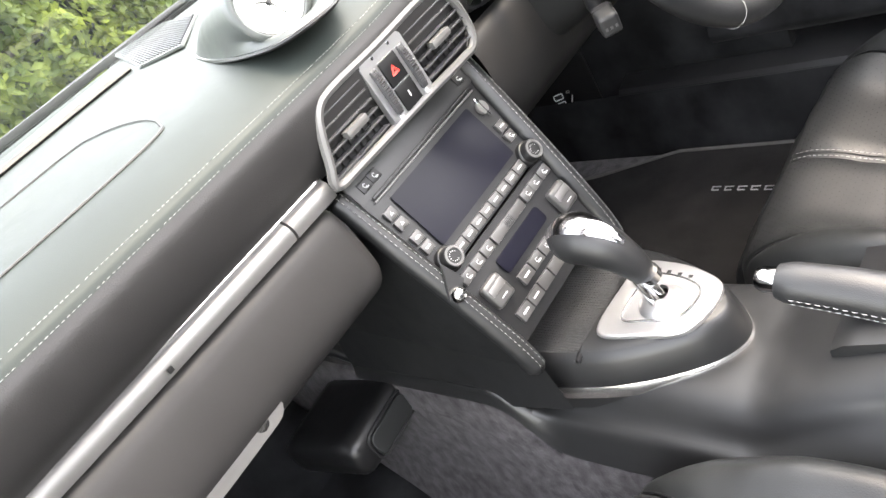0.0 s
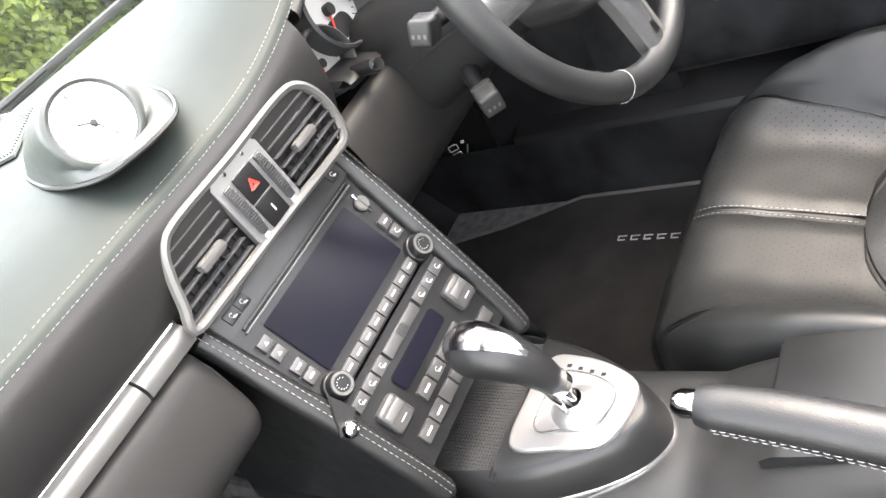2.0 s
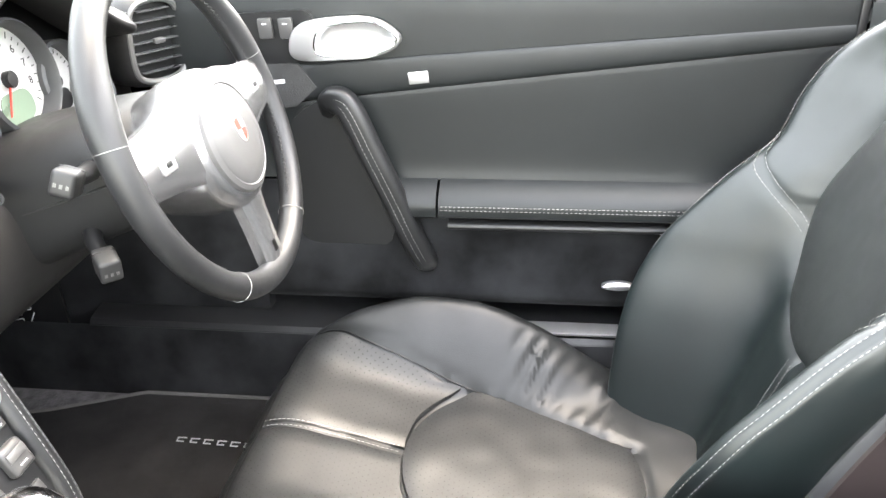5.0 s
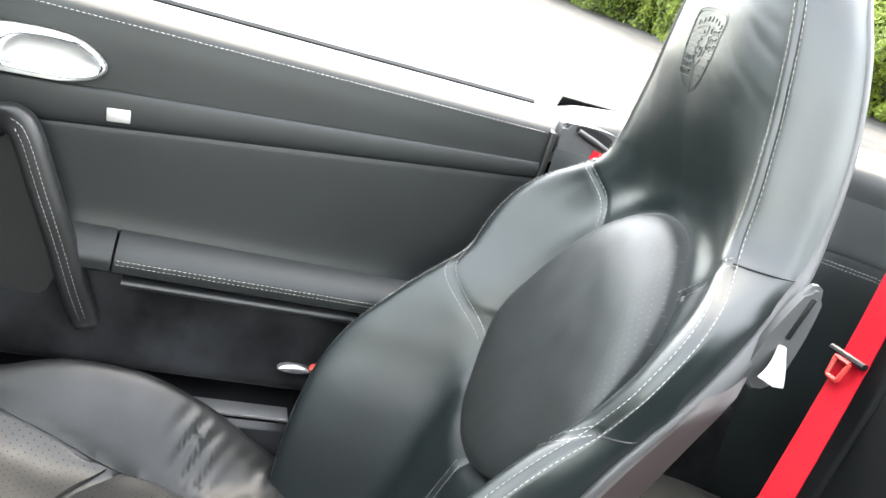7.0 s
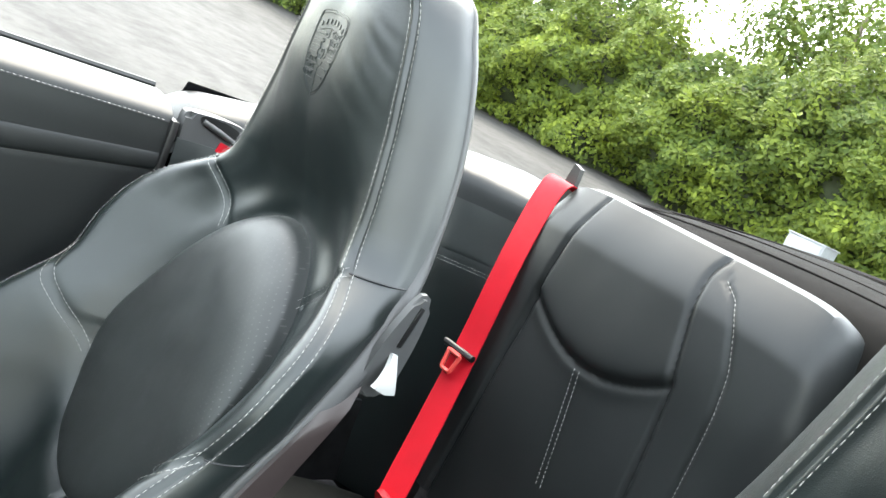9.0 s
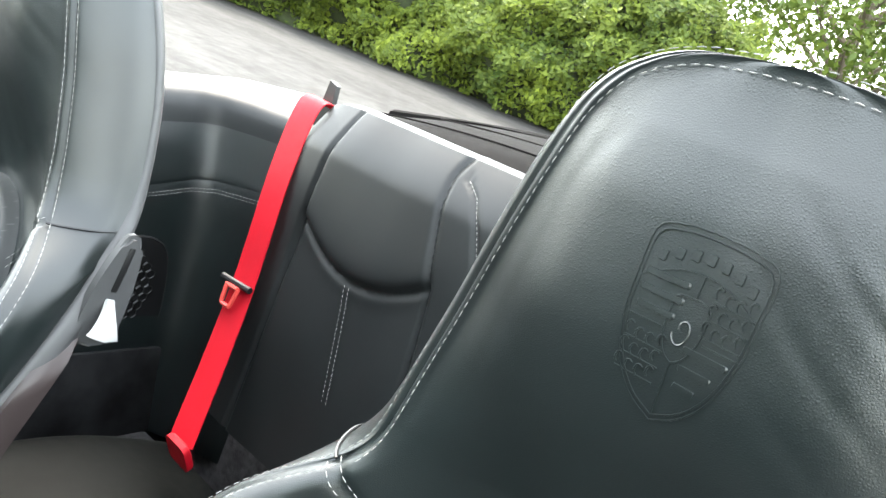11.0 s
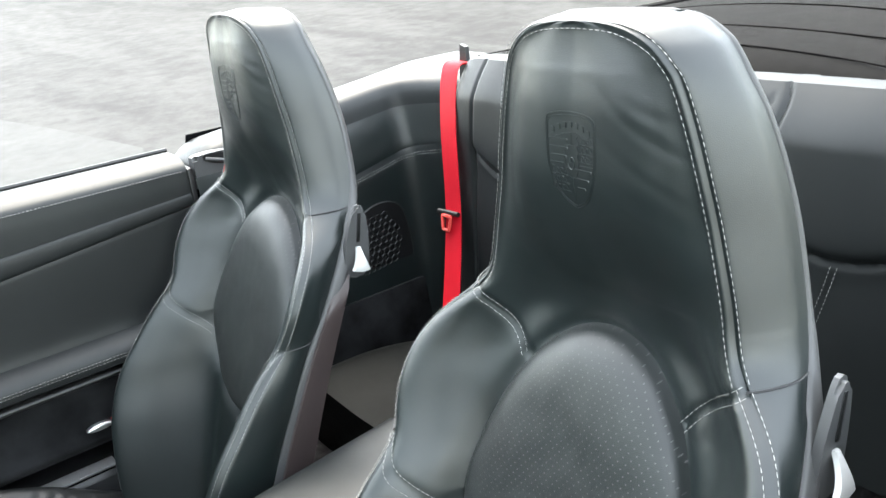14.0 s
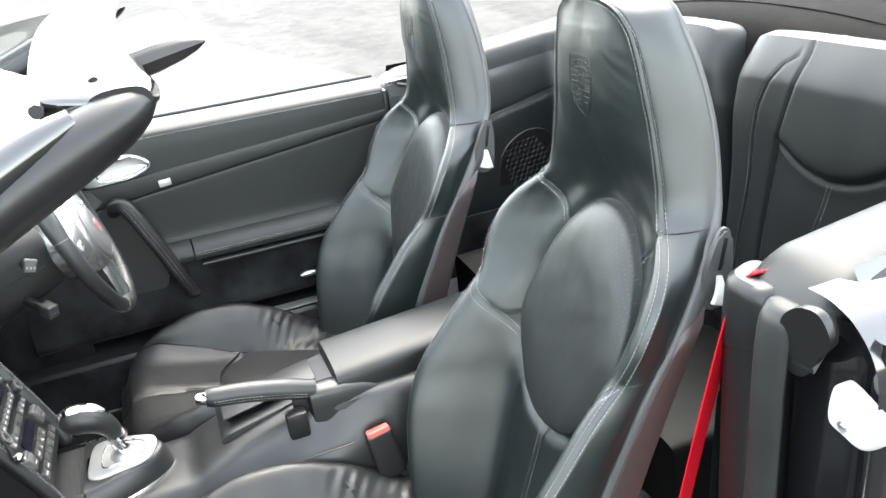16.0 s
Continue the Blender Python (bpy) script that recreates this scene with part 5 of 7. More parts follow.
cluster = thing("instrument_cluster", "overlapping silver dials with red needles under the dash hood", "instrument cluster")
part("backing", prism([(0.15, 0.82), (0.72, 0.82)] + [(x, 0.962 + 0.96 * hood_lift(x)) for x in np.linspace(0.72, 0.15, 30)], 0.004, plane((0, 0.135, 0), (1, 0, 0), (0, 0, 1)), 0), BLACK_PLASTIC, cluster)
for x, z, r, lcd in ((0.215, 0.874, 0.034, 0), (0.272, 0.908, 0.046, 1), (0.372, 0.935, 0.062, 1), (0.474, 0.905, 0.046, 1), (0.535, 0.872, 0.034, 0)):
    dm = plane((x, 0.098 - 0.01 * (r > 0.06), z), (1, 0, 0), (0, 0.16, 1))
    dl = part("dial", disc(r, 0.003, dm, 40, 0), DIAL, cluster, "silver dial face")
    part("bezel", lathe([(r - 0.001, 0.002), (r, 0.024), (r + 0.002, 0.027), (r + 0.005, 0.024), (r + 0.006, -0.006)], dm), SHELL, dl, "grey bezel")
    bm = bmesh.new()
    for k in range(25):
        a = radians(-40 + 11 * k)
        box((0.0012, r * (0.13 if k % 3 == 0 else 0.07), 0.0004), (0, r * 0.86, 0.0033), 0, dm @ pose(0, 0, 0, 0, 0, math.degrees(a) - 90), bm=bm)
    part("scale_marks", bm, BLACK_PLASTIC, dl)
    if r > 0.06:
        for k in range(1, 9):
            a = radians(225 - 30 * k)
            part("numeral", letters(str(k), 0.013, dm @ pose(r * 0.66 * math.cos(a), r * 0.66 * math.sin(a), 0.0033)), BLACK_PLASTIC, dl)
    part("needle", prism([(-0.0016, -0.004), (0.0016, -0.004), (0.0006, r * 0.72), (-0.0006, r * 0.72)], 0.0012, dm @ pose(0, 0, 0.006, 0, 0, 150), 0), RED_MARK, dl, "red needle")
    part("hub", disc(r * 0.16, 0.008, dm @ pose(0, 0, 0.003), 24), BLACK_PLASTIC, dl)
    if lcd:
        part("display", prism(rounded(r * 0.95, r * 0.58, r * 0.26), 0.001, dm @ pose(0, -r * 0.52, 0.003), 0), LCD if r > 0.06 else BLACK_PLASTIC, dl, "small display")
rings = []
for x in np.linspace(0.19, 0.56, 40):
    s = (x - 0.372) / 0.21
    z = 0.845 + 0.018 * s * s
    rings.append([(x, 0.050, z - 0.012), (x, 0.044, z - 0.005), (x, 0.050, z + 0.001), (x, 0.090, z + 0.010), (x, 0.10, z + 0.004)])
part("lower_lip", loft(rings, closed=False), BLACK_PLASTIC, cluster, "satin ledge below the dials")
for x in (0.222,):
    part("trip_knob", tube([(x, 0.060, 0.852), (x - 0.012, 0.016, 0.858)], [0.008, 0.0085], 16), BLACK_PLASTIC, cluster)
    part("trip_button", tube([(x - 0.012, 0.018, 0.8575), (x - 0.0135, 0.010, 0.8590)], 0.0065, 16), CHROME, cluster)

# ---- steering wheel ----
wheel = thing("steering_wheel", "three-spoke leather steering wheel with silver spokes and hub", "steering wheel")
WM = plane((0.352, -0.157, 0.889), (1, 0, 0), (0, math.sin(radians(18)), math.cos(radians(18))))
WR = 0.185
ring = []
for a in np.linspace(0, 2 * math.pi, 96, endpoint=False):
    ring.append(WM @ Vector((WR * math.cos(a), WR * math.sin(a), 0)))
rr = np.array([0.0155 + 0.0022 * max(math.exp(-((((math.degrees(a) - t + 180) % 360) - 180) / 15) ** 2) for t in (25, 155)) for a in np.linspace(0, 2 * math.pi, 96, endpoint=False)])
rim = part("rim", tube([tuple(p) for p in ring], rr, 18, closed=True), WRAP, wheel, "smooth black leather rim")
for a in (-122, -58, 12, 168):
    p = [WM @ Vector(((WR + 0.0165 * math.cos(b)) * math.cos(radians(a)), (WR + 0.0165 * math.cos(b)) * math.sin(radians(a)), 0.0165 * math.sin(b))) for b in np.linspace(0, 2 * math.pi, 20, endpoint=False)]
    part("seam", tube([tuple(q) for q in p], 0.00035, 5, closed=True), THREAD, rim)
inner = [tuple(WM @ Vector(((WR - 0.0158) * math.cos(a), (WR - 0.0158) * math.sin(a), 0.002 + 0.003 * (k % 2)))) for k, a in enumerate(np.linspace(-0.9, 4.0, 260))]
part("lacing", tube(inner, 0.0009, 5), RUBBER, rim)
hubr = [(0.0, 0.018), (0.050, 0.017), (0.060, 0.014), (0.066, 0.008), (0.068, 0.0), (0.066, -0.03), (0.058, -0.06), (0.0, -0.06)]
part("hub", lathe(hubr, WM @ pose(0, -0.018, 0.004) @ Matrix.Scale(1.2, 4), 56), SILVER, wheel, "silver hub ring")
pad = part("airbag_cover", lathe([(0.0, 0.027), (0.030, 0.0262), (0.044, 0.0235), (0.048, 0.0205), (0.0495, 0.0215), (0.054, 0.019), (0.0565, 0.013), (0.0565, 0.004)], WM @ pose(0, -0.018, 0.004) @ Matrix.Scale(1.2, 4), 56), HUB_GREY, wheel, "round satin grey airbag cover")
sh = shield(0.024, 0.031)
part("badge", prism([tuple(p) for p in sh], 0.0015, WM @ pose(0, -0.014, 0.0352), 0.0006), ALUMINIUM, pad, "small plain shield badge")
for qx, qy in ((-1, 1), (1, -1)):
    q = np.array([p for p in shield(0.021, 0.027) if p[0] * qx > 0 and p[1] * qy > 0])
    part("quarter", prism([(0, 0.0)] + [tuple(p) for p in sorted(q.tolist(), key=lambda p: math.atan2(p[1], p[0]) % (2 * math.pi))], 0.0004, WM @ pose(0, -0.014, 0.0367), 0), RED_MARK, pad)


def spoke(a0, w0, w1, parent):
    """A dished silver spoke from the hub to the rim."""
    rings = []
    for s in np.linspace(0, 1, 10):
        d = 0.052 + (WR - 0.008 - 0.052) * s
        w = w0 + (w1 - w0) * s + 0.010 * math.sin(s * math.pi) * -0.4
        lift = 0.002 + 0.010 * (1 - s)
        rings.append([WM @ (Matrix.Rotation(radians(a0), 4, "Z") @ Vector((d, y, z + lift))) for y, z in ((-w, -0.012), (-w, 0.0), (-w * 0.7, 0.006), (0, 0.0075), (w * 0.7, 0.006), (w, 0.0), (w, -0.012), (0, -0.014))])
    return part("spoke", loft(rings, caps=(True, True)), SILVER, parent, "polished silver spoke")


for a, w0, w1 in ((2, 0.052, 0.030), (178, 0.052, 0.030)):
    sp = spoke(a, w0, w1, wheel)
    part("shift_switch", box((0.026, 0.018, 0.008), (0.128, 0.004, 0.011), 0.003, WM @ pose(0, 0, 0, 0, 0, a)), ALUMINIUM, sp, "silver shift switch")
    part("switch_recess", box((0.010, 0.006, 0.002), (0.130, 0.004, 0.0152), 0.001, WM @ pose(0, 0, 0, 0, 0, a)), BLACK_PLASTIC, sp)
spoke(-90, 0.036, 0.023, wheel)
part("spoke_slot", box((0.012, 0.060, 0.006), (0, -0.135, 0.0085), 0.005, WM), BLACK_PLASTIC, wheel)
rings = []
for d, rx, ry in ((0.050, 0.050, 0.040), (0.056, 0.068, 0.054), (0.072, 0.080, 0.064), (0.115, 0.088, 0.070), (0.17, 0.096, 0.074), (0.24, 0.102, 0.080)):
    rings.append([WM @ Vector((rx * math.copysign(abs(math.cos(b)) ** 0.6, math.cos(b)), ry * math.copysign(abs(math.sin(b)) ** 0.6, math.sin(b)) - 0.008, -d)) for b in np.linspace(0, 2 * math.pi, 40, endpoint=False)])
shroud = part("column_shroud", loft(rings, caps=(True, False)), COLUMN, wheel, "black column shroud")
part("shroud_joint", tube([WM @ Vector((-0.0895 - 0.008 * k / 9, -0.010, -0.075 - 0.014 * k)) for k in range(10)], 0.0012, 5), RUBBER, shroud)


def stalk(root, elbow, end, name):
    ob = thing(name, "grey control stalk on the steering column", "stalk", "column stalks")
    part("arm", tube(spline([root, elbow, end], 14), np.linspace(0.012, 0.0085, 14), 14), BLACK_PLASTIC, ob)
    d = Vector(end) - Vector(elbow)
    m = plane(end, d.normalized(), (0.3, 0.9, 0.2))
    part("head", box((0.032, 0.024, 0.027), (0.008, 0, 0), 0.005, m, 3), STALK, ob, "square grey stalk head")
    part("head_joint", box((0.0014, 0.0246, 0.0276), (0.002, 0, 0), 0.0006, m), BLACK_PLASTIC, ob)
    bm = bmesh.new()
    for k in range(3):
        box((0.0005, 0.003, 0.004), (0.0245, -0.006 + 0.006 * k, 0.002), 0, m, bm=bm)
    part("marks", bm, TRIM, ob)


stalk((0.292, -0.045, 0.862), (0.25, -0.065, 0.872), (0.205, -0.075, 0.882), "wiper_stalk")
stalk((0.300, -0.03, 0.800), (0.262, -0.045, 0.790), (0.232, -0.072, 0.780), "cruise_stalk")

# ---- floor, tunnel and footwells ----
solo("floor", box((1.36, 2.35, 0.05), (0, -0.45, 0.165), 0.0), CARPET, "dark carpeted car floor", "floor", kind="structure", smooth=False)
# toe boards, firewall
solo("firewall", box((1.42, 0.05, 0.66), (0, 0.66, 0.48), 0.0), SUEDE, "dark carpeted firewall", "firewall", kind="structure", smooth=False)
for sx in (-1, 1):
    bm = bmesh.new()
    pts = [(0.20, 0.192), (0.46, 0.30), (0.64, 0.52), (0.64, 0.192)]
    rings = [[(x, y, z) for y, z in pts] for x in (sx * 0.14, sx * 0.68)]
    solo("toe_board", loft(rings, caps=(True, True)), SUEDE, "dark carpeted toe board", "floor", kind="structure", smooth=False)
    # side wall of the footwell below the dash
    solo("footwell_side", box((0.03, 0.75, 0.62), (sx * 0.695, 0.31, 0.50), 0.004), SUEDE, "dark suede footwell side", "wall", kind="structure")

# driver's mat
mat_ob = thing("floor_mat", "charcoal carpet floor mat with a raised edge", "floor mat")
solo("footwell_floor", box((0.50, 0.72, 0.11), (0.368, 0.145, 0.2425), 0.01), CARPET, "dark carpeted footwell floor", "floor", kind="structure")
outline = [(0.15, 0.46), (0.47, 0.465), (0.513, 0.415), (0.545, 0.303), (0.605, 0.16), (0.606, -0.05), (0.606, -0.18), (0.15, -0.18)]
part("carpet_top", prism(outline, 0.010, pose(0, 0, 0.297), 0.003), MAT, mat_ob)
part("binding", tube([(x, y, 0.306) for x, y in even([*outline, outline[0]], 0.02)], 0.0045, 6, closed=True), material("grey_mat_binding", (0.05, 0.048, 0.046), 0.7, vary=0.2, scale=40), mat_ob, "grey bound edge")
bm = bmesh.new()
for k in range(7):
    y = 0.044 - k * 0.0232
    box((0.0022, 0.016, 0.0012), (0.493 - 0.001 * k, y, 0.3082), 0.0003, bm=bm)
    box((0.0022, 0.0125, 0.0012), (0.484 - 0.001 * k, y, 0.3082), 0.0003, bm=bm)
    box((0.009, 0.002, 0.0012), (0.4885 - 0.001 * k, y + 0.006, 0.3082), 0.0003, bm=bm)
lettering = part("woven_bars", bm, material("grey_woven_thread", (0.20, 0.20, 0.20), 0.8, vary=0.2, scale=40), mat_ob, "row of pale woven bars")

# footrest and pedals area
rest = thing("foot_rest", "dark rubber foot rest panel with a pale pictogram", "foot rest")
part("panel", prism(rounded(0.20, 0.30, 0.02), 0.012, plane((0.30, 0.46, 0.42), (1, 0, 0), (0, 0.42, 0.9)), 0.004), RUBBER, rest)
part("side_panel", prism(rounded(0.16, 0.34, 0.02), 0.008, plane((0.655, 0.40, 0.36), (0.3, -0.95, 0), (0, 0, 1)), 0.003), BLACK_PLASTIC, rest)
bm = bmesh.new()
pm = plane((0.648, 0.385, 0.430), (0.45, -0.87, 0), (0, 0, 1))
for dx, dz, w, h in ((-0.012, 0.010, 0.018, 0.012), (-0.012, -0.008, 0.018, 0.010), (0.010, 0.014, 0.006, 0.004)):
    tube([pm @ Vector((dx + x, dz + y, 0.002)) for x, y in rounded(w, h, 0.003)], 0.0011, 5, closed=True, bm=bm)
tube([pm @ Vector((0.008 + 0.002 * k, -0.012 + 0.004 * k, 0.002)) for k in range(5)], 0.0012, 5, bm=bm)
part("pictogram", bm, MARK, rest, "pale printed pictogram")

# ---- tunnel and centre console ----
console = thing("centre_console", "satin black centre console with silver edge and armrest", "console")


def tunnel_row(y):
    w = 0.106 + 0.012 * float(np.clip((-y - 0.15) / 0.35, 0, 1))
    top = 0.500 + 0.090 * float(np.clip((-y - 0.27) / 0.30, 0, 1)) ** 0.8
    foot = 0.410 + 0.08 / (1 + math.exp(-(y - 0.005) / 0.012))
    return w, top, foot


def tunnel_ring(y):
    w, top, foot = tunnel_row(y)
    scoop = 0.035 * float(np.clip((-y - 0.27) / 0.12, 0, 1)) * float(np.clip((0.62 + y) / 0.1, 0, 1))
    return [(x, y, z) for x, z in spline([(-w - 0.020, foot), (-w - 0.013, foot + 0.02), (-w - 0.004, 0.5 * (foot + top) - 0.3 * scoop), (-w + 0.012 + scoop * 0.6, top - 0.035), (-w + 0.034 + scoop * 0.5, top - 0.008), (-0.03, top), (0.03, top), (w - 0.022, top - 0.004), (w - 0.002, top - 0.035), (w + 0.010, 0.5 * (foot + top)), (w + 0.020, foot)], 44)]


part("tunnel", loft([tunnel_ring(y) for y in np.linspace(0.30, -1.02, 80)], closed=False), PLASTIC, console)
for sx in (-1, 1):
    part("tunnel_carpet", loft([[(sx * x, y, z) for x, z in spline([(tunnel_row(y)[0] - 0.004, tunnel_row(y)[2] + 0.004), (tunnel_row(y)[0] + 0.0185, tunnel_row(y)[2] - 0.004), (tunnel_row(y)[0] + 0.030, 0.34), (tunnel_row(y)[0] + 0.05, 0.24), (tunnel_row(y)[0] + 0.08, 0.188)], 16)] for y in np.linspace(0.62, -1.02, 130)], closed=False), CARPET, console, "fluffy dark carpet on the tunnel")
part("side_pocket_line", tube([(-tunnel_row(y)[0] - 0.006, y, z) for y, z in spline([(-0.56, 0.505), (-0.42, 0.500), (-0.33, 0.488), (-0.29, 0.465), (-0.31, 0.440), (-0.40, 0.432), (-0.55, 0.432)], 40)], 0.0012, 5), BLACK_PLASTIC, console)
# sculpted top round the selector
CX = 0.008
edge = [(-0.112, 0.03), (-0.106, -0.03), (-0.098, -0.08), (-0.085, -0.13), (-0.060, -0.185), (-0.032, -0.222), (0.0, -0.237)]
edge = spline([*edge, *[(-x, y) for x, y in edge[-2::-1]]], 80)


def shifted(points, k, ky=None):
    return [(CX + x * k, -0.10 + (y + 0.10) * (ky or k)) for x, y in points]


rings = [[(x, y, z) for x, y in shifted(edge, k, ky)] for k, ky, z in ((1.0, 1.0, 0.470), (1.0, 1.0, 0.503), (0.985, 0.985, 0.515), (0.93, 0.95, 0.533), (0.87, 0.91, 0.5435), (0.83, 0.89, 0.5455), (0.825, 0.885, 0.530))]
part("selector_surround", loft(rings, closed=False), PLASTIC, console, "domed dark surround of the gear selector")
rings = [[(x, min(y, -0.086), z) for x, y in shifted(edge, k, ky)] for k, ky, z in ((0.83, 0.89, 0.5458), (0.78, 0.84, 0.548), (0.5, 0.6, 0.5485), (0.2, 0.4, 0.548))]
part("selector_deck", loft(rings, closed=False), PLASTIC, console)
rb = [[(CX + x * k, -0.10 + (y + 0.10) * k, z) for k, z in ((0.998, 0.5045), (1.012, 0.502), (1.024, 0.496), (1.026, 0.489), (1.0, 0.487))] for x, y in edge]
part("silver_edge", loft(rb), SILVER, console, "curved silver edge strip")
part("tray_mat", box((0.170, 0.115, 0.004), (0.004, -0.030, 0.537), 0.001), GREY_MESH, console, "ribbed grey rubber tray mat")
bm = bmesh.new()
for k in range(28):
    box((0.166, 0.0016, 0.0016), (0.004, -0.084 + 0.004 * k, 0.5392), 0, bm=bm)
for k in range(42):
    box((0.0016, 0.112, 0.0016), (-0.078 + 0.004 * k, -0.030, 0.5394), 0, bm=bm)
part("mat_ribs", bm, GREY_MESH, console, "fine woven ribs of the tray mat")["kind"] = "stuff"
part("tray_back", box((0.19, 0.010, 0.10), (0.004, 0.032, 0.575), 0.002), BLACK_PLASTIC, console)
part("tray_lip", tube([(x, -0.087, 0.5425) for x in np.linspace(-0.085, 0.092, 8)], 0.0025, 6), BLACK_PLASTIC, console)

gear = thing("gear_selector", "leather and chrome gear selector on a polished plate", "gear lever")
plate_o = smooth_loop([(-0.049, -0.098), (-0.047, -0.150), (-0.036, -0.196), (0.000, -0.214), (0.034, -0.212), (0.054, -0.180), (0.064, -0.14), (0.060, -0.105), (0.006, -0.094)], 70)
gp = part("plate", pillow([tuple(p) for p in plate_o], 0.006, pose(0, 0, 0.547), 0.003), ALUMINIUM, gear, "polished aluminium plate")
gate = [(p[0] * 0.62 + 0.002, -0.160 + (p[1] + 0.160) * 0.62) for p in plate_o]
part("gate", prism(gate, 0.0015, pose(0, 0, 0.553), 0), ALUMINIUM, gp)
part("gate_rim", tube([(x, y, 0.5545) for x, y in gate], 0.0013, 6, closed=True), SILVER, gp)
for k in range(4):
    part("position_mark", box((0.004, 0.005, 0.0006), (0.050 - 0.003 * k, -0.132 - 0.014 * k, 0.5532), 0), BLACK_PLASTIC, gp)
for dx, dy in ((-0.008, 0.0), (0.008, 0.0), (0.0, 0.008), (0.0, -0.008)):
    part("shaft_rod", tube([(dx, -0.158 + dy, 0.553), (dx - 0.003, -0.151 + dy, 0.585), (0.6 * dx - 0.006, -0.143 + 0.6 * dy, 0.615)], [0.0046, 0.0042, 0.004], 12), CHROME, gear, "chrome shaft rod")
part("shaft_core", tube([(0.0, -0.158, 0.552), (-0.004, -0.150, 0.600)], 0.0065, 16), ALUMINIUM, gear)
part("shaft_foot", lathe([(0.027, 0.0), (0.026, 0.003), (0.020, 0.007), (0.014, 0.009), (0.012, 0.016)], pose(0, -0.158, 0.553), 36), ALUMINIUM, gear, "dished silver foot")
kp = spline([(-0.003, -0.157, 0.598), (-0.005, -0.149, 0.618), (-0.008, -0.136, 0.638), (-0.010, -0.119, 0.651), (-0.010, -0.102, 0.656), (-0.010, -0.087, 0.654), (-0.010, -0.075, 0.648)], 40)
KR = np.interp(np.linspace(0, 1, 40), [0, 0.08, 0.22, 0.4, 0.6, 0.76, 0.88, 0.95, 1], [0.0130, 0.0155, 0.0190, 0.0240, 0.0275, 0.0270, 0.0225, 0.0150, 0.004])
part("knob", tube(kp, KR, 26), WRAP, gear, "black leather knob")
tang = np.gradient(kp, axis=0)
tang /= np.linalg.norm(tang, axis=1)[:, None]
above = np.cross(tang, (1.0, 0, 0))
above *= np.sign(above[:, 2:3])
# a chrome blade let into the knob's back, wider at its head
rings = []
for k in range(12, 38):
    s0 = (k - 12) / 25
    half = (0.25 + 0.75 * math.sin(min(1, s0 * 1.5) * math.pi / 2)) * 0.74
    rings.append([kp[k] + KR[k] * f * (math.sin(a) * np.array([1.0, 0, 0]) + math.cos(a) * above[k]) for f, a in [(0.96, -half)] + [(1.045, b) for b in np.linspace(-half * 0.93, half * 0.93, 11)] + [(0.96, half)]])
cap = part("knob_cap", loft(rings, closed=False), KNOB_CHROME, gear, "chrome blade on the knob's back")
part("cap_rim", tube(np.array([r[0] for r in rings] + [r[-1] for r in rings[::-1]]), 0.0008, 6, closed=True), ALUMINIUM, cap)
rings = []
for k in range(14, 22):
    half = 0.30 * math.sin((k - 13) / 9 * math.pi)
    rings.append([kp[k] + KR[k] * f * (math.sin(a) * np.array([1.0, 0, 0]) + math.cos(a) * above[k]) for f, a in [(1.0, -half)] + [(1.13, b) for b in np.linspace(-half * 0.85, half * 0.85, 7)] + [(1.0, half)]])
part("release_button", loft(rings, closed=False, caps=(True, True)), ALUMINIUM, gear, "silver release button")
part("collar", tube([(-0.002, -0.1600, 0.594), (-0.004, -0.1590, 0.603)], 0.0138, 24), CHROME, gear)

brake = thing("hand_brake", "leather-wrapped handbrake lever with a chrome button", "handbrake")
hp = spline([(-0.050, -0.322, 0.646), (-0.051, -0.385, 0.637), (-0.053, -0.455, 0.621), (-0.055, -0.515, 0.602)], 30)
part("grip", tube(hp, np.interp(np.linspace(0, 1, 30), [0, 0.05, 0.3, 0.7, 1], [0.015, 0.018, 0.0195, 0.0205, 0.019]), 18), WRAP, brake, "stitched leather grip")
part("button", tube([(-0.050, -0.328, 0.6455), (-0.050, -0.310, 0.648), (-0.050, -0.304, 0.649)], [0.0115, 0.0115, 0.008], 20), CHROME, brake, "chrome release button")
gr = np.interp(np.linspace(0, 1, 30), [0, 0.05, 0.3, 0.7, 1], [0.015, 0.018, 0.0195, 0.0205, 0.019])
st = [hp + gr[:, None] * 1.01 * np.array([-math.cos(a), 0, math.sin(a)]) for a in (-0.02, -0.34)]
part("stitching", sewn([s[2:28] for s in st], [(-0.98, 0, -0.15)] * 2, r=0.00045, lift=0.0003), THREAD, brake)
part("lever_foot", box((0.020, 0.05, 0.05), (-0.055, -0.495, 0.580), 0.008), BLACK_PLASTIC, brake)
# the moulding that the lever rises from
rings = []
for y, z, w in ((-0.498, 0.596, 0.012), (-0.503, 0.606, 0.021), (-0.53, 0.609, 0.026), (-0.57, 0.607, 0.027), (-0.61, 0.598, 0.027), (-0.645, 0.582, 0.026), (-0.68, 0.556, 0.024), (-0.71, 0.525, 0.020)):
    rings.append([(-0.056 + a * w, y, z + b) for a, b in spline([(-1.25, -0.10), (-1.15, -0.05), (-1.0, -0.014), (-0.75, -0.003), (0, 0.002), (0.75, -0.003), (1.0, -0.014), (1.1, -0.08)], 24)])
fair = part("brake_fairing", loft(rings, closed=False, caps=(True, True)), PLASTIC, console, "dark moulding behind the handbrake")
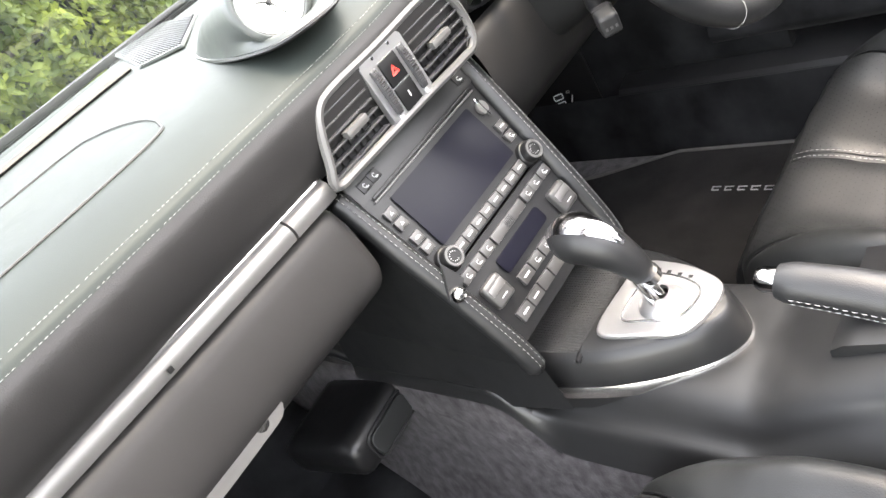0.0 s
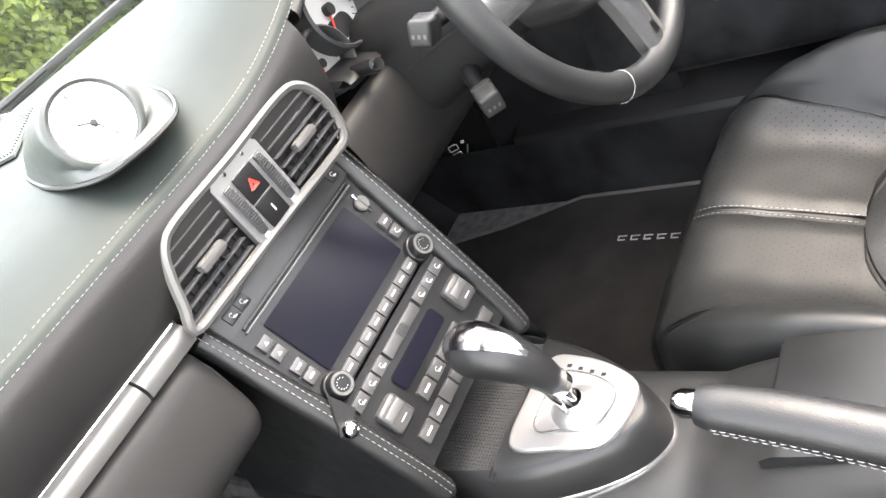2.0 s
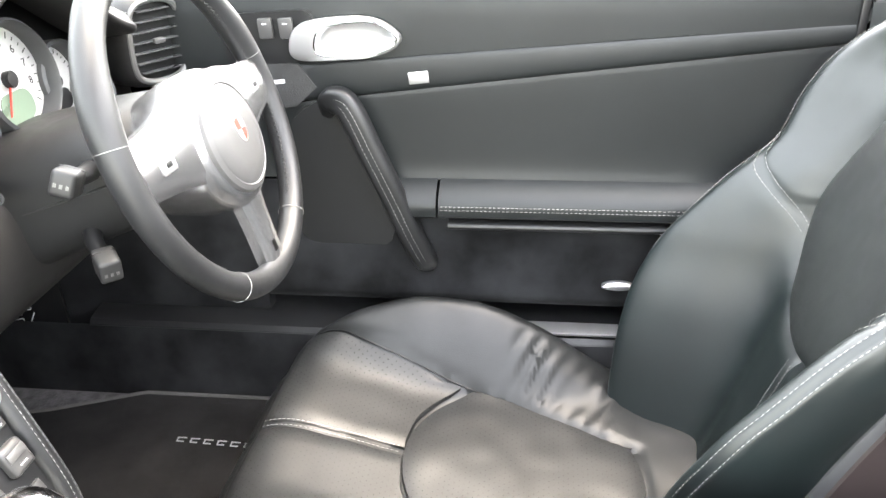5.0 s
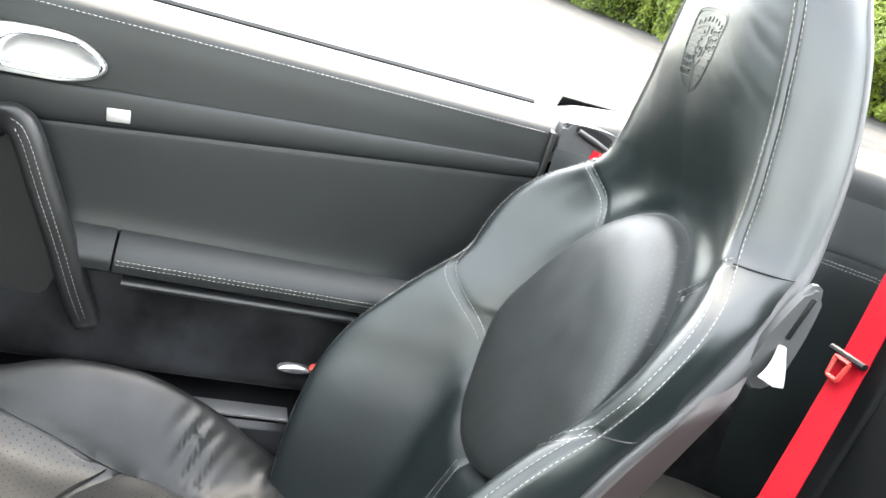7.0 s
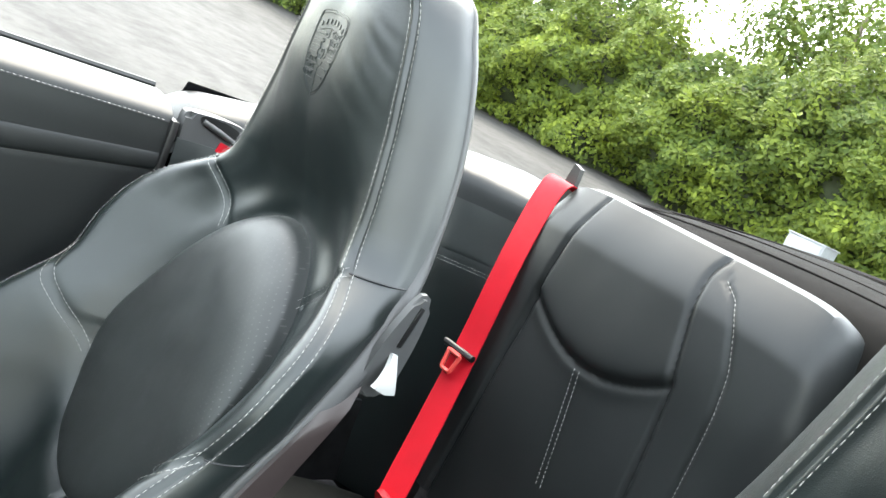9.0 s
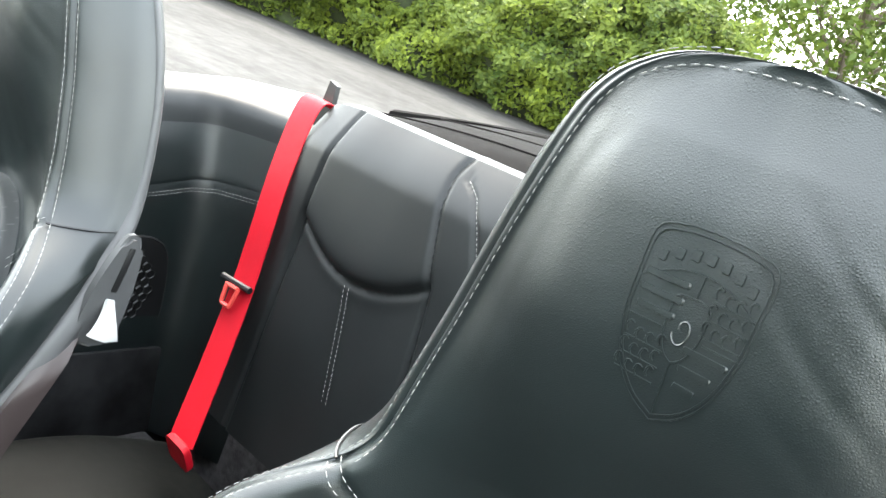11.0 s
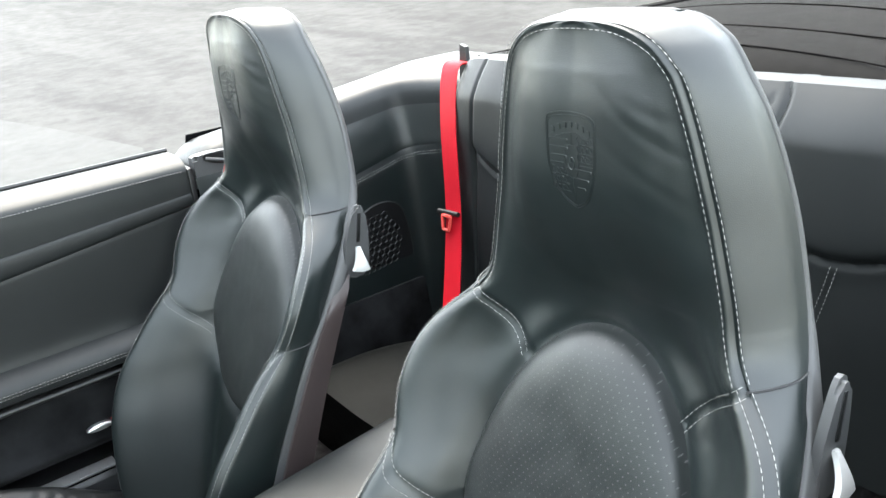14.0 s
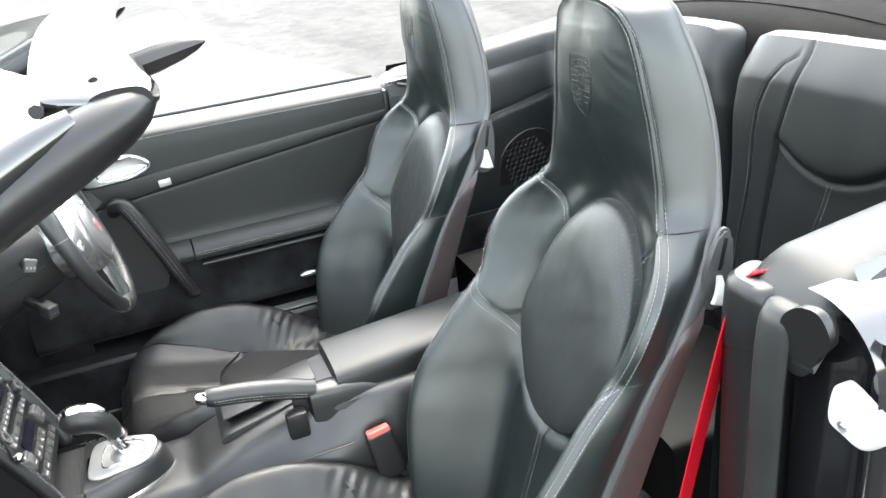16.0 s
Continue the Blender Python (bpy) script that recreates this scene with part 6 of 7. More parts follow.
# paler grey than the moulding, to draw the slot's reflection
part("fairing_slot", prism(smooth_loop([(-0.055, -0.007), (-0.05, 0.006), (0.04, 0.008), (0.06, 0.0), (0.04, -0.009)], 40), 0.002, plane((-0.0885, -0.605, 0.566), (0, -1, -0.06), (0, -0.06, 1)), 0.0008), SHELL, fair, "shallow slot with its reflection in the pale colour")
part("lever_well", box((0.030, 0.040, 0.055), (-0.080, -0.470, 0.556), 0.008), BLACK_PLASTIC, console, "black well below the handbrake")
# raised deck beside the lever
rings = []
for y in np.linspace(-0.330, -0.565, 20):
    f = (-0.330 - y) / 0.235
    z = 0.540 + 0.050 * f - 0.006 * max(0, 1 - f / 0.06) ** 2
    rings.append([(x, y, zz) for x, zz in spline([(-0.028, z - 0.05), (-0.027, z - 0.008), (-0.020, z), (0.03, z + 0.001), (0.085, z), (0.098, z - 0.006), (0.103, z - 0.06)], 24)])
deck = part("console_deck", loft(rings, closed=False, caps=(True, True)), PLASTIC, console, "satin deck beside the handbrake")
# armrest box behind the lever
rings = []
for y in np.linspace(-0.56, -0.98, 24):
    s = (-0.56 - y) / 0.42
    z = 0.628 + 0.030 * s
    w = 0.083 - 0.004 * s
    rings.append([(x + 0.012, y, zz) for x, zz in spline([(-w, 0.52), (-w - 0.003, z - 0.03), (-w + 0.010, z - 0.006), (-0.03, z + 0.002), (0.03, z + 0.002), (w - 0.010, z - 0.006), (w + 0.003, z - 0.03), (w, 0.52)], 28)])
part("armrest_lid", loft(rings, caps=(True, True)), DOOR_LEATHER, console, "padded grey leather armrest lid")
part("deck_lid", box((0.084, 0.19, 0.003), (0, 0, 0), 0.0014, plane((0.040, -0.435, 0.5758), (1, 0, 0), (0, 0.9852, -0.1714))), BLACK_PLASTIC, deck, "black lid let into the deck")

# ---- driver's door ----
door = thing("driver_door", "closed black leather door panel with grab handle and armrest", "car door")
YD = np.linspace(0.06, -0.945, 60)


def line1(y):
    return 0.889 + (0.93 - 0.889) * (-0.35 - y) / 0.58


def line2(y):
    return 0.822 + (0.901 - 0.822) * (-0.19 - y) / 0.74


def strip(name, fn, mat, label="", ys=YD, parent=None, n=16):
    return part(name, loft([[(x, y, z) for x, z in spline(fn(y), n)] for y in ys], closed=False), mat, parent or door, label)


strip("waist_roll", lambda y: [(0.80, 0.965), (0.80, 0.992), (0.785, 0.999), (0.74, 0.999), (0.71, 0.994), (0.690, 0.984), (0.6835, 0.974)], DOOR_LEATHER, "padded leather waist roll")
strip("upper_panel", lambda y: [(0.684, 0.975), (0.6815, 0.95), (0.681, 0.92), (0.681, line1(y))], DOOR_LEATHER)
strip("middle_band", lambda y: [(0.686, line1(y) + 0.001), (0.680, line1(y) - 0.003), (0.678, 0.5 * (line1(y) + line2(y))), (0.680, line2(y) + 0.003), (0.687, line2(y) - 0.001)], DOOR_LEATHER, "narrow leather band")
strip("main_panel", lambda y: [(0.686, line2(y) - 0.001), (0.683, line2(y) - 0.006), (0.684, 0.78), (0.684, 0.72), (0.680, 0.695)], DOOR_LEATHER)
rows = [np.array([(0.6835, y, 0.976) for y in np.linspace(0.05, -0.94, 40)])]
part("stitching", sewn(rows, [(-1, 0, 0.3)], r=0.0004), THREAD, door)
for nm, y0, y1 in (("armrest_pad", -0.372, -0.945), ("armrest_cap", -0.30, -0.368)):
    ys = np.linspace(y0, y1, 30)
    rings = [[(x, y, z) for x, z in spline([(0.690, 0.700), (0.672, 0.694), (0.652, 0.682), (0.641, 0.669), (0.640, 0.656), (0.646, 0.645), (0.69, 0.641)], 18)] for y in ys]
    part(nm, loft(rings, caps=(True, True)), DOOR_LEATHER, door, "padded leather armrest")
part("stitching", sewn([np.array([(0.640, y, 0.6665 - o) for y in np.linspace(-0.375, -0.94, 20)]) for o in (0, 0.006)], [(-1, 0, 0.3)] * 2, r=0.0004), THREAD, door)
strip("pocket_lid", lambda y: [(0.69, 0.639), (0.655, 0.635), (0.652, 0.623), (0.69, 0.617)], PLASTIC, "thin pocket lid", np.linspace(-0.385, -0.945, 10))
strip("lower_panel", lambda y: [(0.684, 0.69), (0.682, 0.64), (0.678, 0.58), (0.674, 0.52), (0.668, 0.49), (0.69, 0.47)], SUEDE, "dark suede lower door panel")
# grab handle
gpath = spline([(0.672, -0.208, 0.810), (0.656, -0.218, 0.829), (0.645, -0.243, 0.822), (0.643, -0.275, 0.748), (0.647, -0.302, 0.680), (0.655, -0.326, 0.612), (0.670, -0.343, 0.562), (0.684, -0.348, 0.548)], 50)
rings = []
gt = np.gradient(gpath, axis=0)
gt /= np.linalg.norm(gt, axis=1)[:, None]
for k in range(50):
    wide = 0.0185 * min(1, 0.55 + 0.09 * min(k, 49 - k))
    side = np.cross(gt[k], (1.0, 0, 0))
    side /= np.linalg.norm(side)
    outw = np.cross(side, gt[k])
    outw *= -np.sign(outw[0])
    rings.append([gpath[k] + side * a * wide + outw * b * 0.016 for a, b in rounded(2, 2, 0.55, 4)])
gh = part("grab_handle", loft(rings, caps=(True, True)), WRAP, door, "stitched leather grab handle")
rows = [np.array([gpath[k] + np.array([-0.0162, 0, 0]) + np.cross(gt[k], (1.0, 0, 0)) * o for k in range(4, 47)]) for o in (-0.0045, 0.0045)]
part("stitching", sewn(rows, [(-1, 0, 0.2)] * 2, r=0.0004, lift=0.0005), THREAD, gh)
part("handle_scoop", prism(smooth_loop([(-0.07, -0.12), (-0.085, 0.0), (-0.06, 0.10), (0.02, 0.11), (0.05, 0.05), (0.08, -0.08), (0.06, -0.13)], 60), 0.006, plane((0.684, -0.215, 0.705), (0, -1, 0), (0, 0, 1)), 0.004), PLASTIC, door, "dished backing of the handle")
# pull handle with its bright bezel
bz = smooth_loop([(-0.075, -0.024), (-0.082, 0.004), (-0.06, 0.028), (0.0, 0.034), (0.05, 0.028), (0.082, 0.004), (0.075, -0.014), (0.04, -0.026), (0.0, -0.028)], 70)
dm = plane((0.676, -0.240, 0.913), (0, -1, 0.05), (0, 0.05, 1))
rings = [[dm @ Vector((x * k, y * k, z)) for x, y in bz] for k, z in ((1.0, 0.0), (1.0, 0.007), (0.975, 0.0105), (0.94, 0.0115))]
for k, z in ((0.74, 0.0115), (0.715, 0.0095), (0.69, 0.004), (0.62, -0.001), (0.45, -0.003), (0.2, -0.0035)):
    rings.append([dm @ Vector((x * k + 0.017, y * k * 1.05 + 0.001, z)) for x, y in bz])
bez = part("pull_bezel", loft(rings, caps=(False, True)), ALUMINIUM, door, "silver dished pull surround")
part("pull_rim", tube([dm @ Vector((x * 0.73 + 0.017, y * 0.73 * 1.05 + 0.001, 0.0115)) for x, y in bz], 0.0014, 6, closed=True), CHROME, bez)

part("switch_panel", prism(rounded(0.14, 0.075, 0.012), 0.007, plane((0.684, -0.125, 0.915), (0, -1, 0.05), (0, 0.05, 1)), 0.003), BLACK_PLASTIC, door)
for y in (-0.123, -0.154):
    sw = part("window_switch", box((0.022, 0.030, 0.008), (0, 0, 0.010), 0.004, plane((0.684, y, 0.930), (0, -1, 0.05), (0, 0.05, 1))), BUTTON, door, "grey window switch")
    part("legend", box((0.007, 0.002, 0.0006), (0, 0.007, 0.0141), 0, plane((0.684, y, 0.930), (0, -1, 0.05), (0, 0.05, 1))), MARK, sw)
part("lock_pin", box((0.030, 0.018, 0.004), (0, 0, 0), 0.002, plane((0.677, -0.345, 0.857), (0, -1, 0.1), (0, 0.1, 1))), ALUMINIUM, door, "small silver tab")
part("speaker_mesh", prism([(-0.05, -0.04), (-0.05, 0.04), (0.03, 0.035), (0.055, 0.0), (0.02, -0.03)], 0.003, plane((0.680, -0.135, 0.842), (0, -1, 0), (0, 0, 1)), 0.001), GREY_MESH, door, "fine speaker mesh")
part("mesh_badge", box((0.026, 0.006, 0.001), (0, 0.02, 0.0035), 0, plane((0.680, -0.13, 0.83), (0, -1, 0.1), (0, 0.1, 1))), MARK, door)
part("outer_skin", loft([[(x, y, z) for x, z in spline([(0.80, 0.99), (0.845, 0.955), (0.885, 0.85), (0.895, 0.70), (0.885, 0.5), (0.84, 0.30)], 16)] for y in np.linspace(0.10, -0.955, 16)], closed=False), PAINT, door, "gloss black outer skin")
part("door_edge", box((0.20, 0.012, 0.50), (0.775, -0.948, 0.73), 0.004), BLACK_PLASTIC, door)
part("window_seal", tube([(0.802, y, 1.0) for y in np.linspace(0.05, -0.95, 12)], 0.005, 6), RUBBER, door)
# reflector at the door's foot
ref = thing("courtesy_light", "small silver and red courtesy light on the door", "courtesy light")
part("lens", loft([[(0.674 - 0.010 * math.cos(t), -0.655 + 0.026 * s, 0.520 + 0.009 * math.sin(t) * math.sqrt(max(0.02, 1 - s * s))) for t in np.linspace(-1.57, 1.57, 8)] for s in np.linspace(-1, 1, 14)], closed=False), ALUMINIUM, ref)
part("red_lens", loft([[(0.673 - 0.010 * math.cos(t), -0.690 + 0.012 * s, 0.525 + 0.008 * math.sin(t) * math.sqrt(max(0.02, 1 - s * s))) for t in np.linspace(-1.57, 1.57, 8)] for s in np.linspace(-1, 1, 10)], closed=False), RED_PLASTIC, ref)
# sills
for sx in (-1, 1):
    sill = thing("door_sill", "black door sill with a silver tread strip", "sill", "door sills")
    part("body", loft([[(sx * x, y, z) for x, z in ((0.628, 0.430), (0.635, 0.440), (0.66, 0.445), (0.78, 0.445), (0.83, 0.42), (0.84, 0.15))] for y in np.linspace(0.25, -1.0, 12)], closed=False), BLACK_PLASTIC, sill)
    part("inner_trim", loft([[(sx * x, y, z) for x, z in ((0.605, 0.185), (0.618, 0.38), (0.629, 0.432))] for y in np.linspace(0.64, -1.0, 12)], closed=False), SUEDE, sill, "dark carpeted sill side")
    part("tread_strip", box((0.035, 0.34, 0.006), (sx * 0.648, -0.49, 0.449), 0.003), ALUMINIUM, sill, "silver tread strip")

# ---- sun visor, swung up over the header ----
visor = thing("sun_visor", "dark leather sun visor on the windscreen header", "sun visor")
rings = []
for y, t in ((-0.338, 0.010), (-0.35, 0.014), (-0.375, 0.014), (-0.40, 0.011), (-0.415, 0.007), (-0.423, 0.002)):
    z = 1.304 + 0.20 * (-0.338 - y)
    rings.append([(-0.37 + x, y, z + t * c) for x, c in spline([(-0.19, 0), (-0.185, 0.8), (-0.16, 1), (0, 1), (0.16, 1), (0.185, 0.8), (0.19, 0), (0.185, -0.8), (0.16, -1), (0, -1), (-0.16, -1), (-0.185, -0.8)], 40)])
part("board", loft(rings, caps=(True, True)), DASH_FACE, visor)

# ---- rear cabin ----
for sx, nm in ((1, "quarter_panel"), (-1, "quarter_panel")):
    q = thing(nm, "black leather rear side panel with a speaker grille", "side panel", "rear side panels")
    ys = np.linspace(-0.955, -1.75, 30)

    def top(y):
        return 1.000 + 0.066 * float(np.clip((-y - 1.0) / 0.6, 0, 1))

    def crease(y):
        return 0.845 + 0.10 * (-y - 1.2) / 0.5
    def bend(y):
        """How far the panel turns inwards behind the speaker."""
        return (0.21 if sx > 0 else 0.04) * float(np.clip((-y - 1.455) / 0.10, 0, 1)) ** 1.6

    def roll_top(y):
        return top(y) - 0.060 * max(0.0, (y + 1.02) / 0.08) ** 2
    rings = [[(sx * x, y, z) for x, z in spline([(0.83, roll_top(y) - 0.02), (0.815, roll_top(y) + 0.006), (0.76, roll_top(y) + 0.012), (0.71 - 0.6 * bend(y), roll_top(y) + 0.006), (0.69 - bend(y), roll_top(y) - 0.012), (0.682 - bend(y), min(top(y) - 0.05, roll_top(y) - 0.03))], 16)] for y in np.r_[np.linspace(-0.938, -1.02, 12), ys[4:]]]
    part("waist_roll", loft(rings, closed=False, caps=(True, False)), DOOR_LEATHER, q, "padded leather waist roll")
    part("upper_panel", loft([[(sx * (x - bend(y)), y, z) for x, z in spline([(0.682, top(y) - 0.05), (0.672, 0.95), (0.664, crease(y) + 0.01), (0.668, crease(y))], 12)] for y in ys], closed=False), LEATHER, q)
    part("lower_panel", loft([[(sx * (x - bend(y)), y, z) for x, z in spline([(0.668, crease(y)), (0.660, crease(y) - 0.008), (0.655, 0.72), (0.648, 0.58), (0.66, 0.40)], 14)] for y in ys], closed=False), LEATHER, q)
    part("stitching", sewn([np.array([(sx * (0.659 - bend(y)), y, crease(y) - 0.007 - o) for y in np.linspace(-1.0, -1.7, 20)]) for o in (0, 0.006)], [(-sx, 0, 0)] * 2, r=0.0004), THREAD, q)
    sp = plane((sx * 0.655, -1.345, 0.675), (0, -1, 0.12), (0, 0.12, 1)) if sx > 0 else plane((sx * 0.655, -1.345, 0.675), (0, 1, -0.12), (0, 0.12, 1))
    so = smooth_loop([(-0.10, -0.13), (-0.10, -0.02), (-0.07, 0.075), (0.0, 0.115), (0.065, 0.105), (0.090, 0.06), (0.085, -0.06), (0.04, -0.15), (-0.05, -0.17)], 60)
    if sx < 0:
        so = [(-x, y) for x, y in so][::-1]
    spk = part("speaker_panel", prism([tuple(p) for p in so], 0.005, sp, 0.002), BLACK_PLASTIC, q, "black speaker panel")
    part("speaker_rim", tube([sp @ Vector((x, y, 0.003)) for x, y in so], 0.0028, 6, closed=True), PLASTIC, q)
    bm = bmesh.new()
    so2 = np.array(so)
    for i in range(9):
        for j in range(9):
            x, y = -0.065 + 0.0165 * i + 0.00825 * (j % 2), -0.03 + 0.0145 * j
            if (np.hypot((x + 0.005) / 0.075, (y - 0.02) / 0.095)) < 0.9:
                xx = x if sx > 0 else -x
                tube([sp @ Vector((xx + 0.0085 * math.cos(a), y + 0.0085 * math.sin(a), 0.0055)) for a in np.arange(6) * math.pi / 3 + math.pi / 6], 0.0008, 4, closed=True, bm=bm)
    part("honeycomb", bm, BLACK_PLASTIC, spk, "honeycomb grille")
    part("suede_foot", box((0.02, 0.62, 0.24), (sx * 0.652, -1.33, 0.46), 0.006), SUEDE, q, "dark suede side trim")

# rear bench cushions and backs
REAR_T = (0.0, 0.30, 0.44, 0.67, 0.77, 0.86, 0.92, 0.955, 1.0)
REAR_INNER = (-0.142, -0.138, -0.132, -0.119, -0.105, -0.092, -0.085, -0.082, -0.089)
REAR_SEWN = (-0.205, -0.198, -0.188, -0.182, -0.173, -0.152, -0.130, -0.100, -0.089)
REAR_OUTER = (0.145, 0.143, 0.142, 0.138, 0.134, 0.130, 0.127, 0.126, 0.124)
for sx in (1, -1):
    rs = thing("rear_bench_seat", "small black leather rear seat with folding back", "rear seat", "rear seats")
    cx = 0.200 if sx > 0 else -0.387

    def bx(s, t):
        """The back's face: s across (-1 to 1, outwards), t up (0 to 1)."""
        u = -0.020 + 0.270 * s
        w = 0.270 * 0.10 * max(0, t - 0.75) * 4 * abs(s) ** 6
        z = 0.60 + 0.530 * t - 0.045 * abs(s) ** 8 * t
        y = -1.375 - 0.045 * t - 0.11 * max(0, t - 0.86) ** 1.5 * 6 - 0.018 * abs(s) ** 4 - 0.06 * abs(s) ** 14
        ua, uc = np.interp(t, REAR_T, REAR_INNER), np.interp(t, REAR_T, REAR_OUTER)
        # the raised upper pad ends in a hanging curve between the two seams
        d = t - (0.582 + 0.095 * ((u - 0.008) / 0.13) ** 2)
        inside = 1 / (1 + math.exp(-(u - ua) / 0.004)) / (1 + math.exp((u - uc) / 0.004))
        y += inside * (0.014 / (1 + math.exp(-d / 0.016)) - 0.007 * math.exp(-((d / 0.016) ** 2))) + 0.012 * (1 - inside) / (1 + math.exp((0.64 - t) / 0.06))
        y -= 0.006 * math.exp(-(((u - ua) / 0.0042) ** 2)) + 0.007 * math.exp(-(((u - uc) / 0.0042) ** 2))
        ub = np.interp(t, REAR_T, REAR_SEWN)
        if t < 0.955:
            y -= 0.004 * math.exp(-(((u - ub) / 0.004) ** 2))
        return (cx + sx * (u - math.copysign(w, s)), y + 0.002 * noise.noise((s * 4, t * 4, sx)), z)
    S = np.linspace(-1, 1, 181)
    rings = []
    for t in np.r_[np.linspace(0, 0.95, 110), 0.97, 0.985, 1.0]:
        rings.append([bx(s, t) for s in S])
    topr = rings[-1]
    rings.append([(x, y - 0.03, z + 0.004) for x, y, z in topr])
    rings.append([(x, y - 0.07, z - 0.004) for x, y, z in topr])
    rings.append([(x, y - 0.10, 0.60) for x, y, z in topr])
    part("seat_back", loft(rings, closed=False), DOOR_LEATHER, rs, "padded leather back")
    on_face = lambda u, t: Vector(bx((u + 0.020) / 0.270, t)) + Vector((0, 0.0016, 0))
    lines = [np.array([on_face(np.interp(t, REAR_T, REAR_SEWN) - 0.004, t) for t in np.r_[np.linspace(0.10, 0.86, 30), np.linspace(0.87, 0.955, 10)]])]
    lines += [np.array([on_face(0.013 + o - 0.12 * (0.58 - t), t) for t in np.linspace(0.26, 0.575, 16)]) for o in (-0.0045, 0.0045)]
    part("stitching", sewn(lines, [(0, 1, 0.2)] * len(lines), r=0.00042), THREAD, rs, "pale stitching")
    rings = []
    for y in np.linspace(-1.02, -1.38, 24):
        s = (-1.02 - y) / 0.36
        z = 0.555 - 0.05 * s + 0.02 * math.sin(s * 3.1)
        rings.append([(sx * 0.29 + x, y, zz) for x, zz in spline([(-0.19, 0.40), (-0.192, z - 0.03), (-0.17, z - 0.004), (-0.09, z - 0.006), (0, z - 0.009), (0.09, z - 0.006), (0.17, z - 0.004), (0.192, z - 0.03), (0.19, 0.40)], 36)])
    part("seat_cushion", loft(rings, caps=(True, True)), REAR_LEATHER, rs, "dished leather rear cushion")
solo("rear_tunnel", box((0.14, 0.42, 0.22), (0, -1.18, 0.42), 0.02), CARPET, "dark carpeted rear tunnel", "floor", kind="structure")
solo("rear_floor", box((1.32, 0.55, 0.20), (0, -1.20, 0.30), 0.01), CARPET, "dark carpeted rear floor", "floor", kind="structure")
solo("rear_bulkhead", box((1.40, 0.05, 0.82), (0, -1.565, 0.60), 0.004), CARPET, "dark carpeted rear bulkhead", "wall", kind="structure")


def webbing(points, width, side, name="webbing"):
    """A flat strap along the points; side: its width's direction."""
    p = spline(points, 40)
    sd = np.asarray(side, float)
    rings = []
    t = np.gradient(p, axis=0)
    for q, d in zip(p, t):
        d = d / np.linalg.norm(d)
        a = sd - d * (sd @ d)
        a /= np.linalg.norm(a)
        n = np.cross(d, a) * 0.0009
        rings.append([q - a * width / 2 + n, q + a * width / 2 + n, q + a * width / 2 - n, q - a * width / 2 - n])
    return loft(rings, caps=(True, True))


belt = thing("rear_seat_belt", "red rear seat belt with a sliding tongue", "seat belt", "red seat belts")
part("webbing", webbing([(0.425, -1.475, 1.105), (0.422, -1.458, 1.118), (0.418, -1.425, 1.105), (0.409, -1.400, 1.0), (0.396, -1.382, 0.83), (0.364, -1.340, 0.71), (0.322, -1.285, 0.600)], 0.049, (1, 0, 0.05)), BELT, belt, "bright red webbing")
part("belt_anchor", pillow(rounded(0.050, 0.050, 0.012), 0.012, plane((0.318, -1.280, 0.590), (1, 0, 0.05), (0.4, 0.45, 0.9)), 0.005), BELT, belt, "stitched red belt end")
part("tongue_bar", tube([(0.368, -1.372, 0.822), (0.435, -1.372, 0.818)], 0.0055, 8), BLACK_PLASTIC, belt, "dark tongue bar")
tq = [(0.387, -1.366, 0.815), (0.415, -1.366, 0.814), (0.411, -1.361, 0.785), (0.391, -1.361, 0.785)]
part("tongue", tube(even([*tq, tq[0]], 0.004), 0.0035, 6), RED_PLASTIC, belt, "red buckle tongue")
part("belt_guide", prism([(-0.014, -0.03), (-0.010, 0.04), (0.006, 0.045), (0.016, -0.03)], 0.014, plane((0.43, -1.47, 1.105), (1, 0, 0), (0, 0, 1)), 0.004), PLASTIC, belt, "grey belt guide")
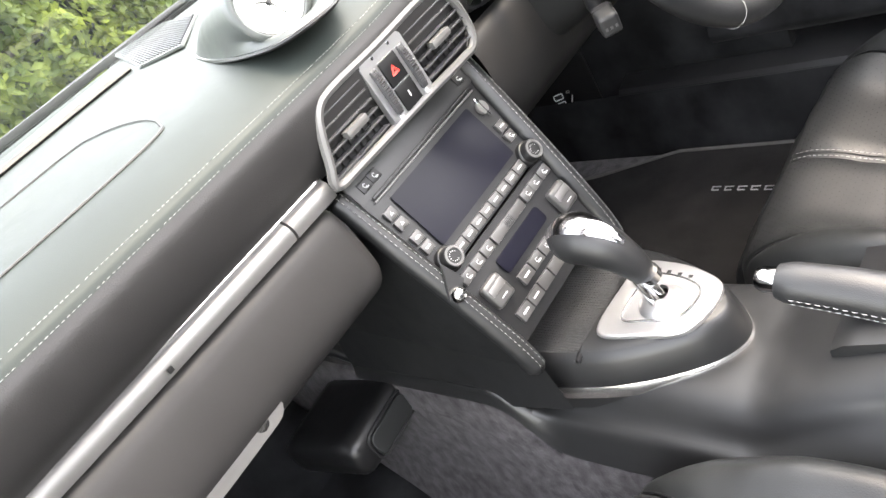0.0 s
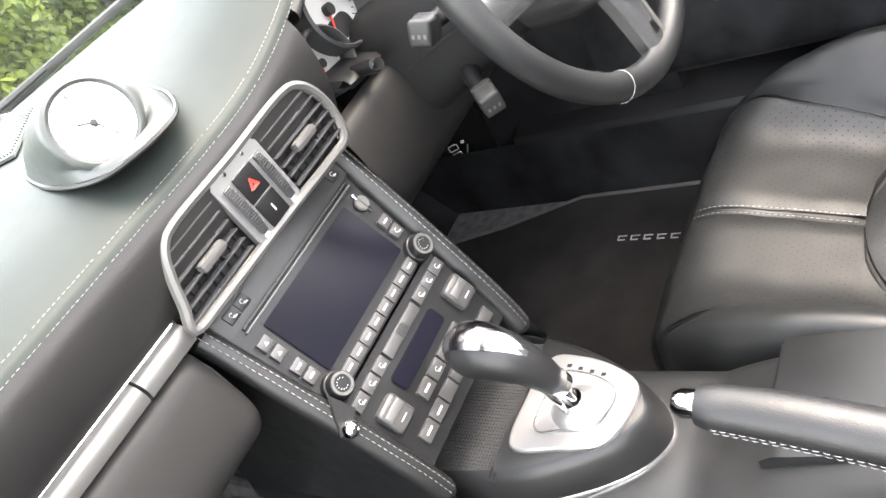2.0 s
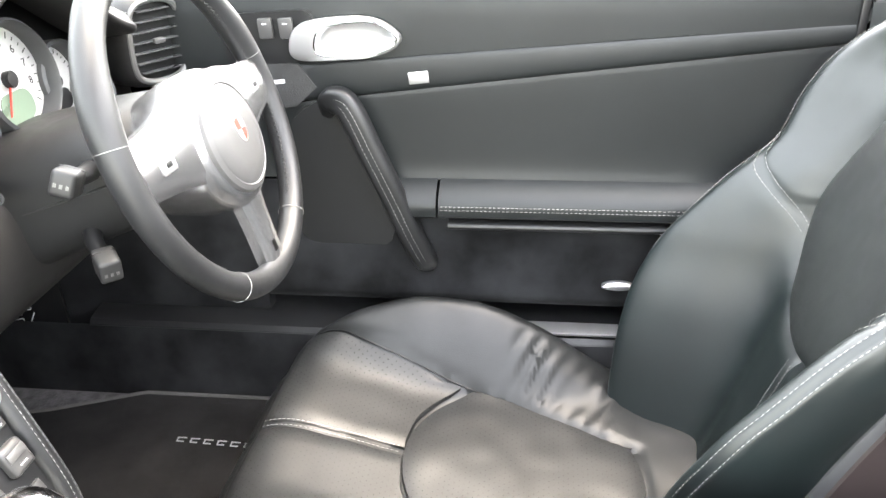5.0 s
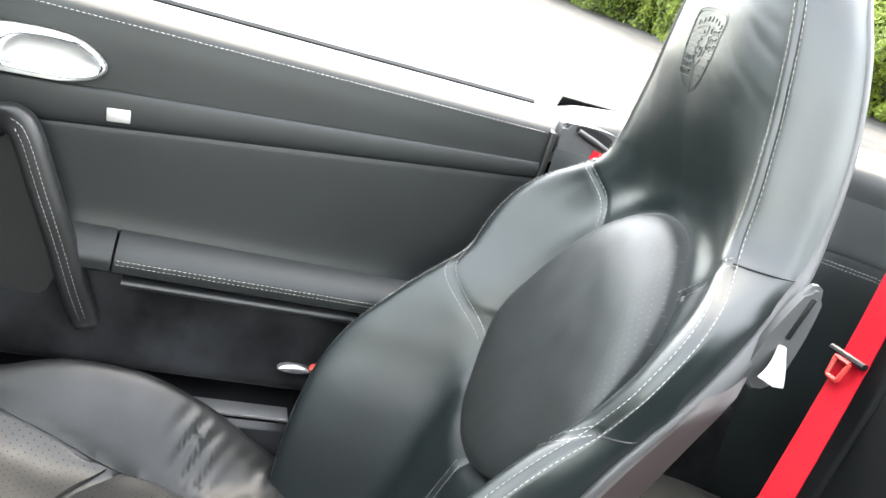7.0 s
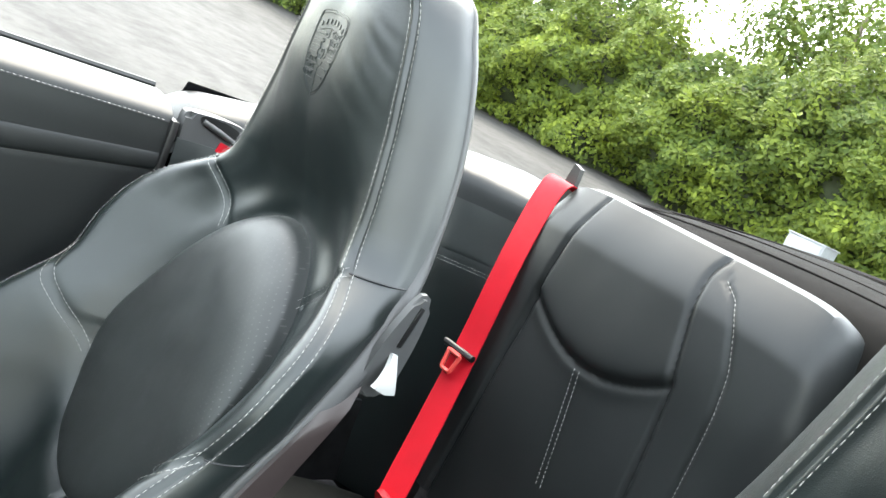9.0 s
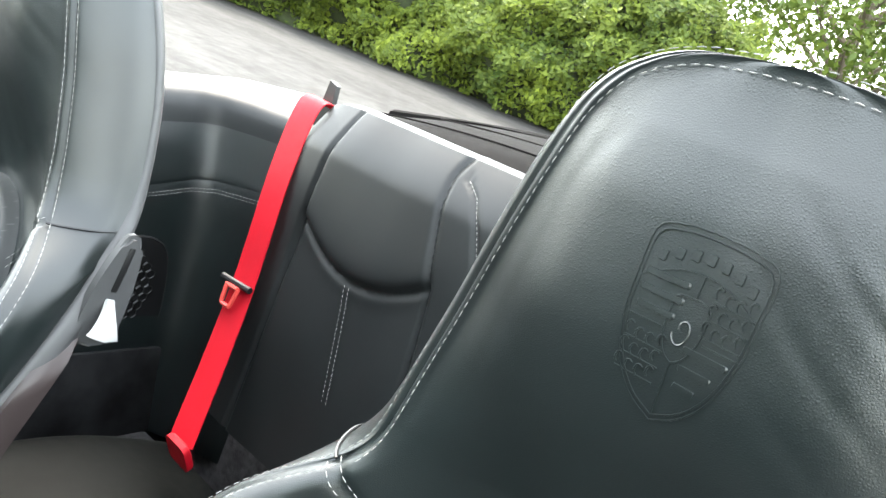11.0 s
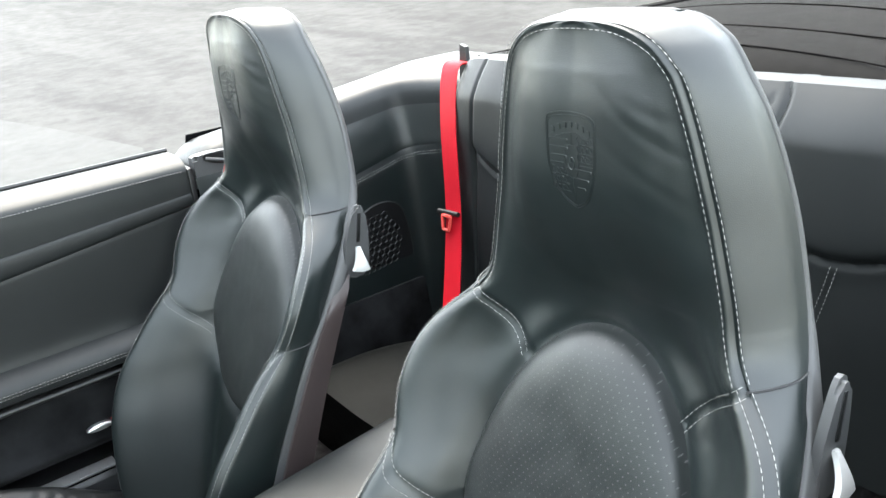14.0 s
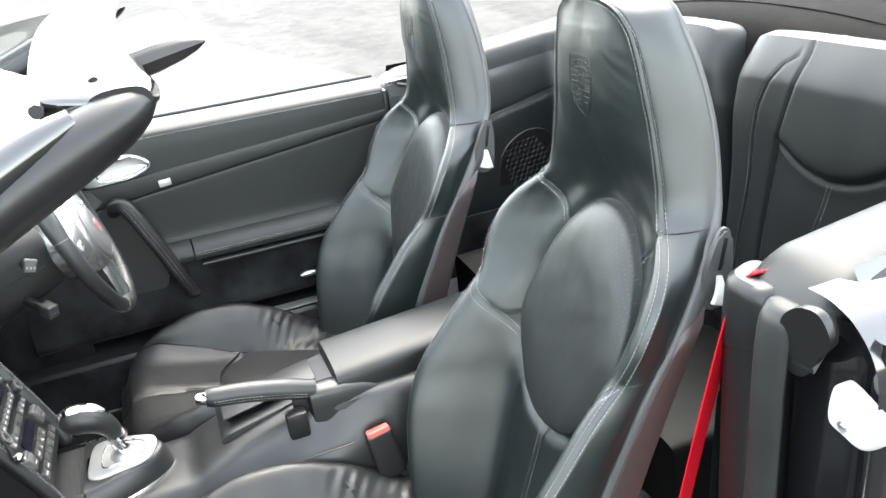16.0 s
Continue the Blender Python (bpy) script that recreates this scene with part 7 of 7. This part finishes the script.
# front belts at the door pillars
for sx in (1, -1):
    fb = thing("front_seat_belt", "red front seat belt in its pillar guide", "seat belt", "red seat belts")
    if sx > 0:
        part("webbing", webbing([(0.702, -1.043, 0.988), (0.676, -1.040, 0.972), (0.671, -1.028, 0.93), (0.642, -0.985, 0.80), (0.608, -0.93, 0.60), (0.60, -0.86, 0.42)], 0.042, (0, 1, -0.2)), BELT, fb, "bright red webbing")
    else:
        part("webbing", webbing([(-0.705, -0.992, 0.985), (-0.690, -0.968, 0.968), (-0.683, -0.955, 0.92), (-0.668, -0.925, 0.75), (-0.655, -0.890, 0.55), (-0.646, -0.860, 0.38)], 0.046, (-0.45, 0.89, 0)), BELT, fb, "bright red webbing")
        part("guide_peg", tube([(-0.690, -0.975, 0.962), (-0.690, -0.945, 0.960)], 0.008, 14), RUBBER, fb, "dark rubber guide peg")
        continue
    gm = plane((sx * 0.700, 0, 0), (0, -sx, 0), (0, 0, 1))
    g = smooth_loop([(0.957, 0.990), (0.970, 1.000), (1.02, 1.001), (1.058, 0.994), (1.075, 0.975), (1.06, 0.945), (1.02, 0.943), (0.966, 0.941)], 48)
    part("guide", prism([(sx * a, b) for a, b in (g if sx > 0 else g[::-1])], 0.026, gm, 0.009, 4), SHELL, fb, "moulded belt guide")
    o = smooth_loop([(0.977, 0.994), (0.985, 1.000), (1.02, 0.998), (1.055, 0.985), (1.057, 0.977), (1.03, 0.972), (0.99, 0.983)], 40)
    part("guide_slot", prism([(sx * a, b) for a, b in (o if sx > 0 else o[::-1])], 0.003, gm @ pose(0, 0, 0.0245), 0), BLACK_PLASTIC, fb, "dark oval opening")
    part("guide_bar", tube([gm @ Vector((sx * 0.982, 0.992, 0.028)), gm @ Vector((sx * 1.010, 0.984, 0.030)), gm @ Vector((sx * 1.040, 0.973, 0.027))], 0.0042, 10), SHELL, fb)
bk = thing("belt_buckle", "black belt buckle with a red release button", "buckle")
bmx = plane((-0.148, -0.612, 0.477), (0, -1, 0.15), (0.12, 0.15, 1))
part("housing", box((0.052, 0.10, 0.022), (0, 0, 0), 0.006, bmx, 3), BLACK_PLASTIC, bk)
part("release_button", box((0.044, 0.020, 0.018), (0, 0.047, 0.001), 0.004, bmx), RED_PLASTIC, bk, "red release button")
part("label", box((0.020, 0.022, 0.001), (0.006, -0.01, 0.0112), 0, bmx), BLACK_PLASTIC, bk)
part("stem", tube([bmx @ Vector((0, -0.05, 0)), bmx @ Vector((0.02, -0.15, 0))], 0.010, 10), BLACK_PLASTIC, bk)

# ---- folded roof behind the rear seats ----
hood = thing("folded_roof", "folded black fabric roof under its cover", "convertible roof")
COVER_Y = (-2.42, -2.35, -2.15, -1.9, -1.66, -1.575, -1.53, -1.505, -1.495)
COVER_Z = (1.090, 1.145, 1.180, 1.178, 1.163, 1.151, 1.132, 1.100, 1.050)


def cover_z(x, y):
    return float(curve_at(COVER_Y, COVER_Z, np.array([y]))[0]) - 0.19 * x * x


rings = []
for x in np.linspace(-0.74, 0.74, 60):
    e = (abs(x) / 0.74) ** 4
    rings.append([(x, y + (0.10 * e if y < -2 else -0.20 * e), cover_z(x, y) - 0.02 * e + 0.0025 * noise.noise((x * 5, y * 5, 3.3))) for y in np.r_[np.linspace(-2.42, -1.60, 22), np.linspace(-1.585, -1.495, 16)]])
part("cover", loft(rings, closed=False), ROOF, hood, "black fabric roof cover")
seam = smooth_loop([(-0.40, -1.76), (-0.36, -1.70), (0.0, -1.685), (0.36, -1.70), (0.40, -1.77), (0.34, -1.84), (0.0, -1.87), (-0.34, -1.85)], 90)
part("panel_rim", tube([(x, y, cover_z(x, y) + 0.001) for x, y in seam], 0.0016, 6, closed=True), ROOF, hood)
part("cover_seam", tube([(x, -1.585 + 0.03 * (x / 0.6) ** 4, cover_z(x, -1.585) + 0.001) for x in np.linspace(-0.50, 0.50, 50)], 0.0016, 6), ROOF, hood, "dark seam along the roof's front fold")
rings = []
for x in np.linspace(-0.66, 0.66, 50):
    y = -2.12 + 0.22 * (abs(x) / 0.66) ** 3
    z = cover_z(x, y)
    rings.append([(x, y + a, z + b) for a, b in ((0.028, -0.01), (0.022, 0.005), (0.010, 0.010), (-0.012, 0.010), (-0.03, 0.004), (-0.034, -0.01))])
part("rear_edge", loft(rings, closed=False, caps=(True, True)), ROOF, hood, "black raised rear edge")

# ---- outer body ----
body = thing("convertible", "gloss black convertible body", "car body")
rings = []
for y in np.linspace(-2.95, -1.0, 30):
    w = 0.90 - 0.25 * max(0, (-y - 2.1) / 0.85) ** 2
    zt = 1.02 - 0.22 * max(0, (-y - 2.0) / 0.95) ** 1.5
    rings.append([(x, y, z) for x, z in ((-w, 0.20), (-w - 0.005, 0.6), (-w + 0.02, zt - 0.12), (-w + 0.09, zt))])
for sx in (1, -1):
    part("rear_flank", loft([[(sx * -x, y, z) for x, y, z in r] for r in rings], closed=False), PAINT, body)
part("rear_deck", loft([[(x, y, z) for x in np.linspace(-0.81, 0.81, 12) for z in [1.02 - 0.26 * max(0, (-y - 2.0) / 0.95) ** 1.5 + 0.06 * (1 - (x / 0.81) ** 2) * (1 if y > -2.9 else 0)]] for y in np.linspace(-2.30, -2.95, 12)], closed=False), PAINT, body)
for sx in (1, -1):
    part("front_flank", loft([[(sx * x, y, z) for x, z in ((0.86, 0.20), (0.90, 0.6), (0.86, 0.82 - 0.16 * max(0, (y - 0.4) / 1.0)), (0.72, 0.86 - 0.20 * max(0, (y - 0.6) / 1.0)))] for y in np.linspace(0.12, 1.6, 12)], closed=False), PAINT, body)
part("bonnet", loft([[(x, y, 0.85 - 0.20 * max(0, (y - 0.6) / 1.0) + 0.02 * (1 - (x / 0.72) ** 2)) for x in np.linspace(-0.72, 0.72, 20)] for y in np.linspace(0.66, 1.75, 14)], closed=False), PAINT, body)
part("nose", box((1.5, 0.2, 0.5), (0, 1.72, 0.45), 0.08), PAINT, body)
part("tail", box((1.5, 0.2, 0.5), (0, -2.9, 0.5), 0.08), PAINT, body)
part("underbody", box((1.60, 4.4, 0.35), (0, -0.6, 0.0), 0.02), BLACK_PLASTIC, body)
# windscreen frame
ws = thing("windscreen", "raked windscreen with black frame", "windscreen")


def pillar(sx):
    return spline([(sx * 0.735, 0.50, 0.90), (sx * 0.728, 0.20, 1.045), (sx * 0.712, -0.02, 1.145), (sx * 0.692, -0.18, 1.212), (sx * 0.682, -0.290, 1.266), (sx * 0.668, -0.362, 1.298)], 30)


for sx in (-1, 1):
    part("pillar", tube(pillar(sx), [0.034] * 16 + [0.034 * (1 - (k / 13.2) ** 5) ** 0.5 for k in range(14)], 14, flat=0.8), BLACK_PLASTIC, ws, "padded black pillar trim")
    part("outer_pillar", tube(pillar(sx)[:26] + np.array([sx * 0.012, 0.014, 0.015]), [0.024] * 16 + [0.024 * (1 - (k / 10) ** 2) ** 0.5 for k in range(10)], 14), PAINT, ws, "gloss black outer pillar")
rings = []
for x in np.linspace(-0.682, 0.682, 50):
    y0, z0 = -0.354 + 0.030 * (1 - (x / 0.692) ** 2), 1.302 + 0.020 * (1 - (x / 0.692) ** 2)
    k = min(1, (0.690 - abs(x)) / 0.030) ** 0.5
    rings.append([(x, y0 + a * k, z0 + b * k) for a, b in spline([(0.075, -0.020), (0.078, 0.0), (0.050, 0.013), (0.0, 0.013), (-0.018, 0.0), (-0.012, -0.018), (0.03, -0.024), (0.075, -0.020)], 22)])
part("glass_seal", tube([(x, -0.354 + 0.030 * (1 - (x / 0.692) ** 2) + 0.078, 1.302 + 0.020 * (1 - (x / 0.692) ** 2) - 0.002) for x in np.linspace(-0.672, 0.672, 40)], 0.006, 8), RUBBER, ws, "black rubber glass seal")
part("roof_seal", tube([(x, -0.354 + 0.030 * (1 - (x / 0.692) ** 2) + 0.030, 1.302 + 0.020 * (1 - (x / 0.692) ** 2) + 0.0125) for x in np.linspace(-0.66, 0.66, 40)], 0.0045, 8, flat=0.6), BLACK_PLASTIC, ws, "thin dark seal along the header")
part("header", loft(rings, caps=(True, True)), PAINT, ws, "gloss black header rail")
L, Rr = pillar(-1), pillar(1)
rings = []
for a, b in zip(L[:28], Rr[:28]):
    rings.append([a + (b - a) * s + np.array([0, 0.20 * math.sin(math.pi * s), 0.012 * math.sin(math.pi * s) + 0.014]) for s in np.linspace(0.015, 0.985, 30)])
pane = part("pane", loft(rings, closed=False), GLASS, ws, "clear curved glass")
pane.visible_shadow = False
# wipers and cowl
solo("cowl", loft([[(x, 0.70 - 0.14 * (x / 0.73) ** 2 + d, z) for d, z in ((-0.03, 0.93), (0.0, 0.952), (0.05, 0.957), (0.12, 0.93), (0.16, 0.86))] for x in np.linspace(-0.72, 0.72, 30)], closed=False), BLACK_PLASTIC, "black plastic scuttle below the windscreen", "cowl", kind="structure")
for x0, x1 in ((-0.30, 0.28), (0.10, 0.66)):
    wp = thing("wiper", "black windscreen wiper with rubber blade", "wiper", "wipers")
    arm = spline([(x0, 0.80, 0.95), (0.5 * (x0 + x1), 0.765, 0.968), (x1, 0.70, 0.978)], 20)
    part("arm", tube(arm, np.linspace(0.012, 0.006, 20), 8), BLACK_PLASTIC, wp)
    part("blade", box((0.50, 0.010, 0.014), (0.5 * (x0 + x1), 0.735, 0.972), 0.003, None), RUBBER, wp)

# ---- passenger's pillar, seal and striker ----
pil = thing("pillar_trim", "black plastic door pillar trim with rubber seal", "pillar")
def post_ring(z, grow=0.0):
    """The pillar's rounded outline at a height."""
    o = smooth_loop([(-0.668, -1.00), (-0.670, -0.962), (-0.686, -0.940), (-0.715, -0.935), (-0.742, -0.938), (-0.752, -0.955), (-0.752, -1.00)], 44)
    c = np.array([-0.71, -0.975])
    return [(c[0] + (x - c[0]) * (1 + grow), c[1] + (y - c[1]) * (1 + grow), z) for x, y in o]


part("trim", loft([post_ring(z, -0.06 + 0.06 * min(1, (z - 0.44) / 0.2)) for z in np.linspace(0.44, 0.905, 14)], caps=(True, True)), BLACK_PLASTIC, pil)
part("cap", loft([[(x, y, z + 0.35 * (-0.71 - x) * (z < 0.91)) for x, y, z in post_ring(h, g)] for h, g in ((0.892, 0.03), (0.896, 0.06), (0.93, 0.05), (0.96, 0.0), (0.972, -0.08), (0.978, -0.25))], caps=(True, True)), BLACK_PLASTIC, pil, "moulded cap below the waist roll")
sr = spline([(-0.772, -0.956, 0.975), (-0.772, -0.945, 0.966), (-0.772, -0.937, 0.945), (-0.770, -0.934, 0.88), (-0.766, -0.934, 0.70), (-0.756, -0.93, 0.50), (-0.742, -0.90, 0.44)], 40)
part("seal", loft([[(p[0] + 0.024 * w * math.cos(a), p[1] + 0.011 * w * math.sin(a), p[2]) for a in np.arange(16) * math.pi / 8] for p, w in zip(sr, [0.45, 0.75, 0.92] + [1.0] * 37)], caps=(True, True)), RUBBER, pil, "soft rubber door seal")
fl = smooth_loop([(-0.005, -0.045), (0.022, -0.042), (0.045, -0.005), (0.062, 0.022), (0.048, 0.050), (0.018, 0.045), (-0.006, 0.020), (-0.010, -0.015)], 48)
part("seal_flap", pillow([(-x, z) for x, z in fl], 0.016, plane((-0.792, -0.942, 0.948), (1, 0, 0), (0, 0.15, 1)) @ pose(0, 0, -0.008), 0.009), BLACK_PLASTIC, pil, "scuffed rubber flap")
part("jamb", loft([[(x, y, z) for x, y in spline([(-0.775, -0.968), (-0.80, -0.968), (-0.83, -0.969), (-0.865, -0.968), (-0.886, -0.962), (-0.898, -0.972), (-0.90, -1.0)], 24)] for z in np.linspace(0.30, 0.975, 20)], closed=False), PAINT, pil, "gloss black door jamb")
part("shoulder", loft([[(x, y, z) for x, z in spline([(-0.80, 1.003), (-0.83, 1.001), (-0.865, 0.985), (-0.892, 0.95), (-0.900, 0.90)], 18)] for y in np.linspace(-0.952, -1.75, 16)], closed=False), PAINT, pil, "gloss black shoulder")
strk = thing("door_striker", "white plastic door striker held by a screw", "striker")
sm = plane((-0.874, -0.957, 0.880), (-1, 0, 0), (0, 0, 1))
part("block", pillow(smooth_loop([(-0.022, -0.006), (-0.021, 0.030), (-0.012, 0.041), (0.012, 0.034), (0.046, 0.016), (0.046, 0.004), (0.024, -0.017), (0.0, -0.014)], 56), 0.022, sm, 0.008), WHITE_METAL, strk)
part("screw", lathe([(0.0, 0.0235), (0.0025, 0.0235), (0.003, 0.0225), (0.0062, 0.0235), (0.0066, 0.0215)], sm, 20), ALUMINIUM, strk, "steel screw")

# black duct under the glovebox
duct = thing("kick_duct", "black plastic duct in the passenger footwell", "duct")
km = pose(-0.180, 0.300, 0.452, -8, 0, 6)
part("shell", box((0.140, 0.17, 0.062), (0, 0, 0), 0.026, km, 4), BLACK_PLASTIC, duct)
part("pocket", pillow(rounded(0.085, 0.034, 0.012), 0.004, km @ plane((0.005, -0.0855, -0.004), (1, 0, 0), (0, 0, 1)), 0.002), RUBBER, duct, "shallow pocket in the ledge")
part("lip", tube([km @ Vector((x + 0.005, -0.0865, z - 0.004)) for x, z in rounded(0.093, 0.042, 0.014)], 0.0022, 6, closed=True), PLASTIC, duct)
part("strut", tube([km @ Vector((0.072, -0.06, 0.03)), km @ Vector((0.078, 0.02, 0.07)), km @ Vector((0.080, 0.08, 0.10))], 0.011, 10), BLACK_PLASTIC, duct)

# outer air vent at the end of the dash
sv = thing("side_air_vent", "oval air vent with grey frame at the dash end", "air vent")
svm = plane((0.652, 0.035, 0.915), (0.86, -0.5, 0), (0, 0, 1))
so = smooth_loop([(-0.040, -0.045), (-0.046, 0.0), (-0.036, 0.05), (0.0, 0.062), (0.036, 0.05), (0.044, 0.0), (0.036, -0.045), (0.0, -0.055)], 60)
rings = []
for k, d in ((0.99, -0.002), (1.10, 0.002), (1.22, -0.004), (1.30, -0.022), (1.34, -0.06), (1.34, -0.13)):
    rings.append([svm @ Vector((x * k, y * (1 + 0.6 * (k - 1)), d)) for x, y in so])
part("vent_pod", loft(rings), DASH_FACE, sv, "leather pod round the vent")
part("frame", tube([svm @ Vector((x, y, 0)) for x, y in so], 0.005, 8, closed=True), TRIM, sv)
part("duct", prism([tuple(p) for p in so * 0.97], 0.001, svm @ pose(0, 0, -0.010), 0), BLACK_PLASTIC, sv)
for k in range(7):
    y = -0.040 + 0.0145 * k
    w = 0.084 * math.sqrt(max(0.1, 1 - (y / 0.062) ** 2))
    part("slat", box((w, 0.0022, 0.010), (0, y, -0.003), 0.0008, svm), SLAT, sv)
part("slider_tab", box((0.018, 0.008, 0.010), (0, 0.004, 0.003), 0.003, svm), TRIM, sv)
